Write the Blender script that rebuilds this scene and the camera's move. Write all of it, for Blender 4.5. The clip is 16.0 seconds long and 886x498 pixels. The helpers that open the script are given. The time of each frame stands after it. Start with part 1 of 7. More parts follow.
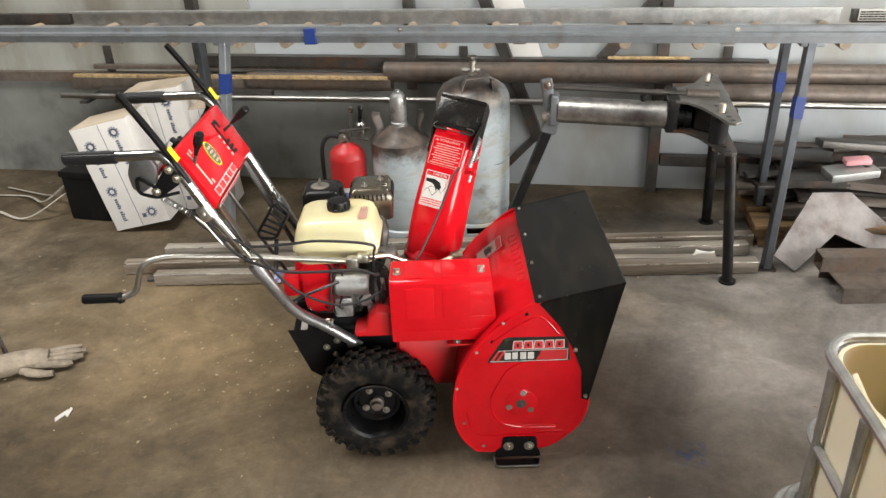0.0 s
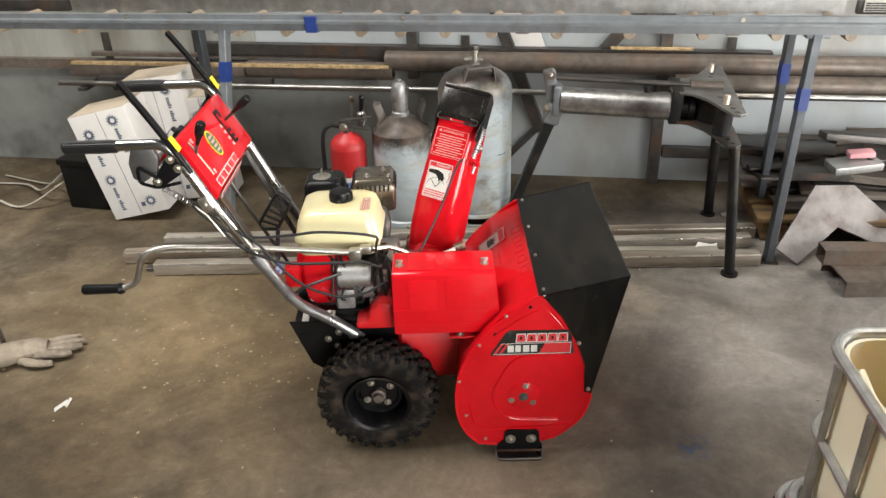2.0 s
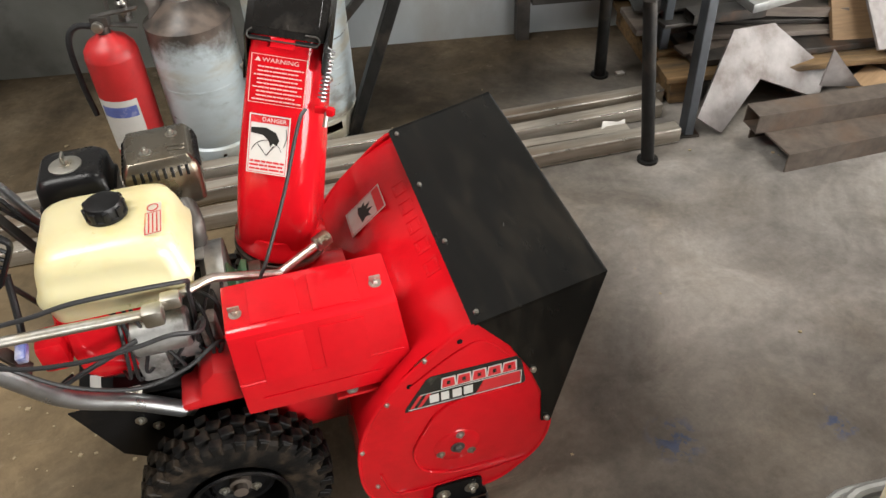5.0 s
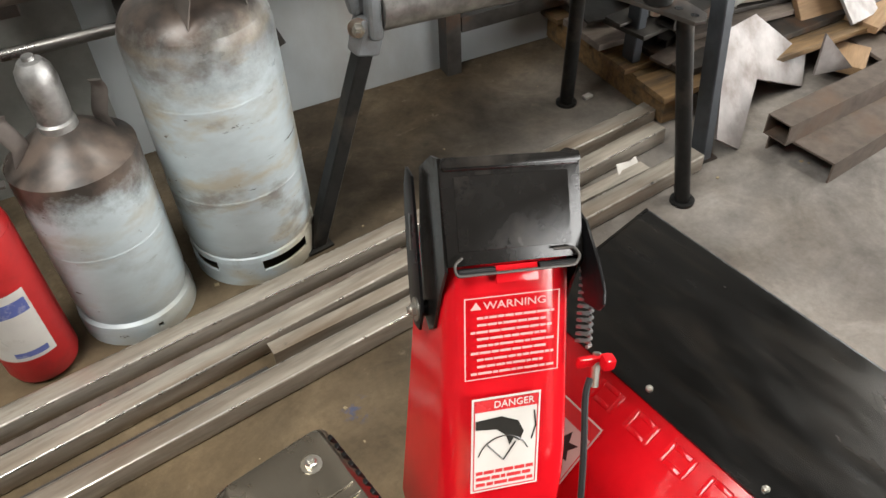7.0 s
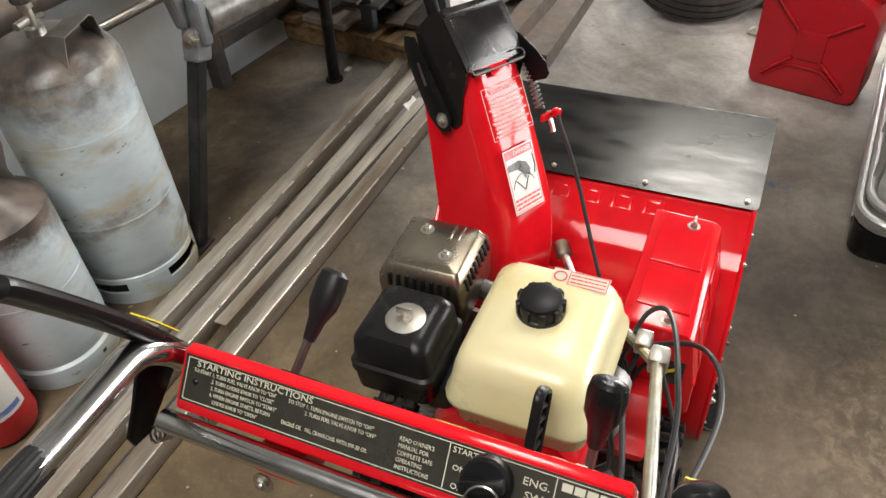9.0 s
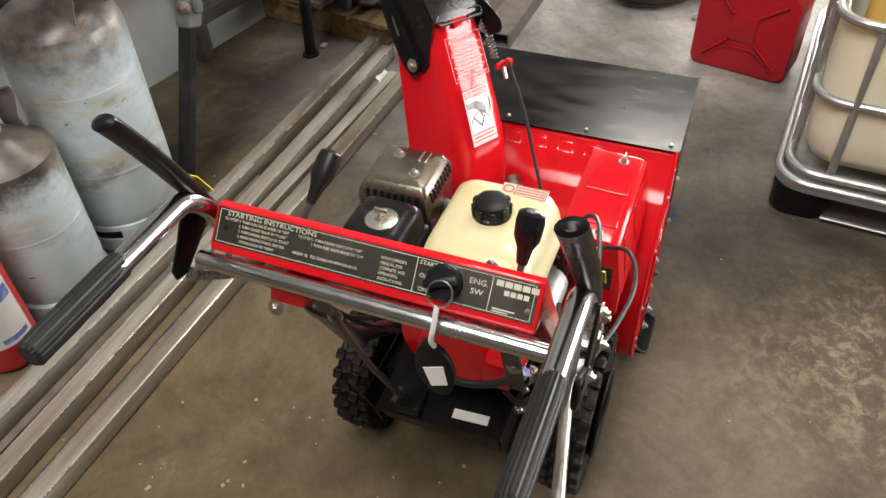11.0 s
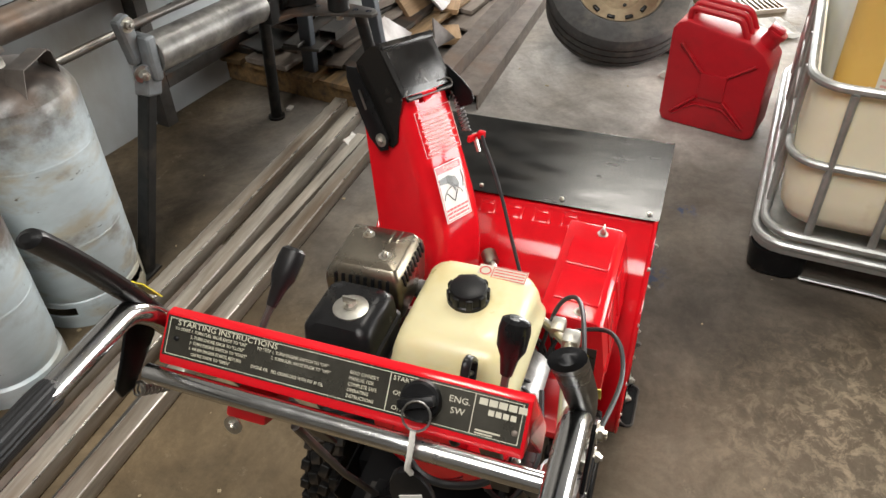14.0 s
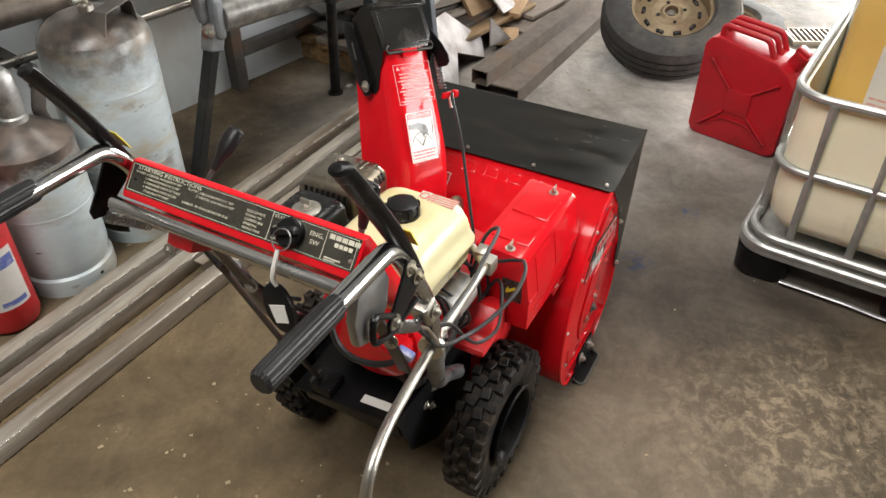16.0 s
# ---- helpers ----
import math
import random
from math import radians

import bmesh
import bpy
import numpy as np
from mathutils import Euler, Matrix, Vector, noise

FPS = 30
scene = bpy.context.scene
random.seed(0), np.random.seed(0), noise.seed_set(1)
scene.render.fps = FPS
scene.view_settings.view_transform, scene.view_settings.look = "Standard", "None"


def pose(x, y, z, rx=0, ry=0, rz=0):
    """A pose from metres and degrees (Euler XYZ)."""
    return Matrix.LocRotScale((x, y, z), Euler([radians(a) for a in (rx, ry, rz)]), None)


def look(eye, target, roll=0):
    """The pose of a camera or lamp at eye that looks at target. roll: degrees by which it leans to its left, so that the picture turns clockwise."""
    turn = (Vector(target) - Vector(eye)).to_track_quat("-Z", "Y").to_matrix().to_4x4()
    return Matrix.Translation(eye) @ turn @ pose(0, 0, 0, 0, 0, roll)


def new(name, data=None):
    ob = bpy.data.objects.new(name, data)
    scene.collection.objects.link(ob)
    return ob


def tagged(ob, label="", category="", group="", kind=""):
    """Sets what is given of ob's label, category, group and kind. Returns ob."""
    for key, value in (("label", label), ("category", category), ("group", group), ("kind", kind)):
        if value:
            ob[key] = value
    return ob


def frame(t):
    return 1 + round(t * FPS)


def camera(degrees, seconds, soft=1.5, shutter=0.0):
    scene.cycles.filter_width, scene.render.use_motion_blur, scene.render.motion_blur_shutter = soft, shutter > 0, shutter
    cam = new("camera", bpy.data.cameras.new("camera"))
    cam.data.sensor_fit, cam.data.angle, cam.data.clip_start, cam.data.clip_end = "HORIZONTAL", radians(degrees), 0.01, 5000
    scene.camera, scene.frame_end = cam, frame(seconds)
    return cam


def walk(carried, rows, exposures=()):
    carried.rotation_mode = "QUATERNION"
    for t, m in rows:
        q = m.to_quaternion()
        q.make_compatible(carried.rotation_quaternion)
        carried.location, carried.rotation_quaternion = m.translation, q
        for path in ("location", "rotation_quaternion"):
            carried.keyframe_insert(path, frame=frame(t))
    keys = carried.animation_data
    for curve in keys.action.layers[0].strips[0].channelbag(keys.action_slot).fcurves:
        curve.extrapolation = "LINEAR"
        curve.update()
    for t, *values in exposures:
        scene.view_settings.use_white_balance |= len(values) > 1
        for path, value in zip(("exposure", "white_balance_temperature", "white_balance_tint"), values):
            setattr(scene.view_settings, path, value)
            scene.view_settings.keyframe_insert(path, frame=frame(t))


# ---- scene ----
cam = camera(60.3, 16.0)
PATH = [
    (0, (0.243, -1.909, 1.525), (0.226, -0.137, 0.599), -2.3),
    (0.5, (0.244, -1.907, 1.527), (0.233, -0.141, 0.59), -2.2),
    (1, (0.244, -1.902, 1.527), (0.234, -0.139, 0.582), -2.1),
    (1.5, (0.238, -1.897, 1.525), (0.227, -0.135, 0.578), -2.0),
    (2, (0.228, -1.892, 1.524), (0.217, -0.133, 0.573), -1.9),
    (2.5, (0.221, -1.89, 1.521), (0.211, -0.137, 0.557), -2.1),
    (3, (0.22, -1.864, 1.52), (0.226, -0.135, 0.516), -2.6),
    (3.5, (0.235, -1.758, 1.512), (0.29, -0.076, 0.431), -3.5),
    (3.7, (0.26, -1.687, 1.508), (0.342, -0.03, 0.391), -3.9),
    (5.8, (0.154, -0.673, 1.336), (0.692, 0.647, -0.067), -1.2),
    (6, (0.134, -0.595, 1.332), (0.709, 0.707, -0.073), -1.1),
    (6.5, (0.06, -0.418, 1.332), (0.76, 0.837, -0.058), -1.3),
    (7, (-0.054, -0.238, 1.316), (0.76, 0.954, -0.069), -2.9),
    (7.5, (-0.232, -0.204, 1.321), (0.715, 0.873, -0.073), -4.5),
    (8, (-0.373, -0.19, 1.342), (0.707, 0.739, -0.061), -5.4),
    (8.5, (-0.487, -0.181, 1.38), (0.711, 0.615, -0.01), -5.9),
    (9, (-0.676, -0.239, 1.399), (0.642, 0.423, 0.048), -5.3),
    (9.5, (-0.829, -0.309, 1.441), (0.51, 0.297, 0.085), -4.3),
    (9.7, (-0.868, -0.329, 1.465), (0.451, 0.261, 0.082), -3.0),
    (11.8, (-0.904, -0.337, 1.442), (0.503, 0.237, 0.141), -2.8),
    (12, (-0.882, -0.334, 1.455), (0.544, 0.237, 0.176), -2.9),
    (12.5, (-0.843, -0.311, 1.463), (0.611, 0.25, 0.21), -3.1),
    (13, (-0.821, -0.293, 1.457), (0.65, 0.25, 0.216), -2.9),
    (13.5, (-0.816, -0.294, 1.45), (0.657, 0.242, 0.208), -2.8),
    (14, (-0.817, -0.3, 1.444), (0.634, 0.237, 0.177), -1.9),
    (14.5, (-0.846, -0.374, 1.424), (0.581, 0.191, 0.141), -1.1),
    (15, (-0.896, -0.482, 1.41), (0.504, 0.14, 0.124), -0.5),
    (15.5, (-0.93, -0.585, 1.428), (0.449, 0.114, 0.16), -0.4),
    (16, (-0.966, -0.636, 1.454), (0.418, 0.124, 0.228), -0.0),
]
walk(cam, [(t, look(eye, target, roll)) for t, eye, target, roll in PATH],
     [(0.0, 0.04), (3.5, 0.06), (6.0, 0.12), (6.5, 0.15), (7.5, 0.15), (8.5, 0.04), (9.5, 0.0), (12.0, 0.09), (12.5, 0.05), (13.5, -0.01), (14.5, 0.06), (15.5, 0.09), (16.0, 0.10)])

# ---- light ----
world = bpy.data.worlds.new("world")
world.use_nodes = True
scene.world = world
wn = world.node_tree
sky = wn.nodes.new("ShaderNodeTexSky")
sky.sky_type = "NISHITA"
sky.sun_disc = False
sky.sun_elevation, sky.sun_rotation = radians(32), radians(100)
wn.links.new(sky.outputs["Color"], wn.nodes["Background"].inputs["Color"])
wn.nodes["Background"].inputs["Strength"].default_value = 0.10
scene.view_settings.exposure = 0.05


def area_lamp(name, eye, target, w, h, watts, colour):
    data = bpy.data.lights.new(name, "AREA")
    data.shape, data.size, data.size_y, data.energy, data.color = "RECTANGLE", w, h, watts, colour
    ob = new(name, data)
    ob.matrix_world = look(eye, target)
    return ob


area_lamp("gate_daylight", (6.35, -0.95, 1.22), (0.0, -0.5, 0.6), 2.8, 1.9, 400, (1.0, 0.98, 0.95))
area_lamp("front_daylight", (3.7, -6.35, 1.75), (0.6, 0.0, 0.7), 4.8, 2.9, 740, (1.0, 0.98, 0.95))
# invented broad overhead fill that brightens the left floor and wall
area_lamp("roof_daylight_and_fill", (-2.1, 0.0, 4.75), (-2.1, 0.0, 0.0), 2.8, 1.6, 270, (1.0, 0.97, 0.92))
area_lamp("roof_daylight_and_fill", (2.6, -0.05, 4.75), (2.6, -0.05, 0.0), 0.9, 1.0, 88, (1.0, 0.95, 0.86))


# ---- materials ----
def material(name, colour, rough=0.5, metal=0.0, grain=0.0, grain_scale=60.0, stain=None, stain_amount=0.0, stain_scale=4.0,
             bump=0.0, bump_scale=120.0, coat=0.0, rough_var=0.1, random=0.0, stretch=(1, 1, 1), alpha_mix=0.0, sss=0.0, wear=None, wear_amount=0.0, wear_scale=14.0, spec=0.5):
    m = bpy.data.materials.new(name)
    m.use_nodes = True
    nt = m.node_tree
    N, L = nt.nodes, nt.links
    b = N["Principled BSDF"]
    co = N.new("ShaderNodeTexCoord")
    mp = N.new("ShaderNodeMapping")
    mp.inputs["Scale"].default_value = stretch
    L.new(co.outputs["Object"], mp.inputs["Vector"])

    def tex(scale, detail=6, rough_=0.6):
        n = N.new("ShaderNodeTexNoise")
        n.inputs["Scale"].default_value, n.inputs["Detail"].default_value, n.inputs["Roughness"].default_value = scale, detail, rough_
        L.new(mp.outputs["Vector"], n.inputs["Vector"])
        return n.outputs["Fac"]

    def ramp(fac, lo, hi):
        r = N.new("ShaderNodeMapRange")
        r.inputs["From Min"].default_value, r.inputs["From Max"].default_value = lo, hi
        L.new(fac, r.inputs["Value"])
        return r.outputs["Result"]

    def mix(fac, a, c, blend="MIX"):
        n = N.new("ShaderNodeMix")
        n.data_type, n.blend_type = "RGBA", blend
        for k, v in ((0, fac), (6, a), (7, c)):
            if isinstance(v, bpy.types.NodeSocket):
                L.new(v, n.inputs[k])
            else:
                n.inputs[k].default_value = v if k == 0 else (*v, 1)
        return n.outputs[2]

    col = (*colour,)
    out = None
    if grain:
        g = ramp(tex(grain_scale, 8), 0.3, 0.7)
        out = mix(g, [c * (1 - grain) for c in colour], [min(1, c * (1 + grain)) for c in colour])
    if stain and stain_amount:
        s = ramp(tex(stain_scale, 8, 0.62), 0.62 - 0.3 * stain_amount, 0.75 - 0.1 * stain_amount)
        out = mix(s, out if out else col, stain)
    if wear and wear_amount:
        s = ramp(tex(wear_scale, 10, 0.7), 0.70 - 0.2 * wear_amount, 0.74 - 0.2 * wear_amount)
        out = mix(s, out if out else col, wear)
    if random:
        info = N.new("ShaderNodeObjectInfo")
        hsv = N.new("ShaderNodeHueSaturation")
        r = N.new("ShaderNodeMapRange")
        r.inputs["To Min"].default_value, r.inputs["To Max"].default_value = 1 - random, 1 + random
        L.new(info.outputs["Random"], r.inputs["Value"])
        L.new(r.outputs["Result"], hsv.inputs["Value"])
        if out:
            L.new(out, hsv.inputs["Color"])
        else:
            hsv.inputs["Color"].default_value = (*colour, 1)
        out = hsv.outputs["Color"]
    if out:
        L.new(out, b.inputs["Base Color"])
    else:
        b.inputs["Base Color"].default_value = (*colour, 1)
    b.inputs["Metallic"].default_value = metal
    b.inputs["Specular IOR Level"].default_value = spec
    if rough_var:
        r = N.new("ShaderNodeMapRange")
        r.inputs["From Min"].default_value, r.inputs["From Max"].default_value = 0.3, 0.7
        r.inputs["To Min"].default_value, r.inputs["To Max"].default_value = max(0.03, rough - rough_var), min(1, rough + rough_var)
        L.new(tex(9, 5), r.inputs["Value"])
        L.new(r.outputs["Result"], b.inputs["Roughness"])
    else:
        b.inputs["Roughness"].default_value = rough
    b.inputs["Coat Weight"].default_value = coat
    b.inputs["Coat Roughness"].default_value = 0.08
    if sss:
        b.inputs["Subsurface Weight"].default_value = sss
        b.inputs["Subsurface Radius"].default_value = (0.03, 0.025, 0.015)
        b.inputs["Subsurface Scale"].default_value = 0.5
    if bump:
        bp = N.new("ShaderNodeBump")
        bp.inputs["Strength"].default_value, bp.inputs["Distance"].default_value = bump, 0.004
        L.new(tex(bump_scale, 6), bp.inputs["Height"])
        L.new(bp.outputs["Normal"], b.inputs["Normal"])
    return m


RED = material("red_enamel", (0.55, 0.0065, 0.0125), 0.12, 0, 0.06, 30, (0.42, 0.005, 0.009), 0.14, 6, 0.03, 60, 0.05, 0.045, wear=(0.30, 0.05, 0.04), wear_amount=0.10, wear_scale=40, spec=0.34)
RED_DULL = material("red_sheet_steel", (0.52, 0.008, 0.012), 0.42, 0, 0.08, 30, (0.3, 0.01, 0.01), 0.1, 6, 0.03, 60, 0.1)
BLACK_SHEET = material("black_painted_sheet", (0.0034, 0.0034, 0.0032), 0.21, 0, 0.3, 6, (0.017, 0.0145, 0.011), 0.42, 5, 0.04, 20, 0.0, 0.09, stretch=(3.5, 0.8, 1), wear=(0.10, 0.095, 0.09), wear_amount=0.04, wear_scale=30, spec=0.5)
BLACK_PAINT = material("black_paint", (0.0055, 0.0055, 0.006), 0.34, 0, 0.3, 30, (0.022, 0.018, 0.014), 0.12, 8, 0.04, 60, 0.0, spec=0.18)
BLACK_PLASTIC = material("black_plastic", (0.0065, 0.0065, 0.007), 0.33, 0, 0.2, 60, (0.026, 0.023, 0.019), 0.14, 12, 0.06, 200, spec=0.22)
DEFLECTOR = material("black_chute_plastic", (0.010, 0.0092, 0.0085), 0.20, 0, 0.2, 40, (0.040, 0.035, 0.030), 0.25, 10, 0.04, 150, 0.05, spec=0.32)
RUBBER = material("tyre_rubber", (0.0065, 0.0062, 0.006), 0.52, 0, 0.3, 50, (0.052, 0.038, 0.026), 0.50, 24, 0.25, 160, spec=0.18)
RUBBER_OLD = material("dusty_tyre_rubber", (0.035, 0.034, 0.033), 0.75, 0, 0.25, 40, (0.10, 0.09, 0.075), 0.4, 6, 0.2, 140)
CHROME = material("chromed_tube", (0.47, 0.47, 0.465), 0.22, 1.0, 0.08, 40, (0.42, 0.36, 0.28), 0.15, 14, 0.02, 90)
HANDLE_ZINC = material("dull_zinc_handle_tube", (0.30, 0.305, 0.31), 0.36, 0.9, 0.15, 40, (0.16, 0.14, 0.12), 0.3, 10, 0.03, 90)
ZINC = material("zinc_plated_steel", (0.50, 0.485, 0.44), 0.38, 1.0, 0.15, 60, (0.36, 0.29, 0.17), 0.3, 20)
ALUMINIUM = material("cast_aluminium", (0.42, 0.42, 0.41), 0.48, 0.85, 0.2, 50, (0.10, 0.09, 0.08), 0.35, 14, 0.15, 140)
ENGINE_DARK = material("oily_engine_casting", (0.018, 0.0175, 0.0165), 0.5, 0.3, 0.4, 40, (0.08, 0.07, 0.055), 0.3, 18, 0.2, 90, spec=0.3)
TANK = material("cream_fuel_tank_plastic", (0.60, 0.55, 0.33), 0.30, 0, 0.03, 12, (0.56, 0.46, 0.20), 0.3, 5, 0.02, 40, 0.1, 0.06, sss=0.25)
MUFFLER = material("heat_stained_chrome", (0.24, 0.215, 0.175), 0.27, 0.95, 0.2, 12, (0.15, 0.115, 0.07), 0.5, 9, 0.04, 60)
CABLE = material("black_cable_sheath", (0.020, 0.020, 0.021), 0.42, 0, 0.2, 80, spec=0.3)
GRIP = material("black_grip_rubber", (0.013, 0.013, 0.0135), 0.42, 0, 0.2, 80, None, 0, 4, 0.1, 200, spec=0.28)
LABEL_WHITE = material("white_label_film", (0.60, 0.585, 0.55), 0.35, 0, 0.05, 20, (0.5, 0.47, 0.42), 0.2, 14)
LABEL_RED = material("red_label_film", (0.55, 0.03, 0.035), 0.3, 0, 0.08, 30)
LABEL_BLACK = material("black_label_film", (0.02, 0.02, 0.018), 0.25, 0, 0.2, 30, (0.08, 0.08, 0.06), 0.15, 20)
LABEL_PALE = material("faded_print", (0.60, 0.33, 0.31), 0.6, 0, 0.08, 40)
LABEL_YELLOW = material("yellow_label_film", (0.75, 0.60, 0.03), 0.4, 0, 0.06, 30)
PLATE_PRINT = material("cream_print", (0.52, 0.49, 0.39), 0.4, 0, 0.05, 40)
INSTRUCTION_PLATE = material("black_anodised_plate", (0.085, 0.08, 0.066), 0.27, 0.75, 0.25, 12, (0.15, 0.145, 0.12), 0.25, 8)



def floor_material():
    m = bpy.data.materials.new("stained_shaded_concrete_floor")
    m.use_nodes = True
    N, L = m.node_tree.nodes, m.node_tree.links
    b = N["Principled BSDF"]
    co = N.new("ShaderNodeTexCoord").outputs["Object"]

    def noise_at(scale, detail=8, rough=0.6, distort=0.0, stretch=(1, 1, 1), turn=0.0):
        mp = N.new("ShaderNodeMapping")
        mp.inputs["Scale"].default_value, mp.inputs["Rotation"].default_value = stretch, (0, 0, radians(turn))
        L.new(co, mp.inputs["Vector"])
        n = N.new("ShaderNodeTexNoise")
        for k, v in (("Scale", scale), ("Detail", detail), ("Roughness", rough), ("Distortion", distort)):
            n.inputs[k].default_value = v
        L.new(mp.outputs["Vector"], n.inputs["Vector"])
        return n.outputs["Fac"]

    def span(fac, lo, hi, a=0.0, c=1.0):
        r = N.new("ShaderNodeMapRange")
        for k, v in (("From Min", lo), ("From Max", hi), ("To Min", a), ("To Max", c)):
            r.inputs[k].default_value = v
        L.new(fac, r.inputs["Value"])
        return r.outputs["Result"]

    def mix(fac, a, c, blend="MIX"):
        n = N.new("ShaderNodeMix")
        n.data_type, n.blend_type = "RGBA", blend
        for k, v in ((0, fac), (6, a), (7, c)):
            if isinstance(v, bpy.types.NodeSocket):
                L.new(v, n.inputs[k])
            else:
                n.inputs[k].default_value = v if k == 0 else (*v, 1)
        return n.outputs[2]

    def times(a, c):
        n = N.new("ShaderNodeMath")
        n.operation = "MULTIPLY"
        L.new(a, n.inputs[0])
        L.new(c, n.inputs[1]) if isinstance(c, bpy.types.NodeSocket) else setattr(n.inputs[1], "default_value", c)
        return n.outputs[0]

    def spot(x, y, r):
        mp = N.new("ShaderNodeVectorMath")
        mp.operation = "DISTANCE"
        L.new(co, mp.inputs[0])
        mp.inputs[1].default_value = (x, y, 0.0)
        return span(mp.outputs["Value"], r * 0.3, r, 1.0, 0.0)

    col = mix(span(noise_at(0.8, 5), 0.38, 0.62), (0.150, 0.112, 0.069), (0.132, 0.112, 0.084))
    col = mix(span(noise_at(3.2, 9, 0.65, 0.6), 0.42, 0.66), col, (0.088, 0.067, 0.044))
    col = mix(span(noise_at(1.7, 7, 0.6, 0.8), 0.60, 0.72), col, (0.045, 0.036, 0.026))
    col = mix(span(noise_at(1.1, 9, 0.68, 1.2), 0.50, 0.64, 0.0, 0.75), col, (0.066, 0.051, 0.035))
    col = mix(span(noise_at(5.5, 9, 0.7, 1.0), 0.56, 0.70, 0.0, 0.6), col, (0.055, 0.043, 0.030))
    col = mix(span(noise_at(26, 8, 0.7), 0.50, 0.72, 0.0, 0.55), col, (0.073, 0.057, 0.039))
    col = mix(span(noise_at(14, 10, 0.75), 0.60, 0.68, 0.0, 0.5), col, (0.315, 0.264, 0.195))
    col = mix(span(noise_at(2.2, 9, 0.7, 0.3, (1, 9, 1), 35), 0.63, 0.70, 0.0, 0.4), col, (0.294, 0.243, 0.176))
    col = mix(span(noise_at(2.0, 9, 0.7, 0.3, (7, 1, 1), 20), 0.65, 0.70, 0.0, 0.5), col, (0.055, 0.043, 0.031))
    worn = times(spot(0.52, -0.84, 0.46), span(noise_at(24, 10, 0.78, 0.5), 0.47, 0.58))
    col = mix(times(worn, 0.75), col, (0.350, 0.280, 0.195))
    # shade beneath the roller table, painted into the floor colour
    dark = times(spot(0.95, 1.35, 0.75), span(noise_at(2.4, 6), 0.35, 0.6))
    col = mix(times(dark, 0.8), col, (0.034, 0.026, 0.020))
    tan = times(spot(-0.45, 0.50, 1.15), span(noise_at(1.3, 7), 0.32, 0.56))
    col = mix(times(tan, 0.60), col, (0.225, 0.163, 0.092))
    grey = times(spot(0.16, -0.56, 0.60), span(noise_at(1.5, 7), 0.32, 0.58, 0.45, 1.0))
    col = mix(times(grey, 0.55), col, (0.150, 0.120, 0.090))
    # floor glare towards the gate, painted as a paler pool in the colour
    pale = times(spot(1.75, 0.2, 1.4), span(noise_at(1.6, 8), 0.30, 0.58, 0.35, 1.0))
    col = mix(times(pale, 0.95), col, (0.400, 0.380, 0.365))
    # shadow between blower, jerrycan and container, put into the floor colour
    container_shade = times(spot(1.05, -0.46, 0.86), span(noise_at(1.9, 7), 0.30, 0.58, 0.60, 1.0))
    col = mix(times(container_shade, 0.68), col, (0.080, 0.066, 0.055))
    for x, y, r in ((0.90, -0.28, 0.07), (1.25, -0.35, 0.05), (-0.62, -0.62, 0.05), (0.30, 0.62, 0.04)):
        col = mix(times(times(spot(x, y, r), span(noise_at(30, 6), 0.50, 0.56)), 0.6), col, (0.039, 0.078, 0.203))
    def multiply(fac, lo, hi, a, c):
        v = N.new("ShaderNodeCombineColor")
        k = span(fac, lo, hi, a, c)
        for s in ("Red", "Green", "Blue"):
            L.new(k, v.inputs[s])
        return mix(1.0, col, v.outputs["Color"], "MULTIPLY")

    # broad soiling, trodden patches and fine speckle over everything
    col = multiply(noise_at(1.4, 8, 0.62, 0.9), 0.36, 0.64, 0.56, 1.22)
    col = multiply(noise_at(5.0, 10, 0.68, 1.4), 0.34, 0.66, 0.80, 1.16)
    col = multiply(noise_at(0.55, 4, 0.5, 0.6), 0.36, 0.64, 0.80, 1.14)
    col = multiply(noise_at(48, 8, 0.75), 0.34, 0.66, 0.88, 1.10)
    col = mix(1.0, col, (1.01, 1.0, 0.97), "MULTIPLY")
    L.new(col, b.inputs["Base Color"])
    b.inputs["Specular IOR Level"].default_value = 0.14
    L.new(span(noise_at(4.0, 8, 0.65), 0.32, 0.68, 0.44, 0.72), b.inputs["Roughness"])
    bp = N.new("ShaderNodeBump")
    bp.inputs["Strength"].default_value, bp.inputs["Distance"].default_value = 0.22, 0.003
    L.new(noise_at(34, 8, 0.65), bp.inputs["Height"])
    b2 = N.new("ShaderNodeBump")
    b2.inputs["Strength"].default_value, b2.inputs["Distance"].default_value = 0.30, 0.012
    L.new(noise_at(9, 4, 0.5, 1.6), b2.inputs["Height"])
    L.new(bp.outputs["Normal"], b2.inputs["Normal"])
    L.new(b2.outputs["Normal"], b.inputs["Normal"])
    return m


BLACK_SHEET.node_tree.nodes["Principled BSDF"].inputs["IOR"].default_value = 1.42
FLOOR = floor_material()
WALL_GRIMY_SHADED = material("grimy_shaded_grey_wall_sheet", (0.215, 0.22, 0.205), 0.55, 0, 0.12, 6, (0.070, 0.068, 0.060), 0.5, 2.2, 0.05, 16, 0, 0.12, wear=(0.20, 0.19, 0.17), wear_amount=0.05, wear_scale=7)
WALL_STAINED = material("stained_green_grey_wall_sheet", (0.30, 0.305, 0.275), 0.55, 0, 0.10, 8, (0.16, 0.145, 0.115), 0.45, 1.8, 0.05, 16, 0, 0.12, stretch=(1, 1, 0.35), wear=(0.13, 0.10, 0.07), wear_amount=0.10, wear_scale=5)
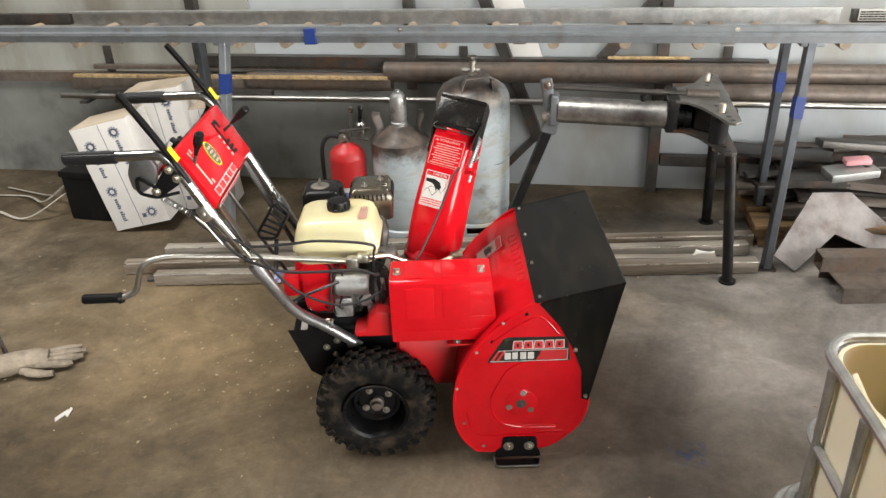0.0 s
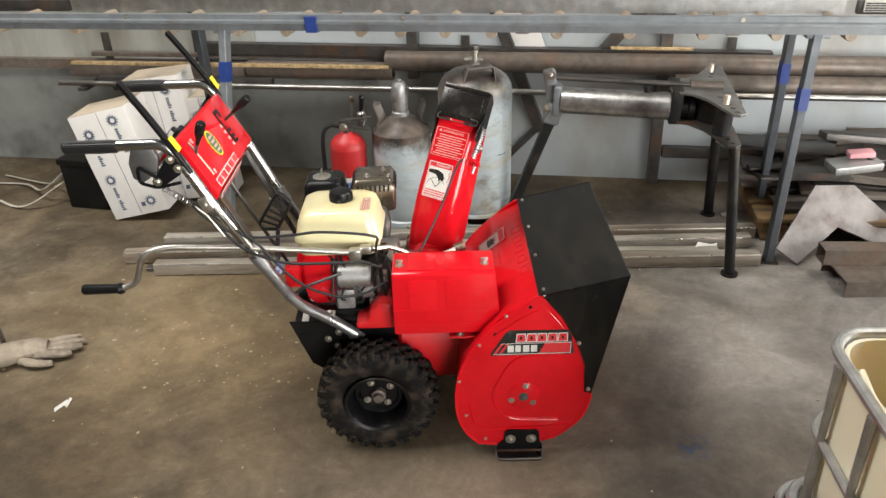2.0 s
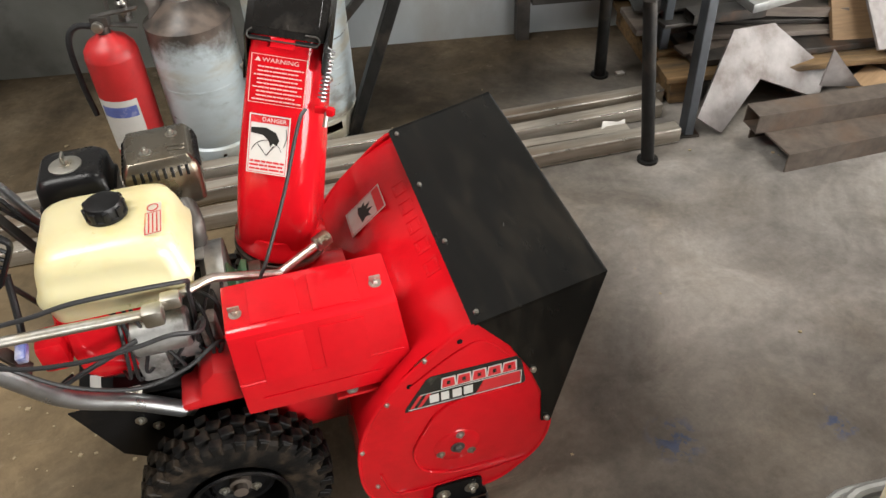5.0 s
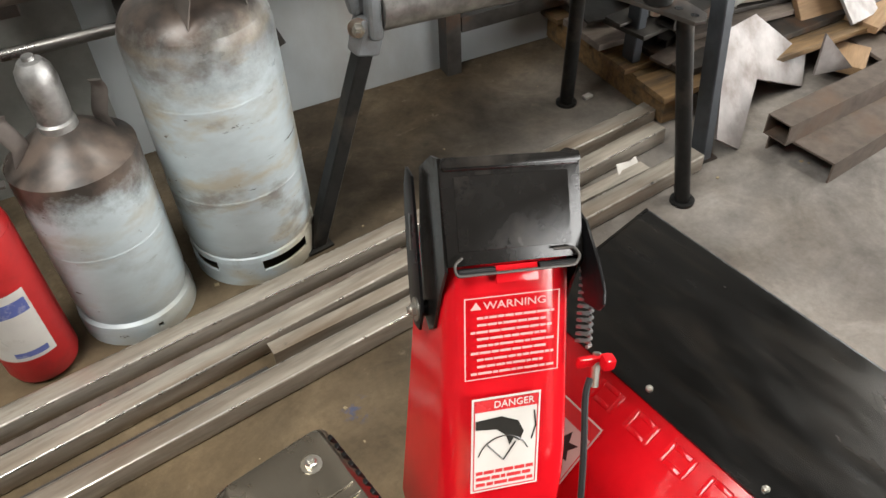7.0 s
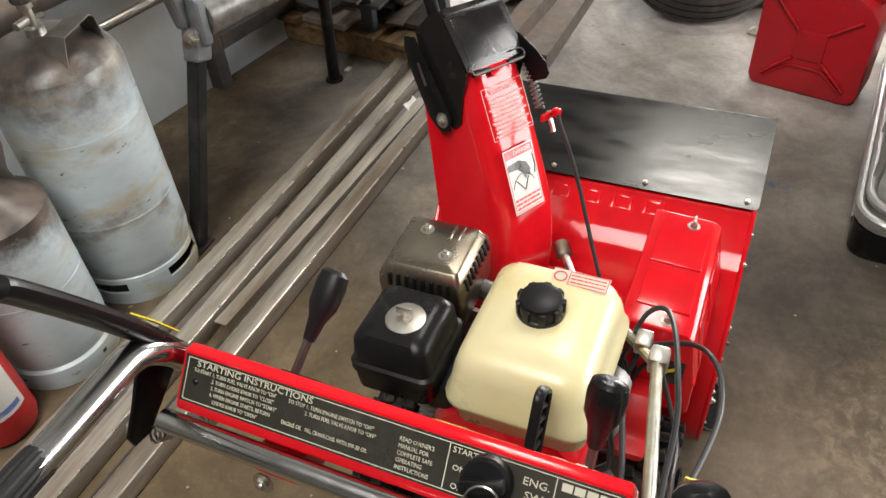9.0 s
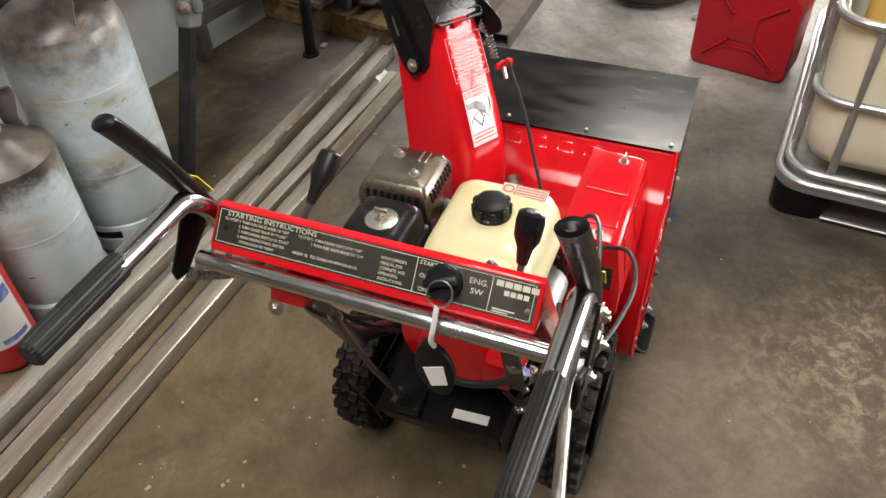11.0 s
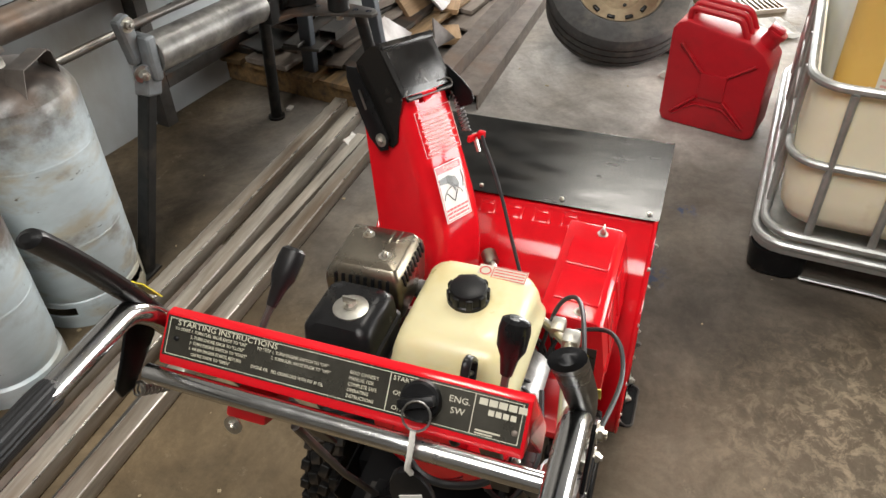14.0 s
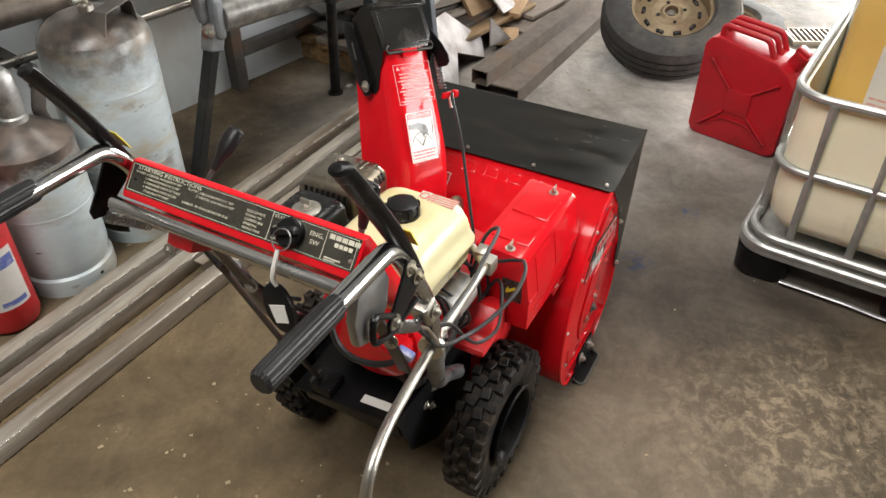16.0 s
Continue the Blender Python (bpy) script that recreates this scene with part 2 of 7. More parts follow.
WALL = material("grey_painted_steel_sheet", (0.395, 0.425, 0.435), 0.5, 0, 0.06, 8, (0.30, 0.29, 0.26), 0.35, 1.6, 0.05, 16, 0, 0.12, stretch=(1, 1, 0.5), wear=(0.22, 0.19, 0.15), wear_amount=0.06, wear_scale=6)
# dark sheet for the unseen walls, keeps reflections in black paint low
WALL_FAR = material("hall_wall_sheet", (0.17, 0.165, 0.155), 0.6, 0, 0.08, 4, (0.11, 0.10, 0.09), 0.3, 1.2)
CEILING = material("grey_roof_sheet", (0.12, 0.118, 0.112), 0.6, 0, 0.1, 3)
STEEL_DARK = material("dark_mill_scale_steel", (0.080, 0.074, 0.068), 0.42, 0.6, 0.3, 18, (0.16, 0.085, 0.05), 0.25, 5, 0.08, 60, random=0.18)
EDGE_BRIGHT = material("edge_worn_bright_steel", (0.62, 0.59, 0.54), 0.30, 0.9, 0.3, 40, (0.30, 0.25, 0.19), 0.4, 9)
STEEL_TUBE = material("mill_steel_tube", (0.43, 0.39, 0.33), 0.38, 0.42, 0.30, 22, (0.17, 0.115, 0.07), 0.6, 3, 0.06, 60, random=0.22, stretch=(0.3, 2.5, 2.5), wear=(0.075, 0.062, 0.05), wear_amount=0.22, wear_scale=8)
STEEL_RUST = material("rusty_brown_steel", (0.145, 0.118, 0.098), 0.5, 0.35, 0.3, 25, (0.18, 0.118, 0.08), 0.35, 5, 0.12, 60, random=0.15)
STEEL_BRIGHT = material("bright_drawn_bar", (0.33, 0.32, 0.305), 0.34, 1.0, 0.15, 30, (0.30, 0.24, 0.18), 0.3, 6)
STEEL_LEG = material("dark_blue_grey_leg_steel", (0.062, 0.070, 0.080), 0.42, 0.3, 0.2, 20, (0.05, 0.045, 0.04), 0.25, 6, 0.05, 60)
STEEL_BLUE = material("grey_blue_painted_steel", (0.17, 0.185, 0.195), 0.42, 0.2, 0.15, 20, (0.10, 0.085, 0.075), 0.25, 6, 0.05, 60)
GALV = material("galvanised_steel", (0.46, 0.47, 0.46), 0.45, 0.8, 0.2, 26, (0.36, 0.35, 0.33), 0.4, 8, 0.05, 80)
GALV_DULL = material("dull_grey_drilled_plate", (0.17, 0.165, 0.155), 0.5, 0.5, 0.2, 20, (0.08, 0.07, 0.06), 0.35, 8, 0.06, 60)
PLATE = material("stained_steel_plate", (0.215, 0.195, 0.185), 0.62, 0.1, 0.25, 14, (0.12, 0.092, 0.08), 0.5, 9, 0.06, 40, random=0.12, wear=(0.28, 0.15, 0.08), wear_amount=0.14, wear_scale=11)
ROLLER = material("worn_wooden_roller", (0.36, 0.29, 0.21), 0.55, 0, 0.2, 30, (0.2, 0.16, 0.12), 0.3, 12)
BENDER = material("heat_mottled_steel_cylinder", (0.30, 0.295, 0.28), 0.40, 0.75, 0.35, 30, (0.10, 0.095, 0.095), 0.5, 6, 0.06, 60, wear=(0.05, 0.048, 0.045), wear_amount=0.25, wear_scale=28)
CASTING = material("black_cast_steel", (0.018, 0.018, 0.0175), 0.45, 0.4, 0.3, 30, (0.06, 0.05, 0.04), 0.3, 7, 0.12, 70, spec=0.3)


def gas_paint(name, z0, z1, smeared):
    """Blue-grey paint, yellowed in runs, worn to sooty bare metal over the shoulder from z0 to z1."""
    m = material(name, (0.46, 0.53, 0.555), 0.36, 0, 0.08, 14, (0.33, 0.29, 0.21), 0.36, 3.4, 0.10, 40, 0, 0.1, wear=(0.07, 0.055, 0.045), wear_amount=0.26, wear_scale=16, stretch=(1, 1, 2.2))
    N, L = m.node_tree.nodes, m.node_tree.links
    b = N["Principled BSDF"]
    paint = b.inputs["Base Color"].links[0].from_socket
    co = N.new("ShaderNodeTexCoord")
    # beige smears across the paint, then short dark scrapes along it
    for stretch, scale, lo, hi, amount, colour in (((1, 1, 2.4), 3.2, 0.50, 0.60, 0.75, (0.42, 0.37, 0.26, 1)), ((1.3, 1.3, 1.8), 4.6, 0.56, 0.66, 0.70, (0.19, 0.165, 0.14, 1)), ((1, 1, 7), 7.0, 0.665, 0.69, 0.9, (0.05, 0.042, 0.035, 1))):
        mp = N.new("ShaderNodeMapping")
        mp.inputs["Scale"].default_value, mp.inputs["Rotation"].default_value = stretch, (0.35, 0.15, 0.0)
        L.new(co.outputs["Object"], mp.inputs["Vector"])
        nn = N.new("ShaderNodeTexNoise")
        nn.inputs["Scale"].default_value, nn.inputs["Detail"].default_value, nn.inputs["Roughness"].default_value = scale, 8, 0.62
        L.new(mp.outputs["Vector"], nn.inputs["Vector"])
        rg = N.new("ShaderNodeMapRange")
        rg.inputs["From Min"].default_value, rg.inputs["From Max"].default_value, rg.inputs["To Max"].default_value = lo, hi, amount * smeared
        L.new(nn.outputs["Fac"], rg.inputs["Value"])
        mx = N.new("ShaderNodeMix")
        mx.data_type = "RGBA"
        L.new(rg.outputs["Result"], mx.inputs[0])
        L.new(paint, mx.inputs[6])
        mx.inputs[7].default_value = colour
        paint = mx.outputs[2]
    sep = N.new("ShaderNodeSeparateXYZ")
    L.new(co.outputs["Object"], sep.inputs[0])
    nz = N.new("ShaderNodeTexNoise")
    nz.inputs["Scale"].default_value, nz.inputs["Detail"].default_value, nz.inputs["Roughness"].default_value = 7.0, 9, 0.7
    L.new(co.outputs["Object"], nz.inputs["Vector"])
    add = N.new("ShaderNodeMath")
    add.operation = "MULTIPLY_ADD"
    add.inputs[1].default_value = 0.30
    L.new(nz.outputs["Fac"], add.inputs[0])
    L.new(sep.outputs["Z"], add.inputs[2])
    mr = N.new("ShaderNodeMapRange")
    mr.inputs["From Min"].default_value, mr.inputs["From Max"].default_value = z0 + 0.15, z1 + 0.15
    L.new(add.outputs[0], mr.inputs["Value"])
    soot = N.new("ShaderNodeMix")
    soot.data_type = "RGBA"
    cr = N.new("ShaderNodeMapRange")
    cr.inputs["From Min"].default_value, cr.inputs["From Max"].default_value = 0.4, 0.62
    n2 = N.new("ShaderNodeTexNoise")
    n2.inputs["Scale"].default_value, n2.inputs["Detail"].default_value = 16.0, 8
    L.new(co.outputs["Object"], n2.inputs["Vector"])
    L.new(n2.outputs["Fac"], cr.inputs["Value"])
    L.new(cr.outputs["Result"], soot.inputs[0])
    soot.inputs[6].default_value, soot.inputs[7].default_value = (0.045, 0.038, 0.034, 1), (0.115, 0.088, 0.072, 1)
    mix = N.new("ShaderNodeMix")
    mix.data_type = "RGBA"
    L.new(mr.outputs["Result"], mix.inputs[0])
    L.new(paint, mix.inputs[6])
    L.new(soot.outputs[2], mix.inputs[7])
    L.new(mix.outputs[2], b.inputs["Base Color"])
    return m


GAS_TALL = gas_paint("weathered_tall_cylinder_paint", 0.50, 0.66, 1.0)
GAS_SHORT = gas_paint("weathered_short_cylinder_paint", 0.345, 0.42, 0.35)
GAS_TOP = material("dirty_bare_cylinder_head", (0.17, 0.15, 0.135), 0.42, 0.5, 0.25, 16, (0.28, 0.25, 0.22), 0.3, 6, 0.08, 50, wear=(0.30, 0.16, 0.11), wear_amount=0.12, wear_scale=12)
EXT_RED = material("dusty_red_extinguisher", (0.48, 0.02, 0.022), 0.45, 0, 0.1, 20, (0.22, 0.03, 0.028), 0.3, 6)
CARTON = material("white_carton_board", (0.68, 0.66, 0.63), 0.75, 0, 0.04, 20, (0.52, 0.48, 0.42), 0.2, 3, 0.05, 60)
CARTON_TOP = material("brown_carton_flap", (0.50, 0.42, 0.32), 0.8, 0, 0.06, 20, (0.38, 0.30, 0.22), 0.25, 4)
CARTON_INK = material("slate_blue_print", (0.07, 0.09, 0.14), 0.7, 0, 0.1, 30)
TAPE_BLUE = material("blue_tape", (0.012, 0.035, 0.17), 0.5, 0, 0.1, 30)
WOOD_DARK = material("oily_pallet_timber", (0.20, 0.122, 0.052), 0.75, 0, 0.25, 12, (0.06, 0.045, 0.03), 0.5, 4, 0.1, 60, stretch=(1, 8, 8), random=0.3)
WOOD = material("pale_timber", (0.34, 0.22, 0.12), 0.7, 0, 0.2, 12, (0.28, 0.18, 0.10), 0.3, 4, 0.1, 60, stretch=(1, 8, 8), random=0.2)
FRAYED = material("frayed_golden_timber_edge", (0.46, 0.33, 0.17), 0.8, 0, 0.35, 60, (0.20, 0.12, 0.05), 0.4, 40, 0.3, 120)
WOOD_GREY = material("grey_weathered_board", (0.215, 0.180, 0.152), 0.7, 0, 0.2, 12, (0.16, 0.12, 0.09), 0.3, 4, 0.1, 60, stretch=(1, 6, 6), random=0.2)
IBC_PLASTIC = material("milky_tank_plastic", (0.86, 0.80, 0.62), 0.4, 0, 0.03, 10, (0.62, 0.54, 0.36), 0.25, 3, 0.02, 30, 0, 0.08, sss=0.3)
JUG_YELLOW = material("amber_canister_plastic", (0.66, 0.43, 0.12), 0.38, 0, 0.04, 8, (0.55, 0.34, 0.08), 0.3, 4, 0.02, 30, sss=0.2)
JUG_WHITE = material("translucent_white_canister", (0.80, 0.81, 0.78), 0.4, 0, 0.03, 8, None, 0, 4, 0.02, 30, sss=0.25)
JERRY = material("red_jerrycan_paint", (0.42, 0.006, 0.014), 0.42, 0, 0.08, 20, (0.26, 0.01, 0.012), 0.25, 6, 0.05, 70)
RIM_RUST = material("faded_gold_wheel_paint", (0.235, 0.18, 0.11), 0.55, 0.4, 0.15, 30, (0.17, 0.10, 0.06), 0.35, 10, 0.08, 60)
LEATHER = material("grimy_work_glove_leather", (0.27, 0.225, 0.17), 0.8, 0, 0.25, 30, (0.10, 0.08, 0.06), 0.4, 10, 0.3, 80)
CRUMB = material("tan_crumbs", (0.30, 0.24, 0.145), 0.8, 0, 0.2, 60)
PAPER = material("crumpled_paper", (0.6, 0.58, 0.54), 0.8, 0, 0.1, 30)
STRAP = material("dirty_clear_strapping", (0.42, 0.39, 0.33), 0.5, 0, 0.2, 30)
BATTERY = material("black_battery_case", (0.006, 0.006, 0.006), 0.5, 0, 0.2, 30, (0.025, 0.022, 0.02), 0.2, 9, spec=0.2)
LABEL_BLUE = material("blue_label_film", (0.10, 0.13, 0.36), 0.4, 0, 0.1, 30, (0.6, 0.6, 0.62), 0.3, 20)
WIRE_GREEN = material("green_painted_pulley", (0.05, 0.12, 0.06), 0.45, 0, 0.1, 30)
PINK = material("faded_pink_block", (0.62, 0.30, 0.32), 0.8, 0, 0.1, 30)


# ---- mesh helpers ----
def rot(a, axis):
    return Matrix.Rotation(radians(a), 4, axis)


def box(bm, c, s, bevel=0.0, m=None, seg=2):
    r = bmesh.ops.create_cube(bm, size=1.0)
    vs = r["verts"]
    bmesh.ops.scale(bm, vec=s, verts=vs)
    if bevel:
        es = list({e for v in vs for e in v.link_edges})
        r = bmesh.ops.bevel(bm, geom=es, offset=bevel, segments=seg, profile=0.6, affect="EDGES")
        vs = list({v for v in r["verts"]} | {v for f in r["faces"] for v in f.verts} | {v for v in vs if v.is_valid})
    bmesh.ops.transform(bm, matrix=Matrix.Translation(c) @ (m if m else Matrix()), verts=[v for v in vs if v.is_valid])
    return bm


def prism(bm, pts, a, b, axis="y", m=None, bevel=0.0):
    """A closed outline extruded from a to b; the outline lies across the axis."""
    def put(p, k):
        return {"y": (p[0], k, p[1]), "x": (k, p[0], p[1]), "z": (p[0], p[1], k)}[axis]
    lo = [bm.verts.new(put(p, a)) for p in pts]
    hi = [bm.verts.new(put(p, b)) for p in pts]
    fs = [bm.faces.new(lo), bm.faces.new(list(reversed(hi)))]
    n = len(pts)
    for i in range(n):
        fs.append(bm.faces.new((lo[(i + 1) % n], lo[i], hi[i], hi[(i + 1) % n])))
    vs = lo + hi
    bmesh.ops.recalc_face_normals(bm, faces=fs)
    if bevel:
        es = [e for e in {e for v in vs for e in v.link_edges} if e.is_manifold and e.calc_face_angle(0) > 0.5]
        r = bmesh.ops.bevel(bm, geom=es, offset=bevel, segments=2, profile=0.6, affect="EDGES")
        vs = list({v for v in r["verts"]} | {v for f in r["faces"] for v in f.verts} | {v for v in vs if v.is_valid})
    if m:
        bmesh.ops.transform(bm, matrix=m, verts=[v for v in vs if v.is_valid])
    return bm


def shell(bm, pts, a, b, t, axis="y", m=None):
    """An open outline extruded from a to b, as sheet of thickness t."""
    n = len(pts)
    off = []
    for i, p in enumerate(pts):
        q, r = Vector(pts[max(0, i - 1)]), Vector(pts[min(n - 1, i + 1)])
        d = (r - q).normalized()
        off.append((p[0] - d.y * t, p[1] + d.x * t))
    return prism(bm, list(pts) + off[::-1], a, b, axis, m)


def lathe(bm, prof, n=32, m=None, a0=0.0, a1=360.0):
    full = abs(a1 - a0 - 360) < 1e-6
    k = n if full else n + 1
    rings = []
    for r, z in prof:
        if r < 1e-6:
            rings.append([bm.verts.new((0, 0, z))])
        else:
            rings.append([bm.verts.new((r * math.cos(radians(a0 + (a1 - a0) * i / n)), r * math.sin(radians(a0 + (a1 - a0) * i / n)), z)) for i in range(k)])
    for A, B in zip(rings, rings[1:]):
        for i in range(n if full else n):
            j = (i + 1) % k
            if len(A) == 1 and len(B) == 1:
                continue
            if len(A) == 1:
                bm.faces.new((A[0], B[i], B[j]))
            elif len(B) == 1:
                bm.faces.new((A[i], B[0], A[j]))
            else:
                bm.faces.new((A[i], B[i], B[j], A[j]))
    vs = [v for g in rings for v in g]
    bmesh.ops.recalc_face_normals(bm, faces=list({f for v in vs for f in v.link_faces}))
    if m:
        bmesh.ops.transform(bm, matrix=m, verts=vs)
    return bm


def fillet(pts, r, n=5):
    pts = [Vector(p) for p in pts]
    out = [pts[0]]
    for a, b, c in zip(pts, pts[1:], pts[2:]):
        d = min(r, (b - a).length * 0.45, (c - b).length * 0.45)
        p, q = b + (a - b).normalized() * d, b + (c - b).normalized() * d
        for i in range(n + 1):
            t = i / n
            out.append(p * (1 - t) ** 2 + b * 2 * t * (1 - t) + q * t * t)
    return out + [pts[-1]]


def spline(pts, n=8):
    pts = [Vector(p) for p in pts]
    P = [2 * pts[0] - pts[1]] + pts + [2 * pts[-1] - pts[-2]]
    out = []
    for a, b, c, d in zip(P, P[1:], P[2:], P[3:]):
        for i in range(n):
            t = i / n
            out.append(0.5 * (2 * b + (c - a) * t + (2 * a - 5 * b + 4 * c - d) * t * t + (3 * b - a - 3 * c + d) * t ** 3))
    return out + [pts[-1]]


def pipe(bm, pts, r, n=10, m=None, closed=False, flat=1.0):
    """A round (or flattened) bar along a path; r may be a number for each point."""
    pts = [Vector(p) for p in pts]
    k = len(pts)
    rs = r if isinstance(r, (list, tuple)) else [r] * k
    up = Vector((0.13, 0.21, 0.97))
    rings, side = [], None
    for i, p in enumerate(pts):
        d = ((pts[(i + 1) % k] - pts[i - 1]) if closed or 0 < i < k - 1 else (pts[1] - pts[0] if i == 0 else pts[-1] - pts[-2])).normalized()
        side = (up.cross(d) if side is None else side - d * side.dot(d))
        if side.length < 1e-4:
            side = Vector((1, 0, 0)).cross(d)
        side.normalize()
        w = d.cross(side)
        rings.append([bm.verts.new(p + (side * math.cos(2 * math.pi * j / n) + w * math.sin(2 * math.pi * j / n) * flat) * rs[i]) for j in range(n)])
    pairs = list(zip(rings, rings[1:])) + ([(rings[-1], rings[0])] if closed else [])
    for A, B in pairs:
        for j in range(n):
            bm.faces.new((A[j], A[(j + 1) % n], B[(j + 1) % n], B[j]))
    if not closed:
        bm.faces.new(rings[0][::-1])
        bm.faces.new(rings[-1])
    vs = [v for g in rings for v in g]
    if m:
        bmesh.ops.transform(bm, matrix=m, verts=vs)
    return bm


def bar(bm, a, b, w, h, up=(0, 0, 1), bevel=0.0):
    """A rectangular bar from a to b, w wide and h high."""
    a, b = Vector(a), Vector(b)
    d = (b - a)
    q = d.normalized()
    s = Vector(up).cross(q).normalized()
    u = q.cross(s)
    m = Matrix((q, s, u)).transposed().to_4x4()
    m.translation = (a + b) / 2
    return _bar(bm, d.length, w, h, bevel, m)


def _bar(bm, l, w, h, bevel, m):
    r = bmesh.ops.create_cube(bm, size=1.0)
    vs = r["verts"]
    bmesh.ops.scale(bm, vec=(l, w, h), verts=vs)
    if bevel:
        es = list({e for v in vs for e in v.link_edges})
        r = bmesh.ops.bevel(bm, geom=es, offset=bevel, segments=1, affect="EDGES")
        vs = list({v for f in r["faces"] for v in f.verts} | {v for v in vs if v.is_valid})
    bmesh.ops.transform(bm, matrix=m, verts=[v for v in vs if v.is_valid])
    return bm


def hollow(bm, a, b, w, h, t=0.003, up=(0, 0, 1)):
    """A hollow rectangular section from a to b."""
    a, b = Vector(a), Vector(b)
    q = (b - a).normalized()
    s = Vector(up).cross(q).normalized()
    u = q.cross(s)
    L = []
    for p in (a, b):
        L.append([[bm.verts.new(p + s * x * (w / 2 - k) + u * y * (h / 2 - k)) for x, y in ((-1, -1), (1, -1), (1, 1), (-1, 1))] for k in (0, t)])
    for i in range(4):
        j = (i + 1) % 4
        bm.faces.new((L[0][0][i], L[0][0][j], L[1][0][j], L[1][0][i]))
        bm.faces.new((L[0][1][j], L[0][1][i], L[1][1][i], L[1][1][j]))
        bm.faces.new((L[0][0][j], L[0][0][i], L[0][1][i], L[0][1][j]))
        bm.faces.new((L[1][0][i], L[1][0][j], L[1][1][j], L[1][1][i]))
    bmesh.ops.recalc_face_normals(bm, faces=bm.faces)
    return bm


def hexbolt(bm, c, d, r=0.007, h=0.006, washer=True):
    q = Vector(d).to_track_quat("Z", "Y").to_matrix().to_4x4()
    q.translation = c
    if washer:
        lathe(bm, [(0, 0), (r * 1.7, 0), (r * 1.7, 0.0015), (0, 0.0015)], 14, q)
    lathe(bm, [(0, 0), (r, 0), (r, h * 0.8), (r * 0.8, h), (0, h)], 6, q)
    lathe(bm, [(r * 0.5, h), (r * 0.5, h * 1.5), (0, h * 1.6)], 8, q)
    return bm


def finish(name, bm, mat, angle=0.6):
    bm.normal_update()
    for e in bm.edges:
        e.smooth = len(e.link_faces) == 2 and e.calc_face_angle(0) < angle
    for f in bm.faces:
        f.smooth = True
    me = bpy.data.meshes.new(name)
    bm.to_mesh(me)
    bm.free()
    me.materials.append(mat)
    return me


def part(name, bm, mat, parent=None, label="", angle=0.6):
    ob = new(name, finish(name, bm, mat, angle))
    if parent:
        ob.parent = parent
    if label:
        ob["label"] = label
    return ob


def thing(name, m, label, category, group="", kind=""):
    ob = new(name)
    ob.empty_display_size = 0.05
    ob.matrix_world = m
    return tagged(ob, label, category, group, kind)


def B():
    return bmesh.new()


def text_part(name, body, size, m, mat, parent, depth=0.0004, align="LEFT", bold=0.0, wide=1.0):
    cu = bpy.data.curves.new(name, "FONT")
    cu.body, cu.size, cu.extrude, cu.align_x, cu.offset = body, size, depth, align, bold
    cu.resolution_u = 2
    tmp = new(name, cu)
    dg = bpy.context.evaluated_depsgraph_get()
    me = bpy.data.meshes.new_from_object(tmp.evaluated_get(dg))
    bpy.data.objects.remove(tmp)
    me.transform(m @ Matrix.Diagonal((wide, 1, 1, 1)))
    me.materials.clear()
    me.materials.append(mat)
    ob = new(name, me)
    ob.parent = parent
    return ob


def plane_frame(o, x, y):
    """A frame at o whose x and y axes run along the given ways (made square)."""
    x = Vector(x).normalized()
    z = x.cross(Vector(y)).normalized()
    y = z.cross(x)
    m = Matrix((x, y, z)).transposed().to_4x4()
    m.translation = o
    return m


def rects(bm, m, items, lift=0.0006, depth=0.0003):
    """Thin raised rectangles (x0, y0, x1, y1) on the plane m."""
    for x0, y0, x1, y1 in items:
        box(bm, ((x0 + x1) / 2, (y0 + y1) / 2, lift), (abs(x1 - x0), abs(y1 - y0), depth), 0)
    bmesh.ops.transform(bm, matrix=m, verts=bm.verts)
    return bm


def frame_bars(x0, y0, x1, y1, w):
    return [(x0, y0, x1, y0 + w), (x0, y1 - w, x1, y1), (x0, y0 + w, x0 + w, y1 - w), (x1 - w, y0 + w, x1, y1 - w)]


def word_bars(rng, x0, x1, y, h, gap=0.4):
    """Bars in the lengths of words along a line of unreadable print."""
    out, x = [], x0
    while x < x1 - h:
        w = min(rng.uniform(1.2, 5.0) * h, x1 - x)
        out.append((x, y, x + w, y + h))
        x += w + h * gap
    return out

# ---- structure ----
ALONG = pose(0, 1.80, 0, 0, 0, -9.93)  # x along the back wall, y towards it


def slab(name, c, s, mat, m=None, **tags):
    ob = part(name, box(B(), c, s), mat)
    if m:
        ob.matrix_world = m
    return tagged(ob, kind="structure", **tags)


slab("floor", (0, -1.0, -0.1), (18, 16, 0.2), FLOOR, label="brown-grey stained concrete workshop floor with shade and sheen in its colour", category="floor")
# the back wall: low plinth of dirty, shade-darkened sheet, then sheets above the shelf line
slab("wall_back", (0, 0.11, 0.575), (16, 0.20, 1.15), WALL, ALONG, label="grey painted steel sheet wall, grimy lower down", category="wall")
# out of view; its dark colour is chosen to darken the hood's reflection
slab("wall_back_upper", (0, 0.11, 3.075), (16, 0.20, 3.85), WALL_FAR, ALONG, label="unseen dark upper wall, added to keep the hood's reflection dark", category="wall")
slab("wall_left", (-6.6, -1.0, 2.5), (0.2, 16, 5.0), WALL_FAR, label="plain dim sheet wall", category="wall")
wr = B()
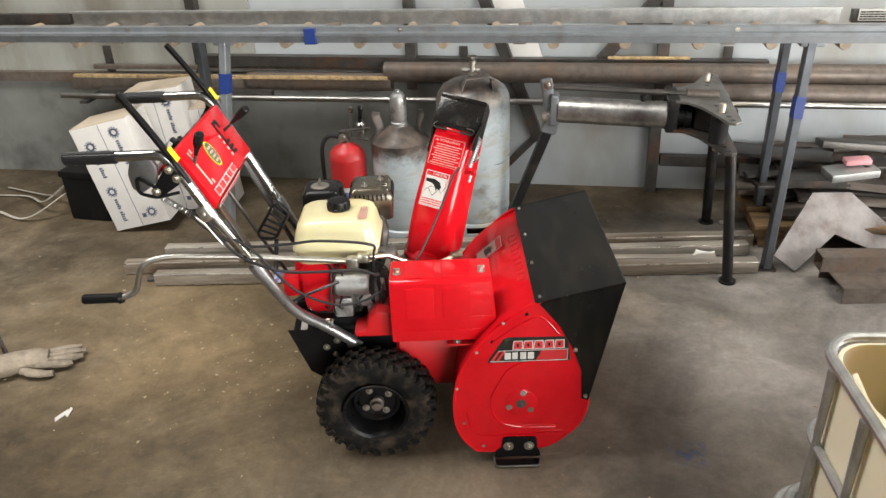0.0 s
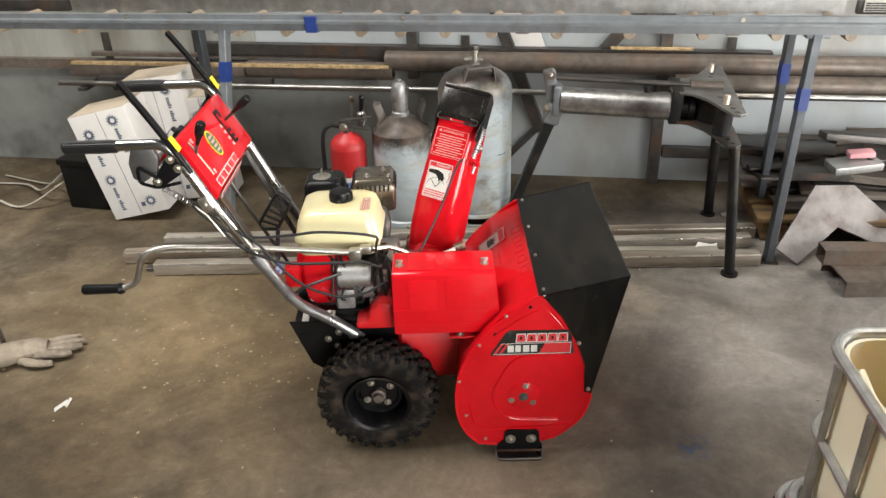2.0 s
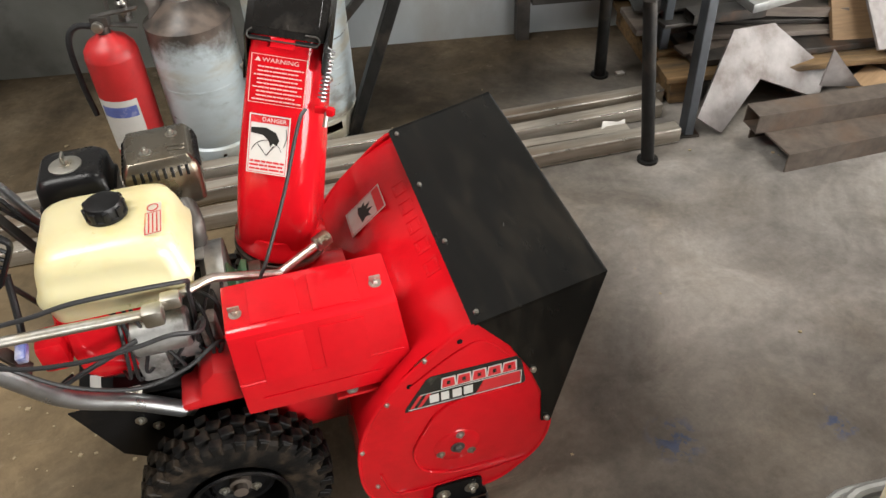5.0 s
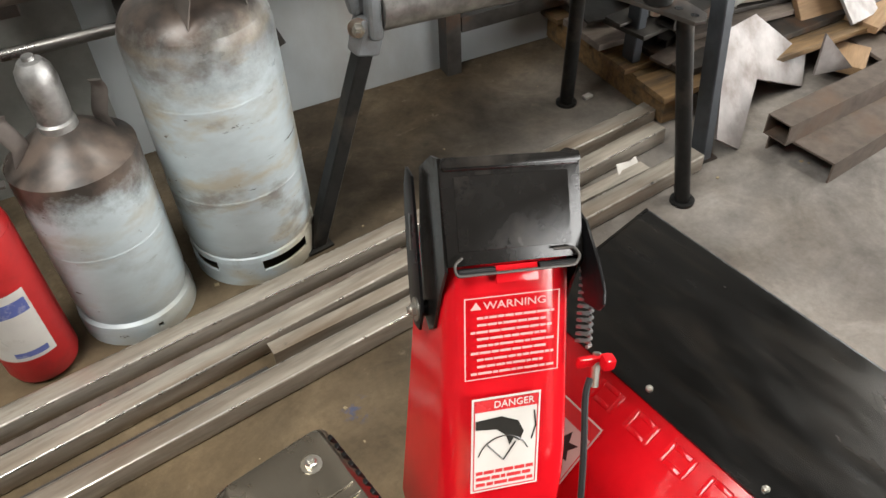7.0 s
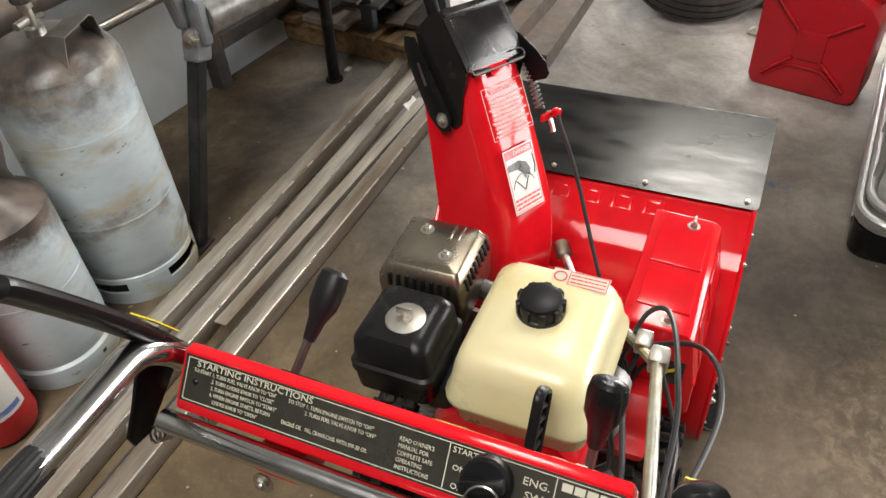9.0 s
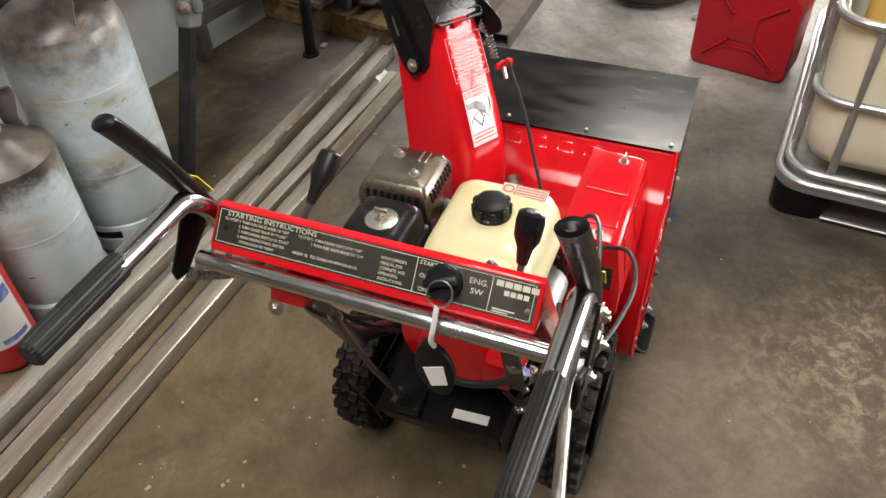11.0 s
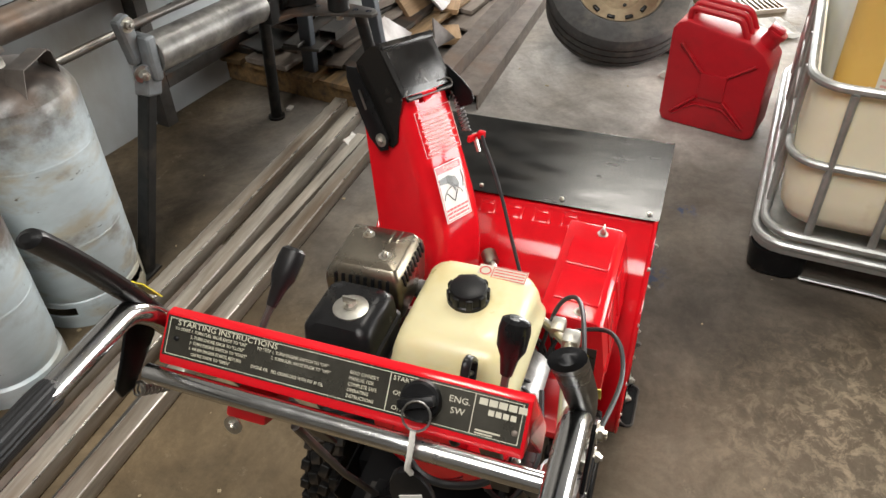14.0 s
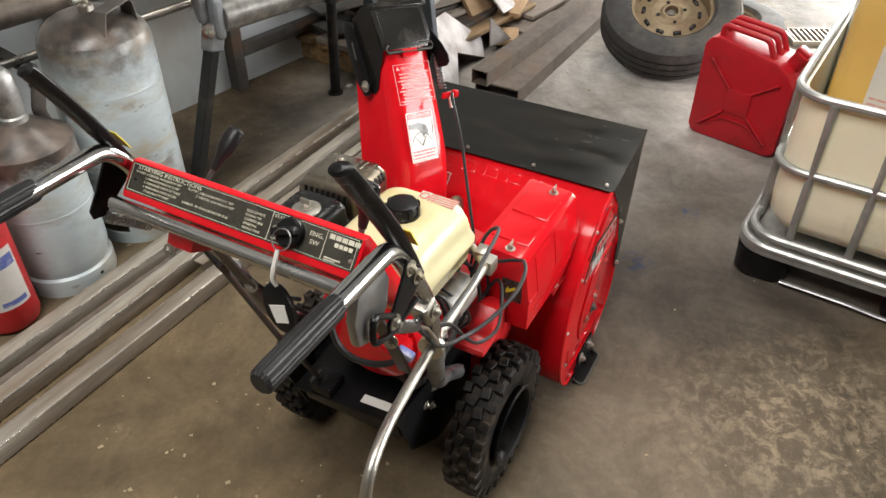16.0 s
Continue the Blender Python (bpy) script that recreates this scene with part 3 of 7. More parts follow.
for c, s in (((6.6, -5.7, 2.5), (0.2, 6.6, 5.0)), ((6.6, 3.5, 2.5), (0.2, 6.0, 5.0)), ((6.6, -0.95, 3.6), (0.2, 2.9, 2.8)), ((6.6, -0.95, 0.12), (0.2, 2.9, 0.24))):
    box(wr, c, s)
tagged(part("wall_right", wr, WALL_FAR), "plain sheet wall with an open gate", "wall", kind="structure")
wf = B()
for c, s in (((-2.7, -6.6, 2.5), (8.0, 0.2, 5.0)), ((6.4, -6.6, 2.5), (0.6, 0.2, 5.0)), ((3.7, -6.6, 4.15), (4.8, 0.2, 1.7)), ((3.7, -6.6, 0.14), (4.8, 0.2, 0.28))):
    box(wf, c, s)
tagged(part("wall_front", wf, WALL_FAR), "plain sheet wall with an open gate", "wall", kind="structure")
cl = B()
# first opening goes with the added left fill, second with the roof light
rooflights = ((-3.5, -0.7, -0.8, 0.8), (1.85, 3.15, -1.0, 0.35))
xs = sorted({-9, 9} | {x for r in rooflights for x in r[:2]})
ys = sorted({-8.6, 5.2} | {y for r in rooflights for y in r[2:]})
for x0, x1 in zip(xs, xs[1:]):
    for y0, y1 in zip(ys, ys[1:]):
        if not any(r[0] <= x0 and x1 <= r[1] and r[2] <= y0 and y1 <= r[3] for r in rooflights):
            box(cl, ((x0 + x1) / 2, (y0 + y1) / 2, 4.9), (x1 - x0, y1 - y0, 0.2))
tagged(part("ceiling", cl, CEILING), "grey roof sheeting with a rooflight and an opening for the added fill", "ceiling", kind="structure")

slab("wall_panel", (-3.35, 0.004, 0.860), (5.3, 0.012, 0.58), WALL_STAINED, ALONG, label="stained green-grey sheet above the rail", category="wall panel")
# grime plus the shade behind the cylinders, both in this sheet's dark colour
slab("wall_panel", (-2.83, 0.0, 0.28), (6.14, 0.02, 0.56), WALL_GRIMY_SHADED, ALONG, label="grimy grey sheet along the foot of the wall, darkened further for shade", category="wall panel")
# wall framing: posts, sill rail, braces, lighter board
def wall_bar(name, a, b, w, h, mat, label, category):
    ob = part(name, bar(B(), a, b, w, h, (0, 1, 0)), mat)
    ob.matrix_world = ALONG
    return tagged(ob, label, category, kind="structure")


for u in (-0.98, 0.10, 1.265):
    wall_bar("wall_post", (u, -0.02, 0.0 if u > 1 else 0.5), (u, -0.02, 4.0), 0.05, 0.06, STEEL_DARK, "dark angle-iron wall post", "post")
wall_bar("wall_brace", (0.715, -0.016, 0.25), (0.44, -0.016, 0.95), 0.05, 0.06, STEEL_DARK, "dark diagonal angle-iron brace", "brace")
wall_bar("wall_brace", (0.700, -0.021, 0.265), (0.47, -0.021, 0.02), 0.03, 0.03, STEEL_DARK, "thin dark diagonal brace by the floor", "brace")
wall_bar("wall_brace", (0.985, -0.016, 0.63), (1.50, -0.016, 1.25), 0.05, 0.05, STEEL_DARK, "dark diagonal angle-iron brace", "brace")
wall_bar("wall_rail", (-6.0, -0.02, 0.545), (-0.1, -0.02, 0.545), 0.05, 0.035, STEEL_RUST, "rusty horizontal wall rail", "rail")
wall_bar("wall_rail", (1.30, -0.02, 0.16), (2.6, -0.02, 0.16), 0.05, 0.04, STEEL_DARK, "dark low wall rail", "rail")
pb = part("wall_board", box(B(), (0.575, -0.011, 0.86), (0.13, 0.010, 0.5), 0.002, rot(-21, "Y")), CARTON)
pb.matrix_world = ALONG
tagged(pb, "pale board fixed behind the braces", "board", kind="structure")

# ---- stock lying along the wall ----
rack = thing("wall_bracket", ALONG, "dark steel wall brackets carrying bar stock", "bracket")
for u in (-1.5, 0.35, 1.55, 3.0):
    part("bracket_arm", bar(B(), (u, 0.0, 0.49), (u, -0.30, 0.49), 0.04, 0.014), STEEL_DARK, rack)
    part("bracket_upright", bar(B(), (u, -0.006, 0.40), (u, -0.006, 0.70), 0.04, 0.012, (0, 1, 0)), STEEL_DARK, rack)


def along_thing(name, bm, mat, label, category, group=""):
    ob = part(name, bm, mat)
    ob.matrix_world = ALONG
    return tagged(ob, label, category, group)


along_thing("steel_pipe", lathe(B(), [(0.036, 0), (0.046, 0), (0.046, 3.8), (0.036, 3.8)], 28, plane_frame((-0.01, -0.12, 0.606), (0, 0, 1), (0, -1, 0))), STEEL_RUST, "long brown rusty steel pipe on wall brackets", "pipe")
along_thing("steel_pipe", lathe(B(), [(0.034, 0), (0.042, 0), (0.042, 3.4), (0.034, 3.4)], 28, plane_frame((1.3, -0.19, 0.54), (0, 0, 1), (0, -1, 0))), STEEL_RUST, "brown rusty steel pipe on wall brackets", "pipe")
along_thing("round_bar", pipe(B(), [(-1.64, -0.255, 0.51), (3.6, -0.255, 0.51)], 0.0135, 14), STEEL_BRIGHT, "long bright drawn round bar", "bar")
along_thing("timber_batten", box(B(), (-1.165, -0.13, 0.551), (0.92, 0.10, 0.058), 0.004), STEEL_RUST, "rough brown batten with a frayed pale edge", "batten")
along_thing("timber_batten", box(B(), (1.20, -0.062, 0.662), (0.36, 0.02, 0.012), 0.003), FRAYED, "thin pale timber batten", "batten")
along_thing("steel_pipe", lathe(B(), [(0.034, 0), (0.042, 0), (0.042, 0.72), (0.034, 0.72)], 28, plane_frame((-0.70, -0.12, 0.556), (0, 0, 1), (0, -1, 0))), STEEL_RUST, "short brown steel pipe end on wall brackets", "pipe")
along_thing("flat_bar", box(B(), (-0.79, -0.045, 0.603), (1.55, 0.03, 0.022), 0.003), STEEL_RUST, "flat rusty steel bar", "bar")
along_thing("square_tube", hollow(B(), (-0.95, -0.035, 0.632), (1.72, -0.035, 0.617), 0.05, 0.062), STEEL_DARK, "dark square steel tube on wall brackets", "tube")
along_thing("square_tube", hollow(B(), (-1.45, -0.21, 0.517), (-0.55, -0.21, 0.517), 0.04, 0.04), STEEL_DARK, "short dark square steel tube", "tube")

# ---- roller table ----
table = thing("roller_table", ALONG, "long steel roller conveyor table on splayed legs", "roller table")
def section(bm, u0, u1, v, z, sgn):
    """A rolled channel with a groove along its side."""
    p = [(v, z - 0.062), (v + sgn * 0.010, z - 0.062), (v + sgn * 0.010, z - 0.036), (v + sgn * 0.026, z - 0.032), (v + sgn * 0.026, z - 0.022), (v + sgn * 0.010, z - 0.018),
         (v + sgn * 0.010, z), (v - sgn * 0.018, z), (v - sgn * 0.018, z - 0.008), (v, z - 0.008)]
    return prism(bm, p, u0, u1, "x")


RT = 0.925
V0, V1 = -0.655, -0.30
part("front_rail", section(B(), -3.2, 3.0, V0, RT, -1), STEEL_BLUE, table, "grey-blue channel rail")
part("back_rail", section(B(), -1.44, 1.90, V1, RT, 1), GALV, table, "pale galvanised channel rail")
part("back_rail", box(B(), (-2.35, V1, RT - 0.035), (1.80, 0.03, 0.05), 0.003), STEEL_DARK, table)
part("back_rail", box(B(), (2.54, V1, RT - 0.035), (1.2, 0.03, 0.05), 0.003), STEEL_DARK, table)
for u, flat in ((-3.0, 0), (-2.62, 1), (-2.28, 0), (-1.92, 0), (-1.60, 0), (-1.22, 0), (-1.03, 1), (-0.80, 0), (-0.50, 0), (-0.29, 0), (-0.17, 1), (0.02, 0), (0.18, 0), (0.36, 0), (0.54, 0), (0.66, 1), (0.79, 0), (1.057, 0), (1.324, 0), (1.427, 1), (1.582, 0), (1.833, 0), (2.10, 0), (2.38, 1), (2.62, 0), (2.88, 0)):
    if flat:
        part("cross_bar", box(B(), (u, (V0 + V1) / 2, RT - 0.062), (0.05, V1 - V0 - 0.02, 0.02), 0.002), WOOD_GREY, table)
    else:
        part("roller", lathe(B(), [(0.0, 0), (0.020, 0), (0.0225, 0.006), (0.0225, V1 - V0 - 0.036), (0.020, V1 - V0 - 0.03), (0, V1 - V0 - 0.03)], 16,
                             plane_frame((u, V0 + 0.015, RT - 0.070), (0, 0, 1), (1, 0, 0))), ROLLER, table)
for uf, ub in ((-0.605, -0.775), (1.66, 1.685)):
    part("leg", bar(B(), (uf, V0 - 0.125, 0.004), (uf + 0.055, V0 + 0.02, RT - 0.062), 0.030, 0.055, (0, 1, 0), 0.003), STEEL_LEG if uf > 0 else STEEL_BLUE, table)
    part("leg", bar(B(), (ub, -0.40, 0.004), (ub, -0.42, RT - 0.062), 0.030, 0.055, (0, 1, 0), 0.003), STEEL_LEG, table)
    part("foot_plate", box(B(), (uf, V0 - 0.125, 0.004), (0.07, 0.06, 0.006), 0.001), STEEL_DARK, table)
    part("leg_cap", box(B(), (uf + 0.057, V0 + 0.03, RT - 0.070), (0.08, 0.07, 0.014), 0.002), STEEL_BLUE, table)
    tz = 0.59 if uf > 0 else 0.655
    q0, q1 = [Vector((uf, V0 - 0.125, 0.004)).lerp(Vector((uf + 0.055, V0 + 0.02, RT - 0.062)), (z - 0.004) / (RT - 0.066)) for z in (tz, tz + 0.08)]
    part("tape_mark", bar(B(), q0, q1, 0.033, 0.058, (0, 1, 0)), TAPE_BLUE, table, "blue tape wrap")
    if uf > 0:
        part("tape_mark", bar(B(), (ub, -0.414, 0.62), (ub, -0.416, 0.70), 0.033, 0.058, (0, 1, 0)), TAPE_BLUE, table, "blue tape wrap")
part("tape_mark", box(B(), (-0.165, V0 - 0.012, RT - 0.035), (0.045, 0.034, 0.060)), TAPE_BLUE, table, "blue tape wrap")
for u in (-2.0, -0.95, 0.2, 1.45, 2.3):
    part("bolt", hexbolt(B(), (u, V0 - 0.011, RT - 0.012), (0, -1, 0), 0.005, 0.004), ZINC, table)
lt = thing("adhesive_label", ALONG @ pose(2.02, V1 - 0.022, RT - 0.028), "small printed label on the back rail", "label")
part("film", box(B(), (0, 0, 0), (0.12, 0.004, 0.045)), LABEL_WHITE, lt)
rngl = random.Random(3)
part("print", rects(B(), plane_frame((-0.055, -0.003, -0.018), (1, 0, 0), (0, 0, 1)), [r for k in range(4) for r in word_bars(rngl, 0, 0.11, 0.009 * k, 0.005)]), LABEL_BLACK, lt)


# ---- steel bars on the floor ----
def floor_bar(name, a, b, w, h, mat, label, solid=False):
    bm = bar(B(), a, b, w, h, bevel=0.002) if solid else hollow(B(), a, b, w, h)
    if not solid:
        es = [e for e in bm.edges if e.calc_length() > 0.5]
        bmesh.ops.bevel(bm, geom=es, offset=0.004, segments=2, profile=0.5, affect="EDGES")
        for f in bm.faces:
            f.material_index = 1 if min(e.calc_length() for e in f.edges) < 0.0045 and max(e.calc_length() for e in f.edges) > 0.5 else 0
    ob = part(name, bm, mat)
    ob.data.materials.append(EDGE_BRIGHT)
    return tagged(ob, label, "steel tube", "steel lengths on the floor")


floor_bar("steel_tube", (1.52, 0.960, 0.028), (-0.98, 1.030, 0.028), 0.05, 0.05, STEEL_TUBE, "grey square steel tube lying on the floor")
floor_bar("steel_tube", (1.47, 0.878, 0.028), (-1.11, 0.900, 0.028), 0.05, 0.05, STEEL_TUBE, "square steel tube with a rusty end lying on the floor")
ang = B()
for pts in ([(-0.016, 0), (-0.012, 0), (-0.012, 0.041), (0.020, 0.041), (0.020, 0.045), (-0.016, 0.045)],):
    prism(ang, pts, 0, 1.09, "x", plane_frame((0.22, 0.834, 0.002), (1, -0.052, 0), (0.052, 1, 0)))
tagged(part("angle_iron", ang, STEEL_TUBE), "dull steel angle with a paper scrap on its end", "steel tube", "steel lengths on the floor")
floor_bar("steel_tube", (1.455, 0.728, 0.028), (-0.95, 0.794, 0.028), 0.05, 0.05, STEEL_TUBE, "square steel tube with a rusty end lying on the floor")
floor_bar("flat_bar", (0.62, 0.923, 0.020), (-1.02, 0.962, 0.020), 0.022, 0.036, STEEL_RUST, "narrow rusty flat bar lying on the floor", True)
floor_bar("flat_bar", (0.20, 0.808, 0.008), (-1.00, 0.830, 0.008), 0.040, 0.012, STEEL_DARK, "dark flat bar in the gap between the steel tubes", True)
part_pb = part("paper_scrap", prism(B(), [(0, 0), (0.09, 0.01), (0.10, 0.04), (0.07, 0.03), (0.02, 0.035)], 0, 0.002, "z", pose(1.22, 0.79, 0.045, 20, 10, 0)), PAPER)
tagged(part_pb, "white paper scrap stuck on steel", "paper scrap")


# ---- gas cylinders ----
def gas_cylinder(name, x, y, r, h, big, label, turn):
    g = thing(name, pose(x, y, 0, 0, 0, turn), label, "gas cylinder", "gas cylinders by the wall")
    lift = 0.020 if big else 0.0
    body = [(0, 0.045 + lift), (r * 0.80, 0.045 + lift), (r * 0.93, 0.055 + lift), (r * 0.965, 0.072 + lift), (r, 0.100 + lift)]
    body += [(r, h * 0.36), (r * 1.006, h * 0.363), (r * 1.006, h * 0.371), (r, h * 0.374), (r, h * 0.70), (r * 1.003, h * 0.702), (r * 1.003, h * 0.71), (r, h * 0.712)] if big else [(r, h * 0.5), (r * 1.006, h * 0.503), (r * 1.006, h * 0.514), (r, h * 0.517)]
    top = h - r * (0.62 if big else 0.5)
    dome = [(r, top)]
    for i in range(1, 9):
        a = math.pi / 2 * i / 8
        if big:
            dome.append((r * math.cos(a) ** 0.75 if i < 8 else 0.0, top + (h - top) * math.sin(a)))
        else:
            k = i / 8
            dome.append((r * (1 - k) ** 0.8 * 0.75 + 0.25 * r, top + (h - top) * k ** 1.15))
    split = 3
    paint = GAS_TALL if big else GAS_SHORT
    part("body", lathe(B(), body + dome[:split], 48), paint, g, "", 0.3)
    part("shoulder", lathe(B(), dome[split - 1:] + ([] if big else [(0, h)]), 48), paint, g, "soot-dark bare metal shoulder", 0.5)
    # foot ring with slots
    fr = B()
    ro, hi_ = (r * 0.985, 0.088) if big else (r * 1.025, 0.060)
    lo_, up_ = (0.040, 0.070) if big else (0.026, 0.038)
    half = 24 if big else 2.5
    for k in range(4):
        lathe(fr, [(ro - 0.006, 0.0), (ro, 0.0), (ro, lo_), (ro - 0.006, lo_)], 16, None, 90 * k, 90 * k + 90)
        lathe(fr, [(ro - 0.006, lo_), (ro, lo_), (ro, up_), (ro - 0.006, up_)], 12, None, 90 * k + half, 90 * k + 90 - half)
        lathe(fr, [(ro - 0.006, up_), (ro, up_), (ro * 0.99, hi_ - 0.006), (ro - 0.010, hi_)], 16, None, 90 * k, 90 * k + 90)
    part("foot_ring", fr, paint, g)
    if big:
        hd = shell(B(), [(-0.074, h - 0.088), (-0.068, h - 0.045), (-0.056, h - 0.010), (-0.046, h + 0.018), (0.046, h + 0.026), (0.056, h + 0.018), (0.060, h - 0.008), (0.064, h - 0.060)], -0.112, -0.064, 0.003)
        part("handle", hd, GAS_TOP, g, "bent steel strap handle")
        vb = B()
        lathe(vb, [(0, h - 0.01), (0.022, h - 0.01), (0.020, h + 0.015), (0.011, h + 0.02), (0.011, h + 0.055), (0.016, h + 0.058), (0.016, h + 0.07), (0, h + 0.072)], 16)
        pipe(vb, [(-0.01, 0, h + 0.035), (-0.045, 0, h + 0.035)], 0.009, 10)
        pipe(vb, [(0.01, 0, h + 0.03), (0.03, -0.01, h + 0.03)], 0.007, 10)
        part("valve", vb, ZINC, g, "dull brass valve")
        part("handwheel", lathe(B(), [(0, h + 0.072), (0.022, h + 0.072), (0.024, h + 0.08), (0.022, h + 0.088), (0, h + 0.09)], 10), STEEL_DARK, g)
    else:
        cap = [(0.030, h - 0.012), (0.036, h - 0.01), (0.036, h + 0.012), (0.031, h + 0.016), (0.034, h + 0.03), (0.036, h + 0.10), (0.033, h + 0.122), (0.022, h + 0.138), (0.012, h + 0.141), (0.011, h + 0.148), (0, h + 0.149)]
        part("valve_cap", lathe(B(), cap, 28), ALUMINIUM, g, "screwed-on dull metal valve cap")
        for s in (-1, 1):
            hb = B()
            pts = fillet([(s * 0.088, 0, h - 0.055), (s * 0.078, 0, h - 0.01), (s * 0.098, 0, h + 0.045), (s * 0.092, 0, h + 0.06)], 0.01)
            pipe(hb, pts, 0.019, 12, None, False, 0.16)
            part("handle", hb, GAS_TOP, g, "bent sheet handle lug")
        part("foot_hole", lathe(B(), [(0, 0), (0.007, 0), (0.007, 0.002), (0, 0.002)], 12, plane_frame((0.088 * 1.0, -r * 0.985 + 0.047, 0.035), (0.75, 0.66, 0), (0, 0, 1))), BLACK_PAINT, g)
    return g


gas_cylinder("gas_cylinder", 0.363, 1.210, 0.154, 0.690, True, "tall weathered grey gas cylinder with a brass valve", 8)
gas_cylinder("gas_cylinder", 0.050, 1.193, 0.126, 0.505, False, "short grey gas cylinder with a capped valve", 5)

# ---- fire extinguisher ----
fx = thing("fire_extinguisher", pose(-0.178, 1.155, 0, 0, 0, -12), "dusty red fire extinguisher with a torn label", "fire extinguisher")
part("body", lathe(B(), [(0, 0.004), (0.055, 0.004), (0.070, 0.012), (0.076, 0.03), (0.076, 0.385)], 36), EXT_RED, fx)
part("shoulder", lathe(B(), [(0.0755, 0.385), (0.072, 0.405), (0.055, 0.428), (0.03, 0.440), (0.022, 0.450), (0, 0.450)], 36), EXT_RED, fx, "dust-blackened red shoulder")
lbx = B()
lathe(lbx, [(0.0766, 0.09), (0.0766, 0.27)], 14, None, -150, -50)
part("label_sheet", lbx, LABEL_WHITE, fx, "torn white and blue paper label")
lbx = B()
lathe(lbx, [(0.0770, 0.215), (0.0770, 0.25)], 14, None, -140, -55)
part("label_band", lbx, LABEL_BLUE, fx)
part("label_band", lathe(B(), [(0.0770, 0.10), (0.0770, 0.115)], 8, None, -110, -60), LABEL_BLUE, fx)
part("valve_head", box(lathe(B(), [(0.018, 0.445), (0.018, 0.475), (0.014, 0.49), (0, 0.49)], 16), (0, 0, 0.485), (0.05, 0.03, 0.03), 0.004), STEEL_DARK, fx)
part("lever", bar(bar(B(), (0.0, 0, 0.50), (0.11, 0.0, 0.515), 0.022, 0.005), (0.0, 0, 0.475), (0.10, 0.0, 0.463), 0.022, 0.005), STEEL_DARK, fx)
part("gauge", lathe(B(), [(0, 0), (0.016, 0), (0.016, 0.012), (0.013, 0.014), (0, 0.014)], 18, plane_frame((-0.005, -0.016, 0.475), (1, 0, 0), (0, 0, 1))), ZINC, fx)
part("hose", pipe(B(), spline([(-0.02, 0, 0.47), (-0.07, -0.01, 0.475), (-0.10, -0.02, 0.43), (-0.105, -0.02, 0.30), (-0.098, -0.02, 0.20)]), 0.009, 8), CABLE, fx)
part("nozzle", lathe(B(), [(0.008, 0), (0.010, 0.08), (0.014, 0.09), (0.010, 0.10), (0, 0.10)], 12, pose(0.055, 0.03, 0.50, 0, 8, 0)), BLACK_PLASTIC, fx)
part("air_fitting", lathe(lathe(B(), [(0.006, 0), (0.006, 0.06), (0.010, 0.062), (0.010, 0.09), (0, 0.09)], 12, pose(0.015, 0.04, 0.50, 0, 4, 0)), [(0, 0), (0.02, 0), (0.02, 0.05), (0.012, 0.06), (0, 0.06)], 14, pose(0.06, 0.035, 0.47)), STEEL_BRIGHT, fx)

# ---- pipe support stand ----
st = thing("pipe_stand", Matrix(), "grey steel cylinder stand on tubular legs with drilled plates", "stand")
AX0, AX1 = Vector((0.70, 1.065, 0.586)), Vector((1.13, 0.985, 0.570))
cm = plane_frame(AX0, (0, 0, 1), (AX1 - AX0).cross(Vector((0, 0, 1))))
cm = (AX1 - AX0).to_track_quat("Z", "Y").to_matrix().to_4x4()
cm.translation = AX0
L = (AX1 - AX0).length
part("cylinder", lathe(B(), [(0, 0), (0.050, 0), (0.052, 0.004), (0.052, L - 0.03), (0.053, L - 0.028), (0.053, L - 0.006), (0.049, L), (0, L)], 40, cm), BENDER, st, "heat-mottled steel cylinder")
part("flange", box(B(), (0, 0, -0.014), (0.075, 0.125, 0.032), 0.014, None, 3), STEEL_BLUE, st).matrix_local = cm
part("neck", lathe(B(), [(0.038, 0), (0.038, 0.05), (0.046, 0.052), (0.046, 0.075), (0, 0.075)], 28, cm @ pose(0, 0, L)), CASTING, st)
part("lug", lathe(B(), [(0, 0), (0.010, 0), (0.010, 0.02), (0.013, 0.02), (0.013, 0.03), (0, 0.03)], 8, Matrix.Translation(AX0 * 0.25 + AX1 * 0.75 + Vector((0, 0, 0.046)))), CASTING, st)
part("upper_rod", pipe(B(), [(0.68, 1.085, 0.672), (1.22, 1.0, 0.648)], 0.011, 12), STEEL_DARK, st)
part("rod_sleeve", pipe(B(), [(1.19, 1.004, 0.650), (1.31, 0.985, 0.645)], 0.019, 12), STEEL_RUST, st)
part("pivot_plate", box(B(), (0.662, 1.088, 0.640), (0.050, 0.034, 0.135), 0.015, rot(-10, "Y"), 3), STEEL_BLUE, st)
part("leg_head", box(B(), (0.672, 1.072, 0.528), (0.062, 0.048, 0.085), 0.012, rot(18, "Y"), 3), STEEL_BLUE, st, "grey-blue cast leg head")
part("bolt", hexbolt(B(), (0.655, 1.070, 0.685), (-0.2, -1, 0), 0.012, 0.012), ZINC, st)
part("bolt", hexbolt(B(), (0.648, 1.06, 0.555), (-0.6, -1, 0), 0.014, 0.02), ZINC, st)


# two winged plates with a former block and pins between them
wing = [(0.0, -0.31), (0.0, 0.31), (-0.022, 0.335), (-0.050, 0.330), (-0.078, 0.255), (-0.115, 0.165), (-0.165, 0.105), (-0.235, 0.088), (-0.235, -0.088), (-0.165, -0.105), (-0.115, -0.165), (-0.078, -0.255), (-0.050, -0.330), (-0.022, -0.335)]
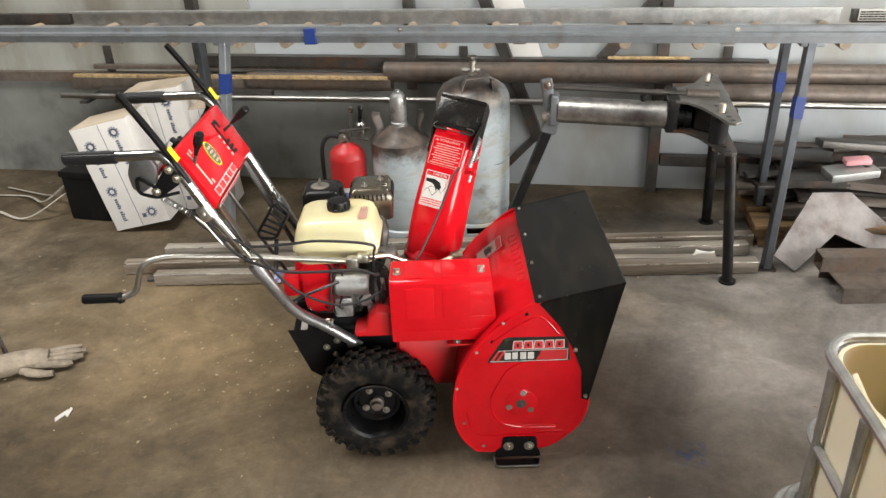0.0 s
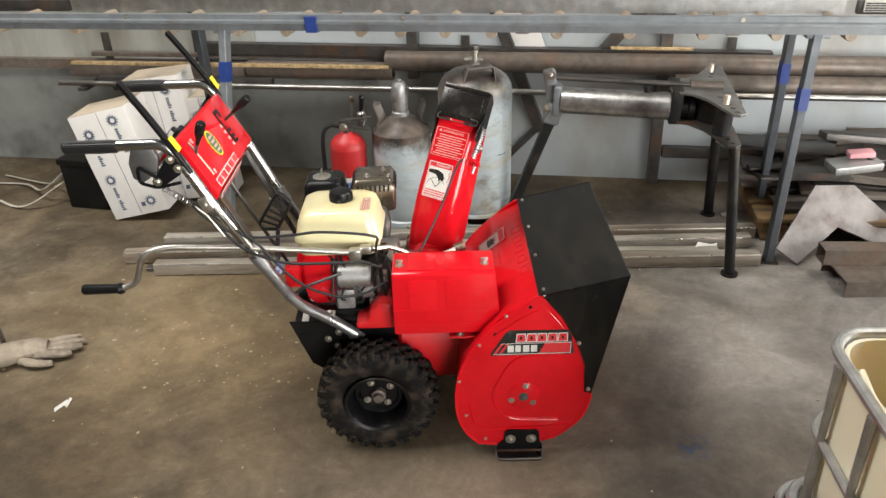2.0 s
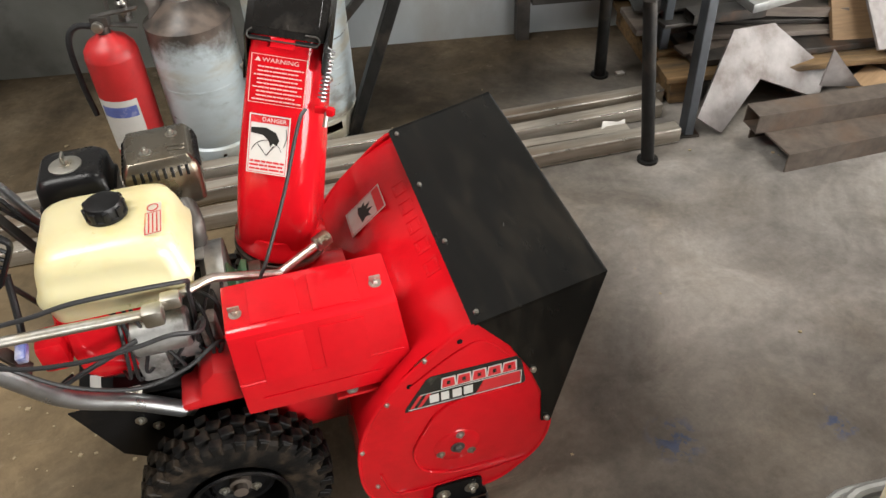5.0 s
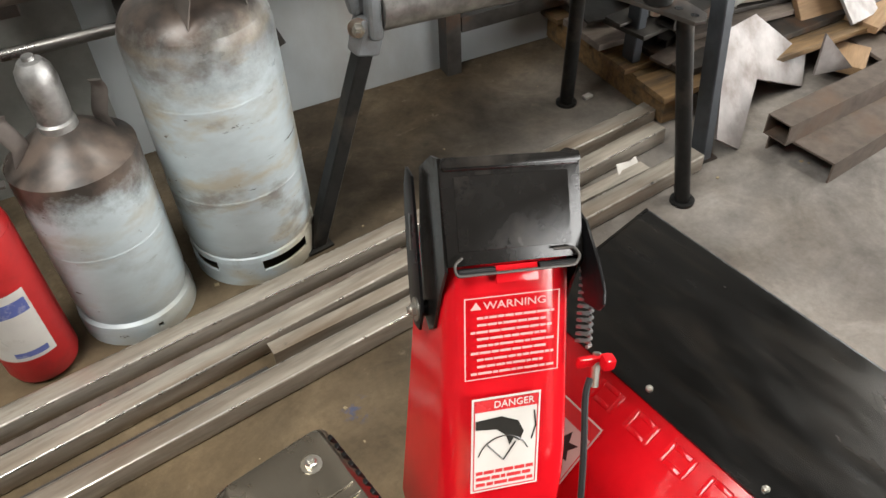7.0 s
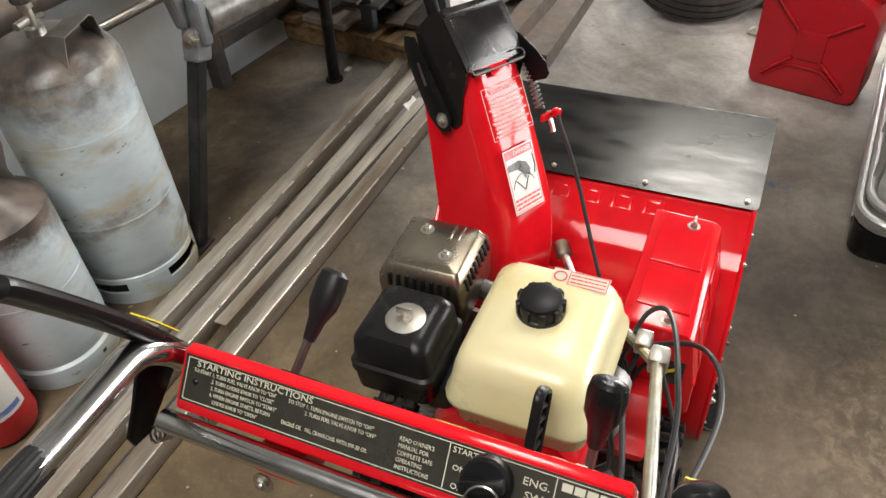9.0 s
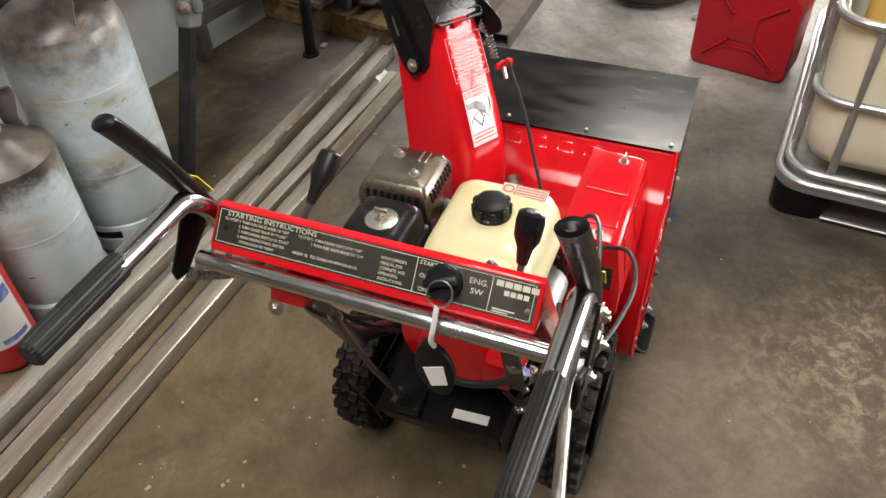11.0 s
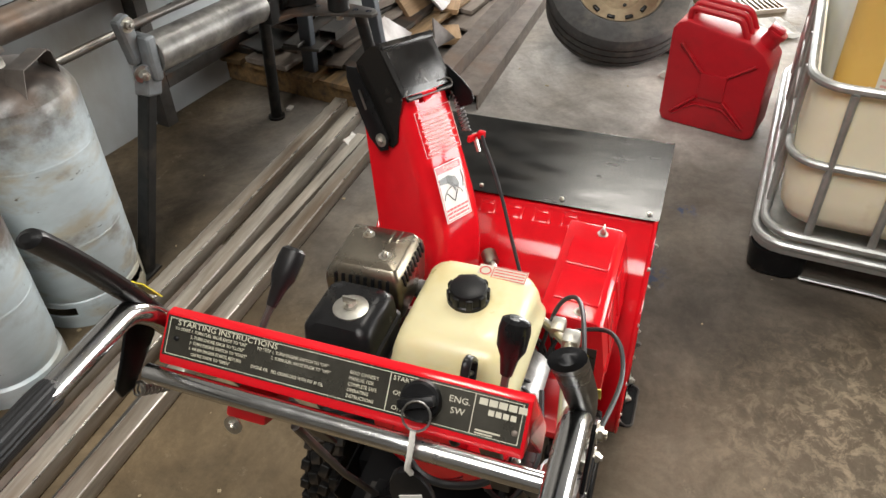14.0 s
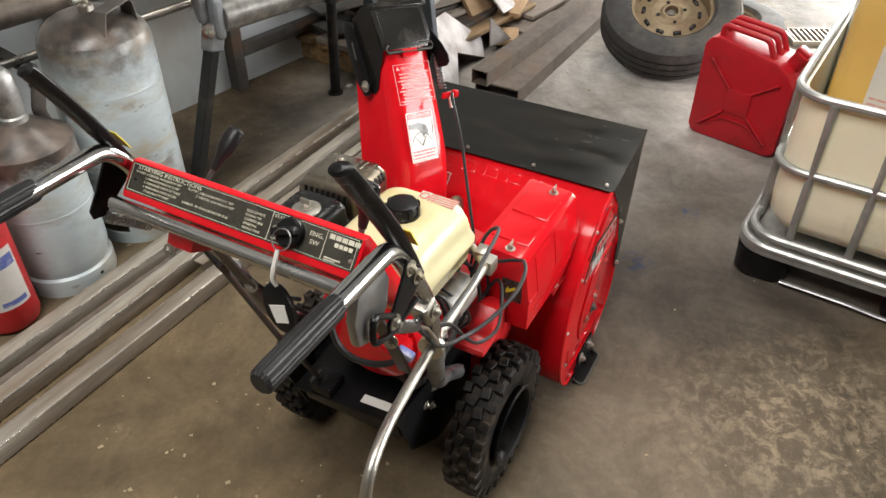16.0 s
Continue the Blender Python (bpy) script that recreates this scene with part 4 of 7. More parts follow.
for z, pm in ((0.628, GALV_DULL), (0.512, STEEL_DARK)):
    wm = plane_frame((1.350, 0.985, z), (0.983, -0.183, -0.03), (0.183, 0.983, 0))
    wp = part("winged_plate", prism(B(), wing, 0, 0.011, "z", wm, 0.002), pm, st)
    for sg in (-1, 1):
        for k in range(5):
            part("punched_hole", lathe(B(), [(0, 0.0108), (0.0095, 0.0108), (0.0095, 0.0116), (0, 0.0116)], 14, wm @ pose(-0.030 - 0.009 * k, sg * (0.305 - 0.042 * k), 0)), BLACK_PAINT, wp)
wm = plane_frame((1.350, 0.985, 0.512), (0.983, -0.183, -0.03), (0.183, 0.983, 0))
part("clamp_block", box(B(), (-0.215, 0, 0.063), (0.045, 0.19, 0.135), 0.008), CASTING, st).matrix_local = wm
part("former_block", prism(B(), [(-0.155, -0.035), (-0.125, -0.085), (-0.06, -0.13), (-0.035, -0.10), (-0.05, 0.0), (-0.035, 0.10), (-0.06, 0.13), (-0.125, 0.085), (-0.155, 0.035)], 0.014, 0.112, "z", wm, 0.006), CASTING, st, "black bending former")
part("ram", lathe(B(), [(0.026, 0), (0.026, 0.06), (0, 0.06)], 20, wm @ pose(-0.20, 0, 0.063, 0, 90, 0)), STEEL_BRIGHT, st)
for sg in (-1, 1):
    part("pin", lathe(B(), [(0, -0.02), (0.012, -0.02), (0.012, 0.155), (0.010, 0.160), (0, 0.160)], 14, wm @ pose(-0.060, sg * 0.215, 0)), STEEL_TUBE, st)
    part("roller_block", lathe(B(), [(0, 0.014), (0.034, 0.014), (0.034, 0.112), (0, 0.112)], 18, wm @ pose(-0.060, sg * 0.215, 0)), CASTING, st)
for a, b2, r in (((1.316, 0.650, 0.006), (1.290, 0.735, 0.515), 0.020), ((1.40, 1.18, 0.006), (1.365, 1.13, 0.515), 0.021)):
    part("leg", pipe(B(), [a, b2], r, 16), CASTING, st)
    part("foot", lathe(B(), [(0, 0), (0.032, 0), (0.032, 0.008), (0, 0.008)], 20, Matrix.Translation((a[0], a[1], 0.0005))), CASTING, st)
part("leg", bar(B(), (0.478, 1.105, 0.004), (0.675, 1.075, 0.53), 0.038, 0.038, (0, 1, 0), 0.004), CASTING, st)
part("foot", box(B(), (0.478, 1.105, 0.004), (0.07, 0.06, 0.007), 0.002), CASTING, st)


# ---- scrap steel and boards ----
def scrap(name, bm, mat, label, category="steel offcut"):
    return tagged(part(name, bm, mat), label, category, "offcuts beside the table")


scrap("steel_plate", prism(B(), [(0, 0), (0.077, -0.072), (0.285, 0.048), (0.505, -0.080), (0.585, -0.008), (0.395, 0.205), (0.225, 0.225)], 0, 0.008, "z", plane_frame((1.511, 0.722, 0.068), (0.976, 0.217, 0), (-0.12, 0.55, 0.83))), PLATE, "chevron-shaped stained steel plate leaning on the pile")
scrap("steel_tube", hollow(B(), (1.64, 0.625, 0.096), (2.95, 0.53, 0.096), 0.075, 0.062, 0.004), STEEL_RUST, "brown square steel tube on a channel", "steel tube")
chn = B()
prism(chn, [(0.44, 0.0), (0.445, 0.0), (0.445, 0.058), (0.635, 0.058), (0.635, 0.0), (0.64, 0.0), (0.64, 0.064), (0.44, 0.064)], 0, 1.35, "x")
ob = scrap("steel_channel", chn, STEEL_RUST, "wide dark steel channel lying flange down", "steel channel")
ob.matrix_world = pose(1.66, 0.02, 0.0, 0, 0, -1.2)
rngp = random.Random(11)
# pallet under the pile
pl = thing("pallet", pose(2.06, 1.24, 0, 0, 0, -9), "worn timber pallet under the steel pile", "pallet")
for k in range(5):
    part("deck_board", box(B(), (0, -0.36 + 0.18 * k, 0.105), (1.0, 0.13, 0.02), 0.003), WOOD_DARK, pl)
for k in (-1, 0, 1):
    part("bearer", box(B(), (0.42 * k, 0, 0.05), (0.10, 0.80, 0.09), 0.003), WOOD_DARK, pl)
for i in range(22):
    lev = i // 4
    x, y = 1.72 + 0.62 * rngp.random(), 1.02 + 0.42 * rngp.random()
    l, w, h = rngp.uniform(0.22, 0.62), rngp.uniform(0.06, 0.18), rngp.uniform(0.006, 0.030)
    bmx = B()
    (hollow(bmx, (-l / 2, 0, 0), (l / 2, 0, 0), w * 0.6, 0.034, 0.003) if i % 3 == 0 else box(bmx, (0, 0, 0), (l, w, h), 0.002))
    ob = scrap("steel_offcut", bmx, rngp.choice((STEEL_DARK, STEEL_RUST, STEEL_DARK, STEEL_DARK, WOOD_GREY)), rngp.choice(("flat rusty steel offcut on the pile", "grey steel offcut on the pile")))
    ob.matrix_world = pose(x, y, 0.14 + 0.034 * lev, rngp.uniform(-2, 2), rngp.uniform(-2, 2), rngp.uniform(-28, 22))
for k, (x, y, z, l, w, h, a, mat) in enumerate(((2.10, 0.98, 0.128, 0.95, 0.22, 0.022, -7, STEEL_DARK), (2.05, 1.20, 0.128, 1.02, 0.20, 0.022, -10, WOOD_GREY), (2.12, 1.42, 0.130, 0.95, 0.20, 0.026, -8, STEEL_DARK),
                                                (2.16, 1.02, 0.152, 0.85, 0.17, 0.018, -13, WOOD_GREY), (2.12, 1.27, 0.154, 0.92, 0.24, 0.020, -6, STEEL_RUST), (2.20, 1.10, 0.176, 0.78, 0.26, 0.016, -16, STEEL_DARK),
                                                (2.60, 1.02, 0.155, 0.62, 0.13, 0.022, -40, WOOD), (2.74, 0.92, 0.12, 0.70, 0.15, 0.022, -22, WOOD_GREY), (2.50, 1.16, 0.21, 0.58, 0.16, 0.020, -30, WOOD_GREY),
                                                (2.46, 0.84, 0.075, 0.50, 0.17, 0.020, -18, WOOD), (2.62, 0.74, 0.078, 0.46, 0.15, 0.020, -10, WOOD_GREY), (2.98, 0.70, 0.05, 0.62, 0.13, 0.024, 16, WOOD_GREY))):
    ob = scrap("timber_board" if mat in (WOOD, WOOD_GREY) else "steel_plate", box(B(), (0, 0, 0), (l, w, h), 0.003), mat, "grey weathered board stacked on the pallet" if mat in (WOOD, WOOD_GREY) else "flat dark steel plate stacked on the pallet", "board" if mat in (WOOD, WOOD_GREY) else "steel offcut")
    ob.matrix_world = pose(x, y, z, 1.0 * (k % 3 - 1), 0.8 * (k % 2), a)
ob = scrap("steel_plate", box(B(), (0, 0, 0), (0.42, 0.03, 0.10), 0.004), STEEL_DARK, "dark pointed steel wedge on the pile")
ob.matrix_world = pose(2.02, 1.10, 0.365, 80, 4, -8)
ob = scrap("foam_strip", box(B(), (0, 0, 0), (0.20, 0.10, 0.035), 0.008), GALV, "ragged grey block on the pile", "block")
ob.matrix_world = pose(1.90, 1.00, 0.295, 4, -4, 3)
ob = scrap("block", box(B(), (0, 0, 0), (0.10, 0.05, 0.022), 0.005), PINK, "faded pink block on the pile", "block")
ob.matrix_world = pose(1.93, 1.02, 0.335, 4, -4, -6)
ob = scrap("timber_board", box(B(), (0, 0, 0), (0.20, 0.30, 0.022), 0.003), WOOD, "pale board leaning against the pile", "board")
ob.matrix_world = pose(2.24, 0.98, 0.25, 52, 0, -12)
ob = scrap("steel_plate", box(B(), (0, 0, 0), (0.19, 0.30, 0.010), 0.002), PLATE, "grey plate leaning on the pile")
ob.matrix_world = pose(2.30, 0.90, 0.24, 46, 8, 6)
ob = scrap("timber_board", box(B(), (0, 0, 0), (0.55, 0.12, 0.025), 0.003), WOOD, "pale timber plank on the pile", "board")
ob.matrix_world = pose(2.55, 0.86, 0.13, 6, -3, 12)
for x, y, z, s, a, mat, lab in ((2.42, 0.72, 0.055, (0.30, 0.16, 0.012), -14, WOOD_GREY, "grey weathered board lying flat"), (2.66, 0.60, 0.05, (0.42, 0.14, 0.012), -10, WOOD_GREY, "grey weathered board lying flat"),
                                (2.86, 0.76, 0.10, (0.40, 0.17, 0.014), -12, WOOD_GREY, "grey weathered board lying flat"), (2.20, 0.76, 0.045, (0.14, 0.11, 0.03), 25, WOOD, "short pale timber block"),
                                (2.95, 0.38, 0.012, (0.62, 0.07, 0.02), 4, WOOD_GREY, "thin grey strip on the floor")):
    ob = scrap("timber_board", box(B(), (0, 0, 0), s, 0.003), mat, lab, "board")
    ob.matrix_world = pose(x, y, z, 2, -2, a)
scrap("steel_plate", prism(B(), [(0, 0), (0.13, 0), (0.02, 0.12)], 0, 0.008, "y", pose(1.96, 0.73, 0.09, -12, 0, -20)), PLATE, "small triangular steel gusset")
# distance behind the pile
far = thing("work_bench", pose(3.25, 1.05, 0, 0, 0, -9), "dark steel bench standing behind the pile", "bench")
part("bench_top", box(B(), (0, 0, 0.72), (0.9, 0.5, 0.05), 0.004), STEEL_DARK, far)
for sx in (-0.4, 0.4):
    for sy in (-0.2, 0.2):
        part("leg", box(B(), (sx, sy, 0.347), (0.06, 0.06, 0.69), 0.003), STEEL_DARK, far)
ob = tagged(part("carton", box(B(), (0, 0, 0.10), (0.34, 0.24, 0.20), 0.004), CARTON_TOP), "brown cardboard carton on the floor", "carton")
ob.matrix_world = pose(3.2, 0.78, 0.002, 0, 0, 14)
ob = tagged(part("red_bar", box(B(), (0, 0, 0.025), (0.5, 0.05, 0.05), 0.006), JERRY), "red painted steel bar on the floor", "bar")
ob.matrix_world = pose(3.25, 0.46, 0.0, 0, 0, 12)
along_thing("splinter_strip", box(B(), (-0.80, -0.165, 0.587), (1.62, 0.024, 0.016), 0.003), FRAYED, "pale frayed strip on a batten's edge", "strip")

# ---- snow blower: x forward, y to its left ----
blower = thing("snow_blower", Matrix(), "red two-stage snow blower with black hood and chromed handlebars", "snow blower")

# auger housing: shell between two side plates
side_outline = spline([(0.300, 0.038), (0.262, 0.085), (0.242, 0.150), (0.243, 0.235), (0.262, 0.310), (0.305, 0.385), (0.372, 0.452), (0.462, 0.516),
                       (0.515, 0.447), (0.552, 0.375), (0.578, 0.300), (0.600, 0.210), (0.585, 0.135), (0.545, 0.085), (0.490, 0.048), (0.390, 0.034), (0.300, 0.038)], 5)[:-1]
side_outline = [(p.x, p.y) for p in [Vector((q[0], q[1])) for q in side_outline]]
shell_line = spline([(0.345, 0.040, 0), (0.280, 0.060, 0), (0.246, 0.130, 0), (0.246, 0.230, 0), (0.263, 0.310, 0), (0.306, 0.383, 0), (0.352, 0.4375, 0), (0.366, 0.4525, 0), (0.382, 0.4640, 0), (0.402, 0.4755, 0), (0.470, 0.5140, 0)], 5)
housing = part("auger_housing", shell(B(), [(p.x, p.y) for p in shell_line], -0.279, 0.279, 0.0025), RED, blower, "glossy red pressed-steel auger housing")
for sgn in (-1, 1):
    pl_ = part("side_plate", prism(B(), side_outline, sgn * 0.2795, sgn * 0.2845, "y", None, 0.002), RED, housing)
    rim = B()
    pipe(rim, [(x, sgn * 0.283, z) for x, z in side_outline], 0.0042, 6, None, True)
    part("rolled_edge", rim, RED, housing)
Y0 = -0.2845
# pressed relief on the visible plate
rel = B()
big = fillet([(0.515, Y0, 0.335), (0.395, Y0, 0.335), (0.335, Y0, 0.215), (0.350, Y0, 0.150), (0.400, Y0, 0.122), (0.515, Y0, 0.118)], 0.05, 6)
pipe(rel, big, 0.005, 8, None, False, 0.6)
part("pressed_rib", rel, RED, housing)
rel = B()
pipe(rel, fillet([(0.275, Y0, 0.175), (0.290, Y0, 0.095), (0.345, Y0, 0.088), (0.555, Y0, 0.100)], 0.03, 5), 0.004, 8, None, False, 0.6)
part("pressed_rib", rel, RED, housing)
rel = B()
pipe(rel, spline([(0.345, Y0, 0.400), (0.42, Y0, 0.455), (0.470, Y0, 0.470), (0.515, Y0, 0.420)], 6), 0.0035, 8, None, False, 0.6)
part("pressed_rib", rel, RED, housing)
ax = plane_frame((0.420, Y0, 0.202), (1, 0, 0), (0, 0, 1))
part("bearing_boss", lathe(B(), [(0, 0.006), (0.012, 0.006), (0.014, 0.004), (0.038, 0.004), (0.044, 0.0), (0, 0.0)], 32, ax), RED, housing)
for a in (80, 200, 320):
    part("bolt", hexbolt(B(), ax @ Vector((0.034 * math.cos(radians(a)), 0.034 * math.sin(radians(a)), 0.003)), (0, -1, 0), 0.005, 0.005), ZINC, housing)
part("axle_bolt", hexbolt(B(), ax @ Vector((0, 0, 0.005)), (0, -1, 0), 0.008, 0.007), STEEL_DARK, housing)
for x, z in ((0.372, 0.458), (0.303, 0.371), (0.249, 0.256), (0.266, 0.140), (0.318, 0.056)):
    part("bolt", hexbolt(B(), (x, Y0, z), (0, -1, 0), 0.0046, 0.004, False), ZINC, housing)
for x, z in ((0.432, 0.482), (0.344, 0.402)):
    part("punched_hole", lathe(B(), [(0, 0), (0.005, 0), (0.005, 0.0008), (0, 0.0008)], 12, plane_frame((x, Y0, z), (1, 0, 0), (0, 0, 1))), BLACK_PAINT, housing)
# model badge: black sheet with red and white bars
bd = plane_frame((0.332, Y0, 0.336), (1, 0, 0.0), (0, 0, 1))
part("badge", prism(B(), [(0, 0), (0.212, 0), (0.216, 0.006), (0.206, 0.070), (0.198, 0.076), (0.050, 0.078), (0.040, 0.072), (0.002, 0.010)], 0, 0.0008, "z", bd), LABEL_BLACK, housing, "black badge with red and white stripes")
for k in range(5):
    x0 = 0.066 + 0.0268 * k
    part("badge_block", prism(B(), [(x0 - 0.002, 0.040), (x0 + 0.0255, 0.040), (x0 + 0.0245, 0.067), (x0 + 0.001, 0.067)], 0.0008, 0.0011, "z", bd), LABEL_WHITE, housing, "white-edged block")
    part("badge_block_face", prism(B(), [(x0 + 0.0005, 0.0425), (x0 + 0.0230, 0.0425), (x0 + 0.0220, 0.0645), (x0 + 0.0030, 0.0645)], 0.0012, 0.0015, "z", bd), LABEL_RED, housing)
    part("badge_notch", rects(B(), bd, [(x0 + 0.009, 0.049, x0 + 0.015, 0.058)], 0.0017, 0.0003), LABEL_BLACK, housing)
part("badge_stripe", prism(B(), [(0.126, 0.006), (0.206, 0.006), (0.204, 0.036), (0.140, 0.036)], 0.0009, 0.0012, "z", bd), LABEL_RED, housing)
for k in range(2):
    part("badge_stripe", prism(B(), [(0.008 + 0.014 * k, 0.006), (0.015 + 0.014 * k, 0.006), (0.033 + 0.014 * k, 0.036), (0.026 + 0.014 * k, 0.036)], 0.0009, 0.0012, "z", bd), LABEL_RED, housing)
part("badge_outline", rects(B(), bd, [(0.006, 0.0030, 0.208, 0.0048), (0.028, 0.0360, 0.206, 0.0376), (0.2060, 0.004, 0.2076, 0.037)], 0.0012), LABEL_WHITE, housing)
for k, w in enumerate((0.016, 0.014, 0.016, 0.016)):
    part("badge_figure_bar", rects(B(), bd, [(0.044 + 0.020 * k, 0.010, 0.044 + 0.020 * k + w, 0.031)], 0.0012), LABEL_WHITE, housing)
# raised maker's name along the top edge, as plain bosses
for k in range(5):
    lm_ = Matrix.Translation((0.4330, 0.118 - 0.0585 * k, 0.4935)) @ rot(-29.5, "Y")
    bm_ = B()
    for x0, y0, x1, y1 in frame_bars(-0.015, -0.020, 0.015, 0.020, 0.0075):
        box(bm_, ((x0 + x1) / 2, (y0 + y1) / 2, 0), (x1 - x0, y1 - y0, 0.0070), 0.0020)
    part("raised_boss", bm_, RED, housing).matrix_local = lm_
# warning sticker on the shell's back
ws = plane_frame((0.3260, 0.160, 0.4200), (0, -1, 0), (0.755, 0, 0.656)) @ Matrix.Diagonal((1.30, 1.13, 1, 1))
part("warning_label", box(B(), (0, 0, 0), (0.055, 0.085, 0.0008)), LABEL_WHITE, housing, "white caution label with a black pictogram").matrix_local = ws @ Matrix.Translation((0.027, 0.0425, 0.0015))
part("warning_band", rects(B(), ws, [(0.003, 0.066, 0.052, 0.082)] + frame_bars(0.002, 0.002, 0.053, 0.083, 0.001), 0.0022), LABEL_RED, housing)
part("pictogram", prism(B(), [(0.008, 0.030), (0.020, 0.026), (0.045, 0.030), (0.040, 0.040), (0.046, 0.052), (0.036, 0.048), (0.032, 0.060), (0.027, 0.047), (0.018, 0.058), (0.018, 0.044), (0.009, 0.045), (0.014, 0.037)], 0.0018, 0.0024, "z", ws), LABEL_BLACK, housing)
# skid shoes
for sgn in (-1, 1):
    sk = B()
    y = sgn * 0.2875
    prism(sk, [(0.346, 0.018), (0.352, 0.036), (0.368, 0.050), (0.371, 0.078), (0.378, 0.086), (0.458, 0.084), (0.465, 0.078), (0.467, 0.048), (0.474, 0.034), (0.476, 0.016)], y - 0.0025, y + 0.0025, "y")
    lip = fillet([(0.346, y, 0), (0.350, y + sgn * 0.028, 0), (0.472, y + sgn * 0.028, 0), (0.476, y, 0)], 0.022, 6)
    prism(sk, [(p.x, p.y) for p in lip], 0.0015, 0.006, "z")
    sk_ = part("skid_shoe", sk, BLACK_PAINT, blower, "worn black steel skid shoe")
    part("worn_rim", pipe(B(), [(p.x, p.y, 0.0055 + 0.012 * max(0.0, 1 - abs(p.y - y) / 0.016)) for p in lip], 0.0030, 8), STEEL_DARK, sk_, "edge worn to bare steel")
    for x in (0.387, 0.444):
        part("bolt", hexbolt(B(), (x, y + sgn * 0.003, 0.056), (0, sgn, 0), 0.0085, 0.008), ZINC, sk_)

# hood extension of black sheet
hood = part("hood", prism(B(), [(0.452, 0.5135), (0.672, 0.5625), (0.674, 0.5600), (0.676, 0.5650), (0.672, 0.5665), (0.451, 0.5175)], -0.286, 0.286), BLACK_SHEET, blower, "black sheet-metal hood extension, scuffed and oily", 0.15)
for sgn in (-1, 1):
    part("hood_side", prism(B(), [(0.462, 0.514), (0.674, 0.562), (0.600, 0.205), (0.582, 0.212), (0.578, 0.300), (0.552, 0.375), (0.515, 0.447)], sgn * 0.2855, sgn * 0.288), BLACK_SHEET, hood)
    part("folded_edge", bar(B(), (0.455, sgn * 0.287, 0.517), (0.674, sgn * 0.287, 0.566), 0.004, 0.004), BLACK_SHEET, hood)
for y in (-0.268, -0.09, 0.082, 0.265):
    part("bolt", hexbolt(B(), (0.4655, y, 0.5205), (-0.22, 0, 1), 0.0050, 0.0045, False), ZINC, hood)
for x, z in ((0.5585, 0.372), (0.591, 0.222)):
    part("bolt", hexbolt(B(), (x, -0.2885, z), (0, -1, 0), 0.0058, 0.005, False), ZINC, hood)

# impeller drum behind the housing
drum = part("impeller_housing", lathe(B(), [(0, 0.085), (0.150, 0.085), (0.163, 0.095), (0.163, 0.30), (0.150, 0.30)], 44, pose(0, 0, 0.262) @ plane_frame((0, 0, 0), (0, 1, 0), (0, 0, 1))), RED_DULL, blower, "red impeller drum")
part("drum_bracket", box(B(), (0.265, -0.225, 0.372), (0.075, 0.05, 0.006), 0.001), RED_DULL, drum)
part("bolt", hexbolt(B(), (0.255, -0.24, 0.378), (0, -0.6, 1), 0.006, 0.006), ZINC, drum)

# belt cover
cov = [(-0.130, 0.566), (-0.226, 0.561), (-0.237, 0.553), (-0.250, 0.460), (-0.250, 0.386), (-0.115, 0.386)]
bc = B()
prism(bc, cov, 0.085, 0.345, "x", None, 0.006)
for v in bc.verts:
    if v.co.x > 0.25:
        v.co.x += (0.585 - v.co.z) * 0.10
belt = part("belt_cover", bc, RED, blower, "glossy red belt cover with pressed panels")
for x0 in (0.035, 0.13):
    part("pressed_panel", box(B(), (x0 + 0.032, -0.058, 0.0), (0.072, 0.086, 0.0026), 0.0012, None, 3), RED, belt).matrix_local = plane_frame((0.095, -0.2372, 0.556), (1, 0, 0), (0, 0.138, 0.990))
for x0 in (0.130, 0.225):
    part("pressed_panel", box(B(), (x0 + 0.032, -0.184, 0.5635), (0.076, 0.078, 0.006), 0.0025, rot(3, "X"), 3), RED, belt)
part("pressed_crease", box(B(), (0.215, -0.2505, 0.420), (0.20, 0.003, 0.005), 0.0013), RED, belt)
part("pressed_crease", box(B(), (0.217, -0.2495, 0.458), (0.262, 0.003, 0.006), 0.0013), RED, belt)
for x in (0.104, 0.322):
    wb = hexbolt(B(), (x, -0.195, 0.562), (0, -0.05, 1), 0.006, 0.009)
    box(wb, (x, -0.196, 0.575), (0.018, 0.003, 0.009), 0.001)
    part("wing_bolt", wb, ZINC, belt)
part("rear_shroud", prism(B(), [(-0.02, 0.376), (0.085, 0.376), (0.085, 0.450), (0.045, 0.455), (0.02, 0.43), (0.012, 0.40), (-0.02, 0.395)], -0.205, -0.12, "y", None, 0.010), RED_DULL, belt)
part("caution_label", box(B(), (0.0842, -0.212, 0.478), (0.0012, 0.042, 0.052)), LABEL_BLACK, belt, "black and yellow caution label")
part("caution_mark", prism(B(), [(-0.200, 0.468), (-0.222, 0.484), (-0.219, 0.489), (-0.207, 0.481), (-0.203, 0.486), (-0.199, 0.477)], 0.0830, 0.0836, "x"), LABEL_YELLOW, belt)

# wheels
def tyre_mesh(R, w, rim_r):
    bm = B()
    prof = [(rim_r, -w * 0.40), (rim_r + 0.012, -w * 0.47), (R * 0.80, -w * 0.52), (R * 0.90, -w * 0.48), (R * 0.935, -w * 0.38), (R * 0.940, 0), (R * 0.935, w * 0.38), (R * 0.90, w * 0.48), (R * 0.80, w * 0.52), (rim_r + 0.012, w * 0.47), (rim_r, w * 0.40)]
    lathe(bm, prof, 64)
    return bm


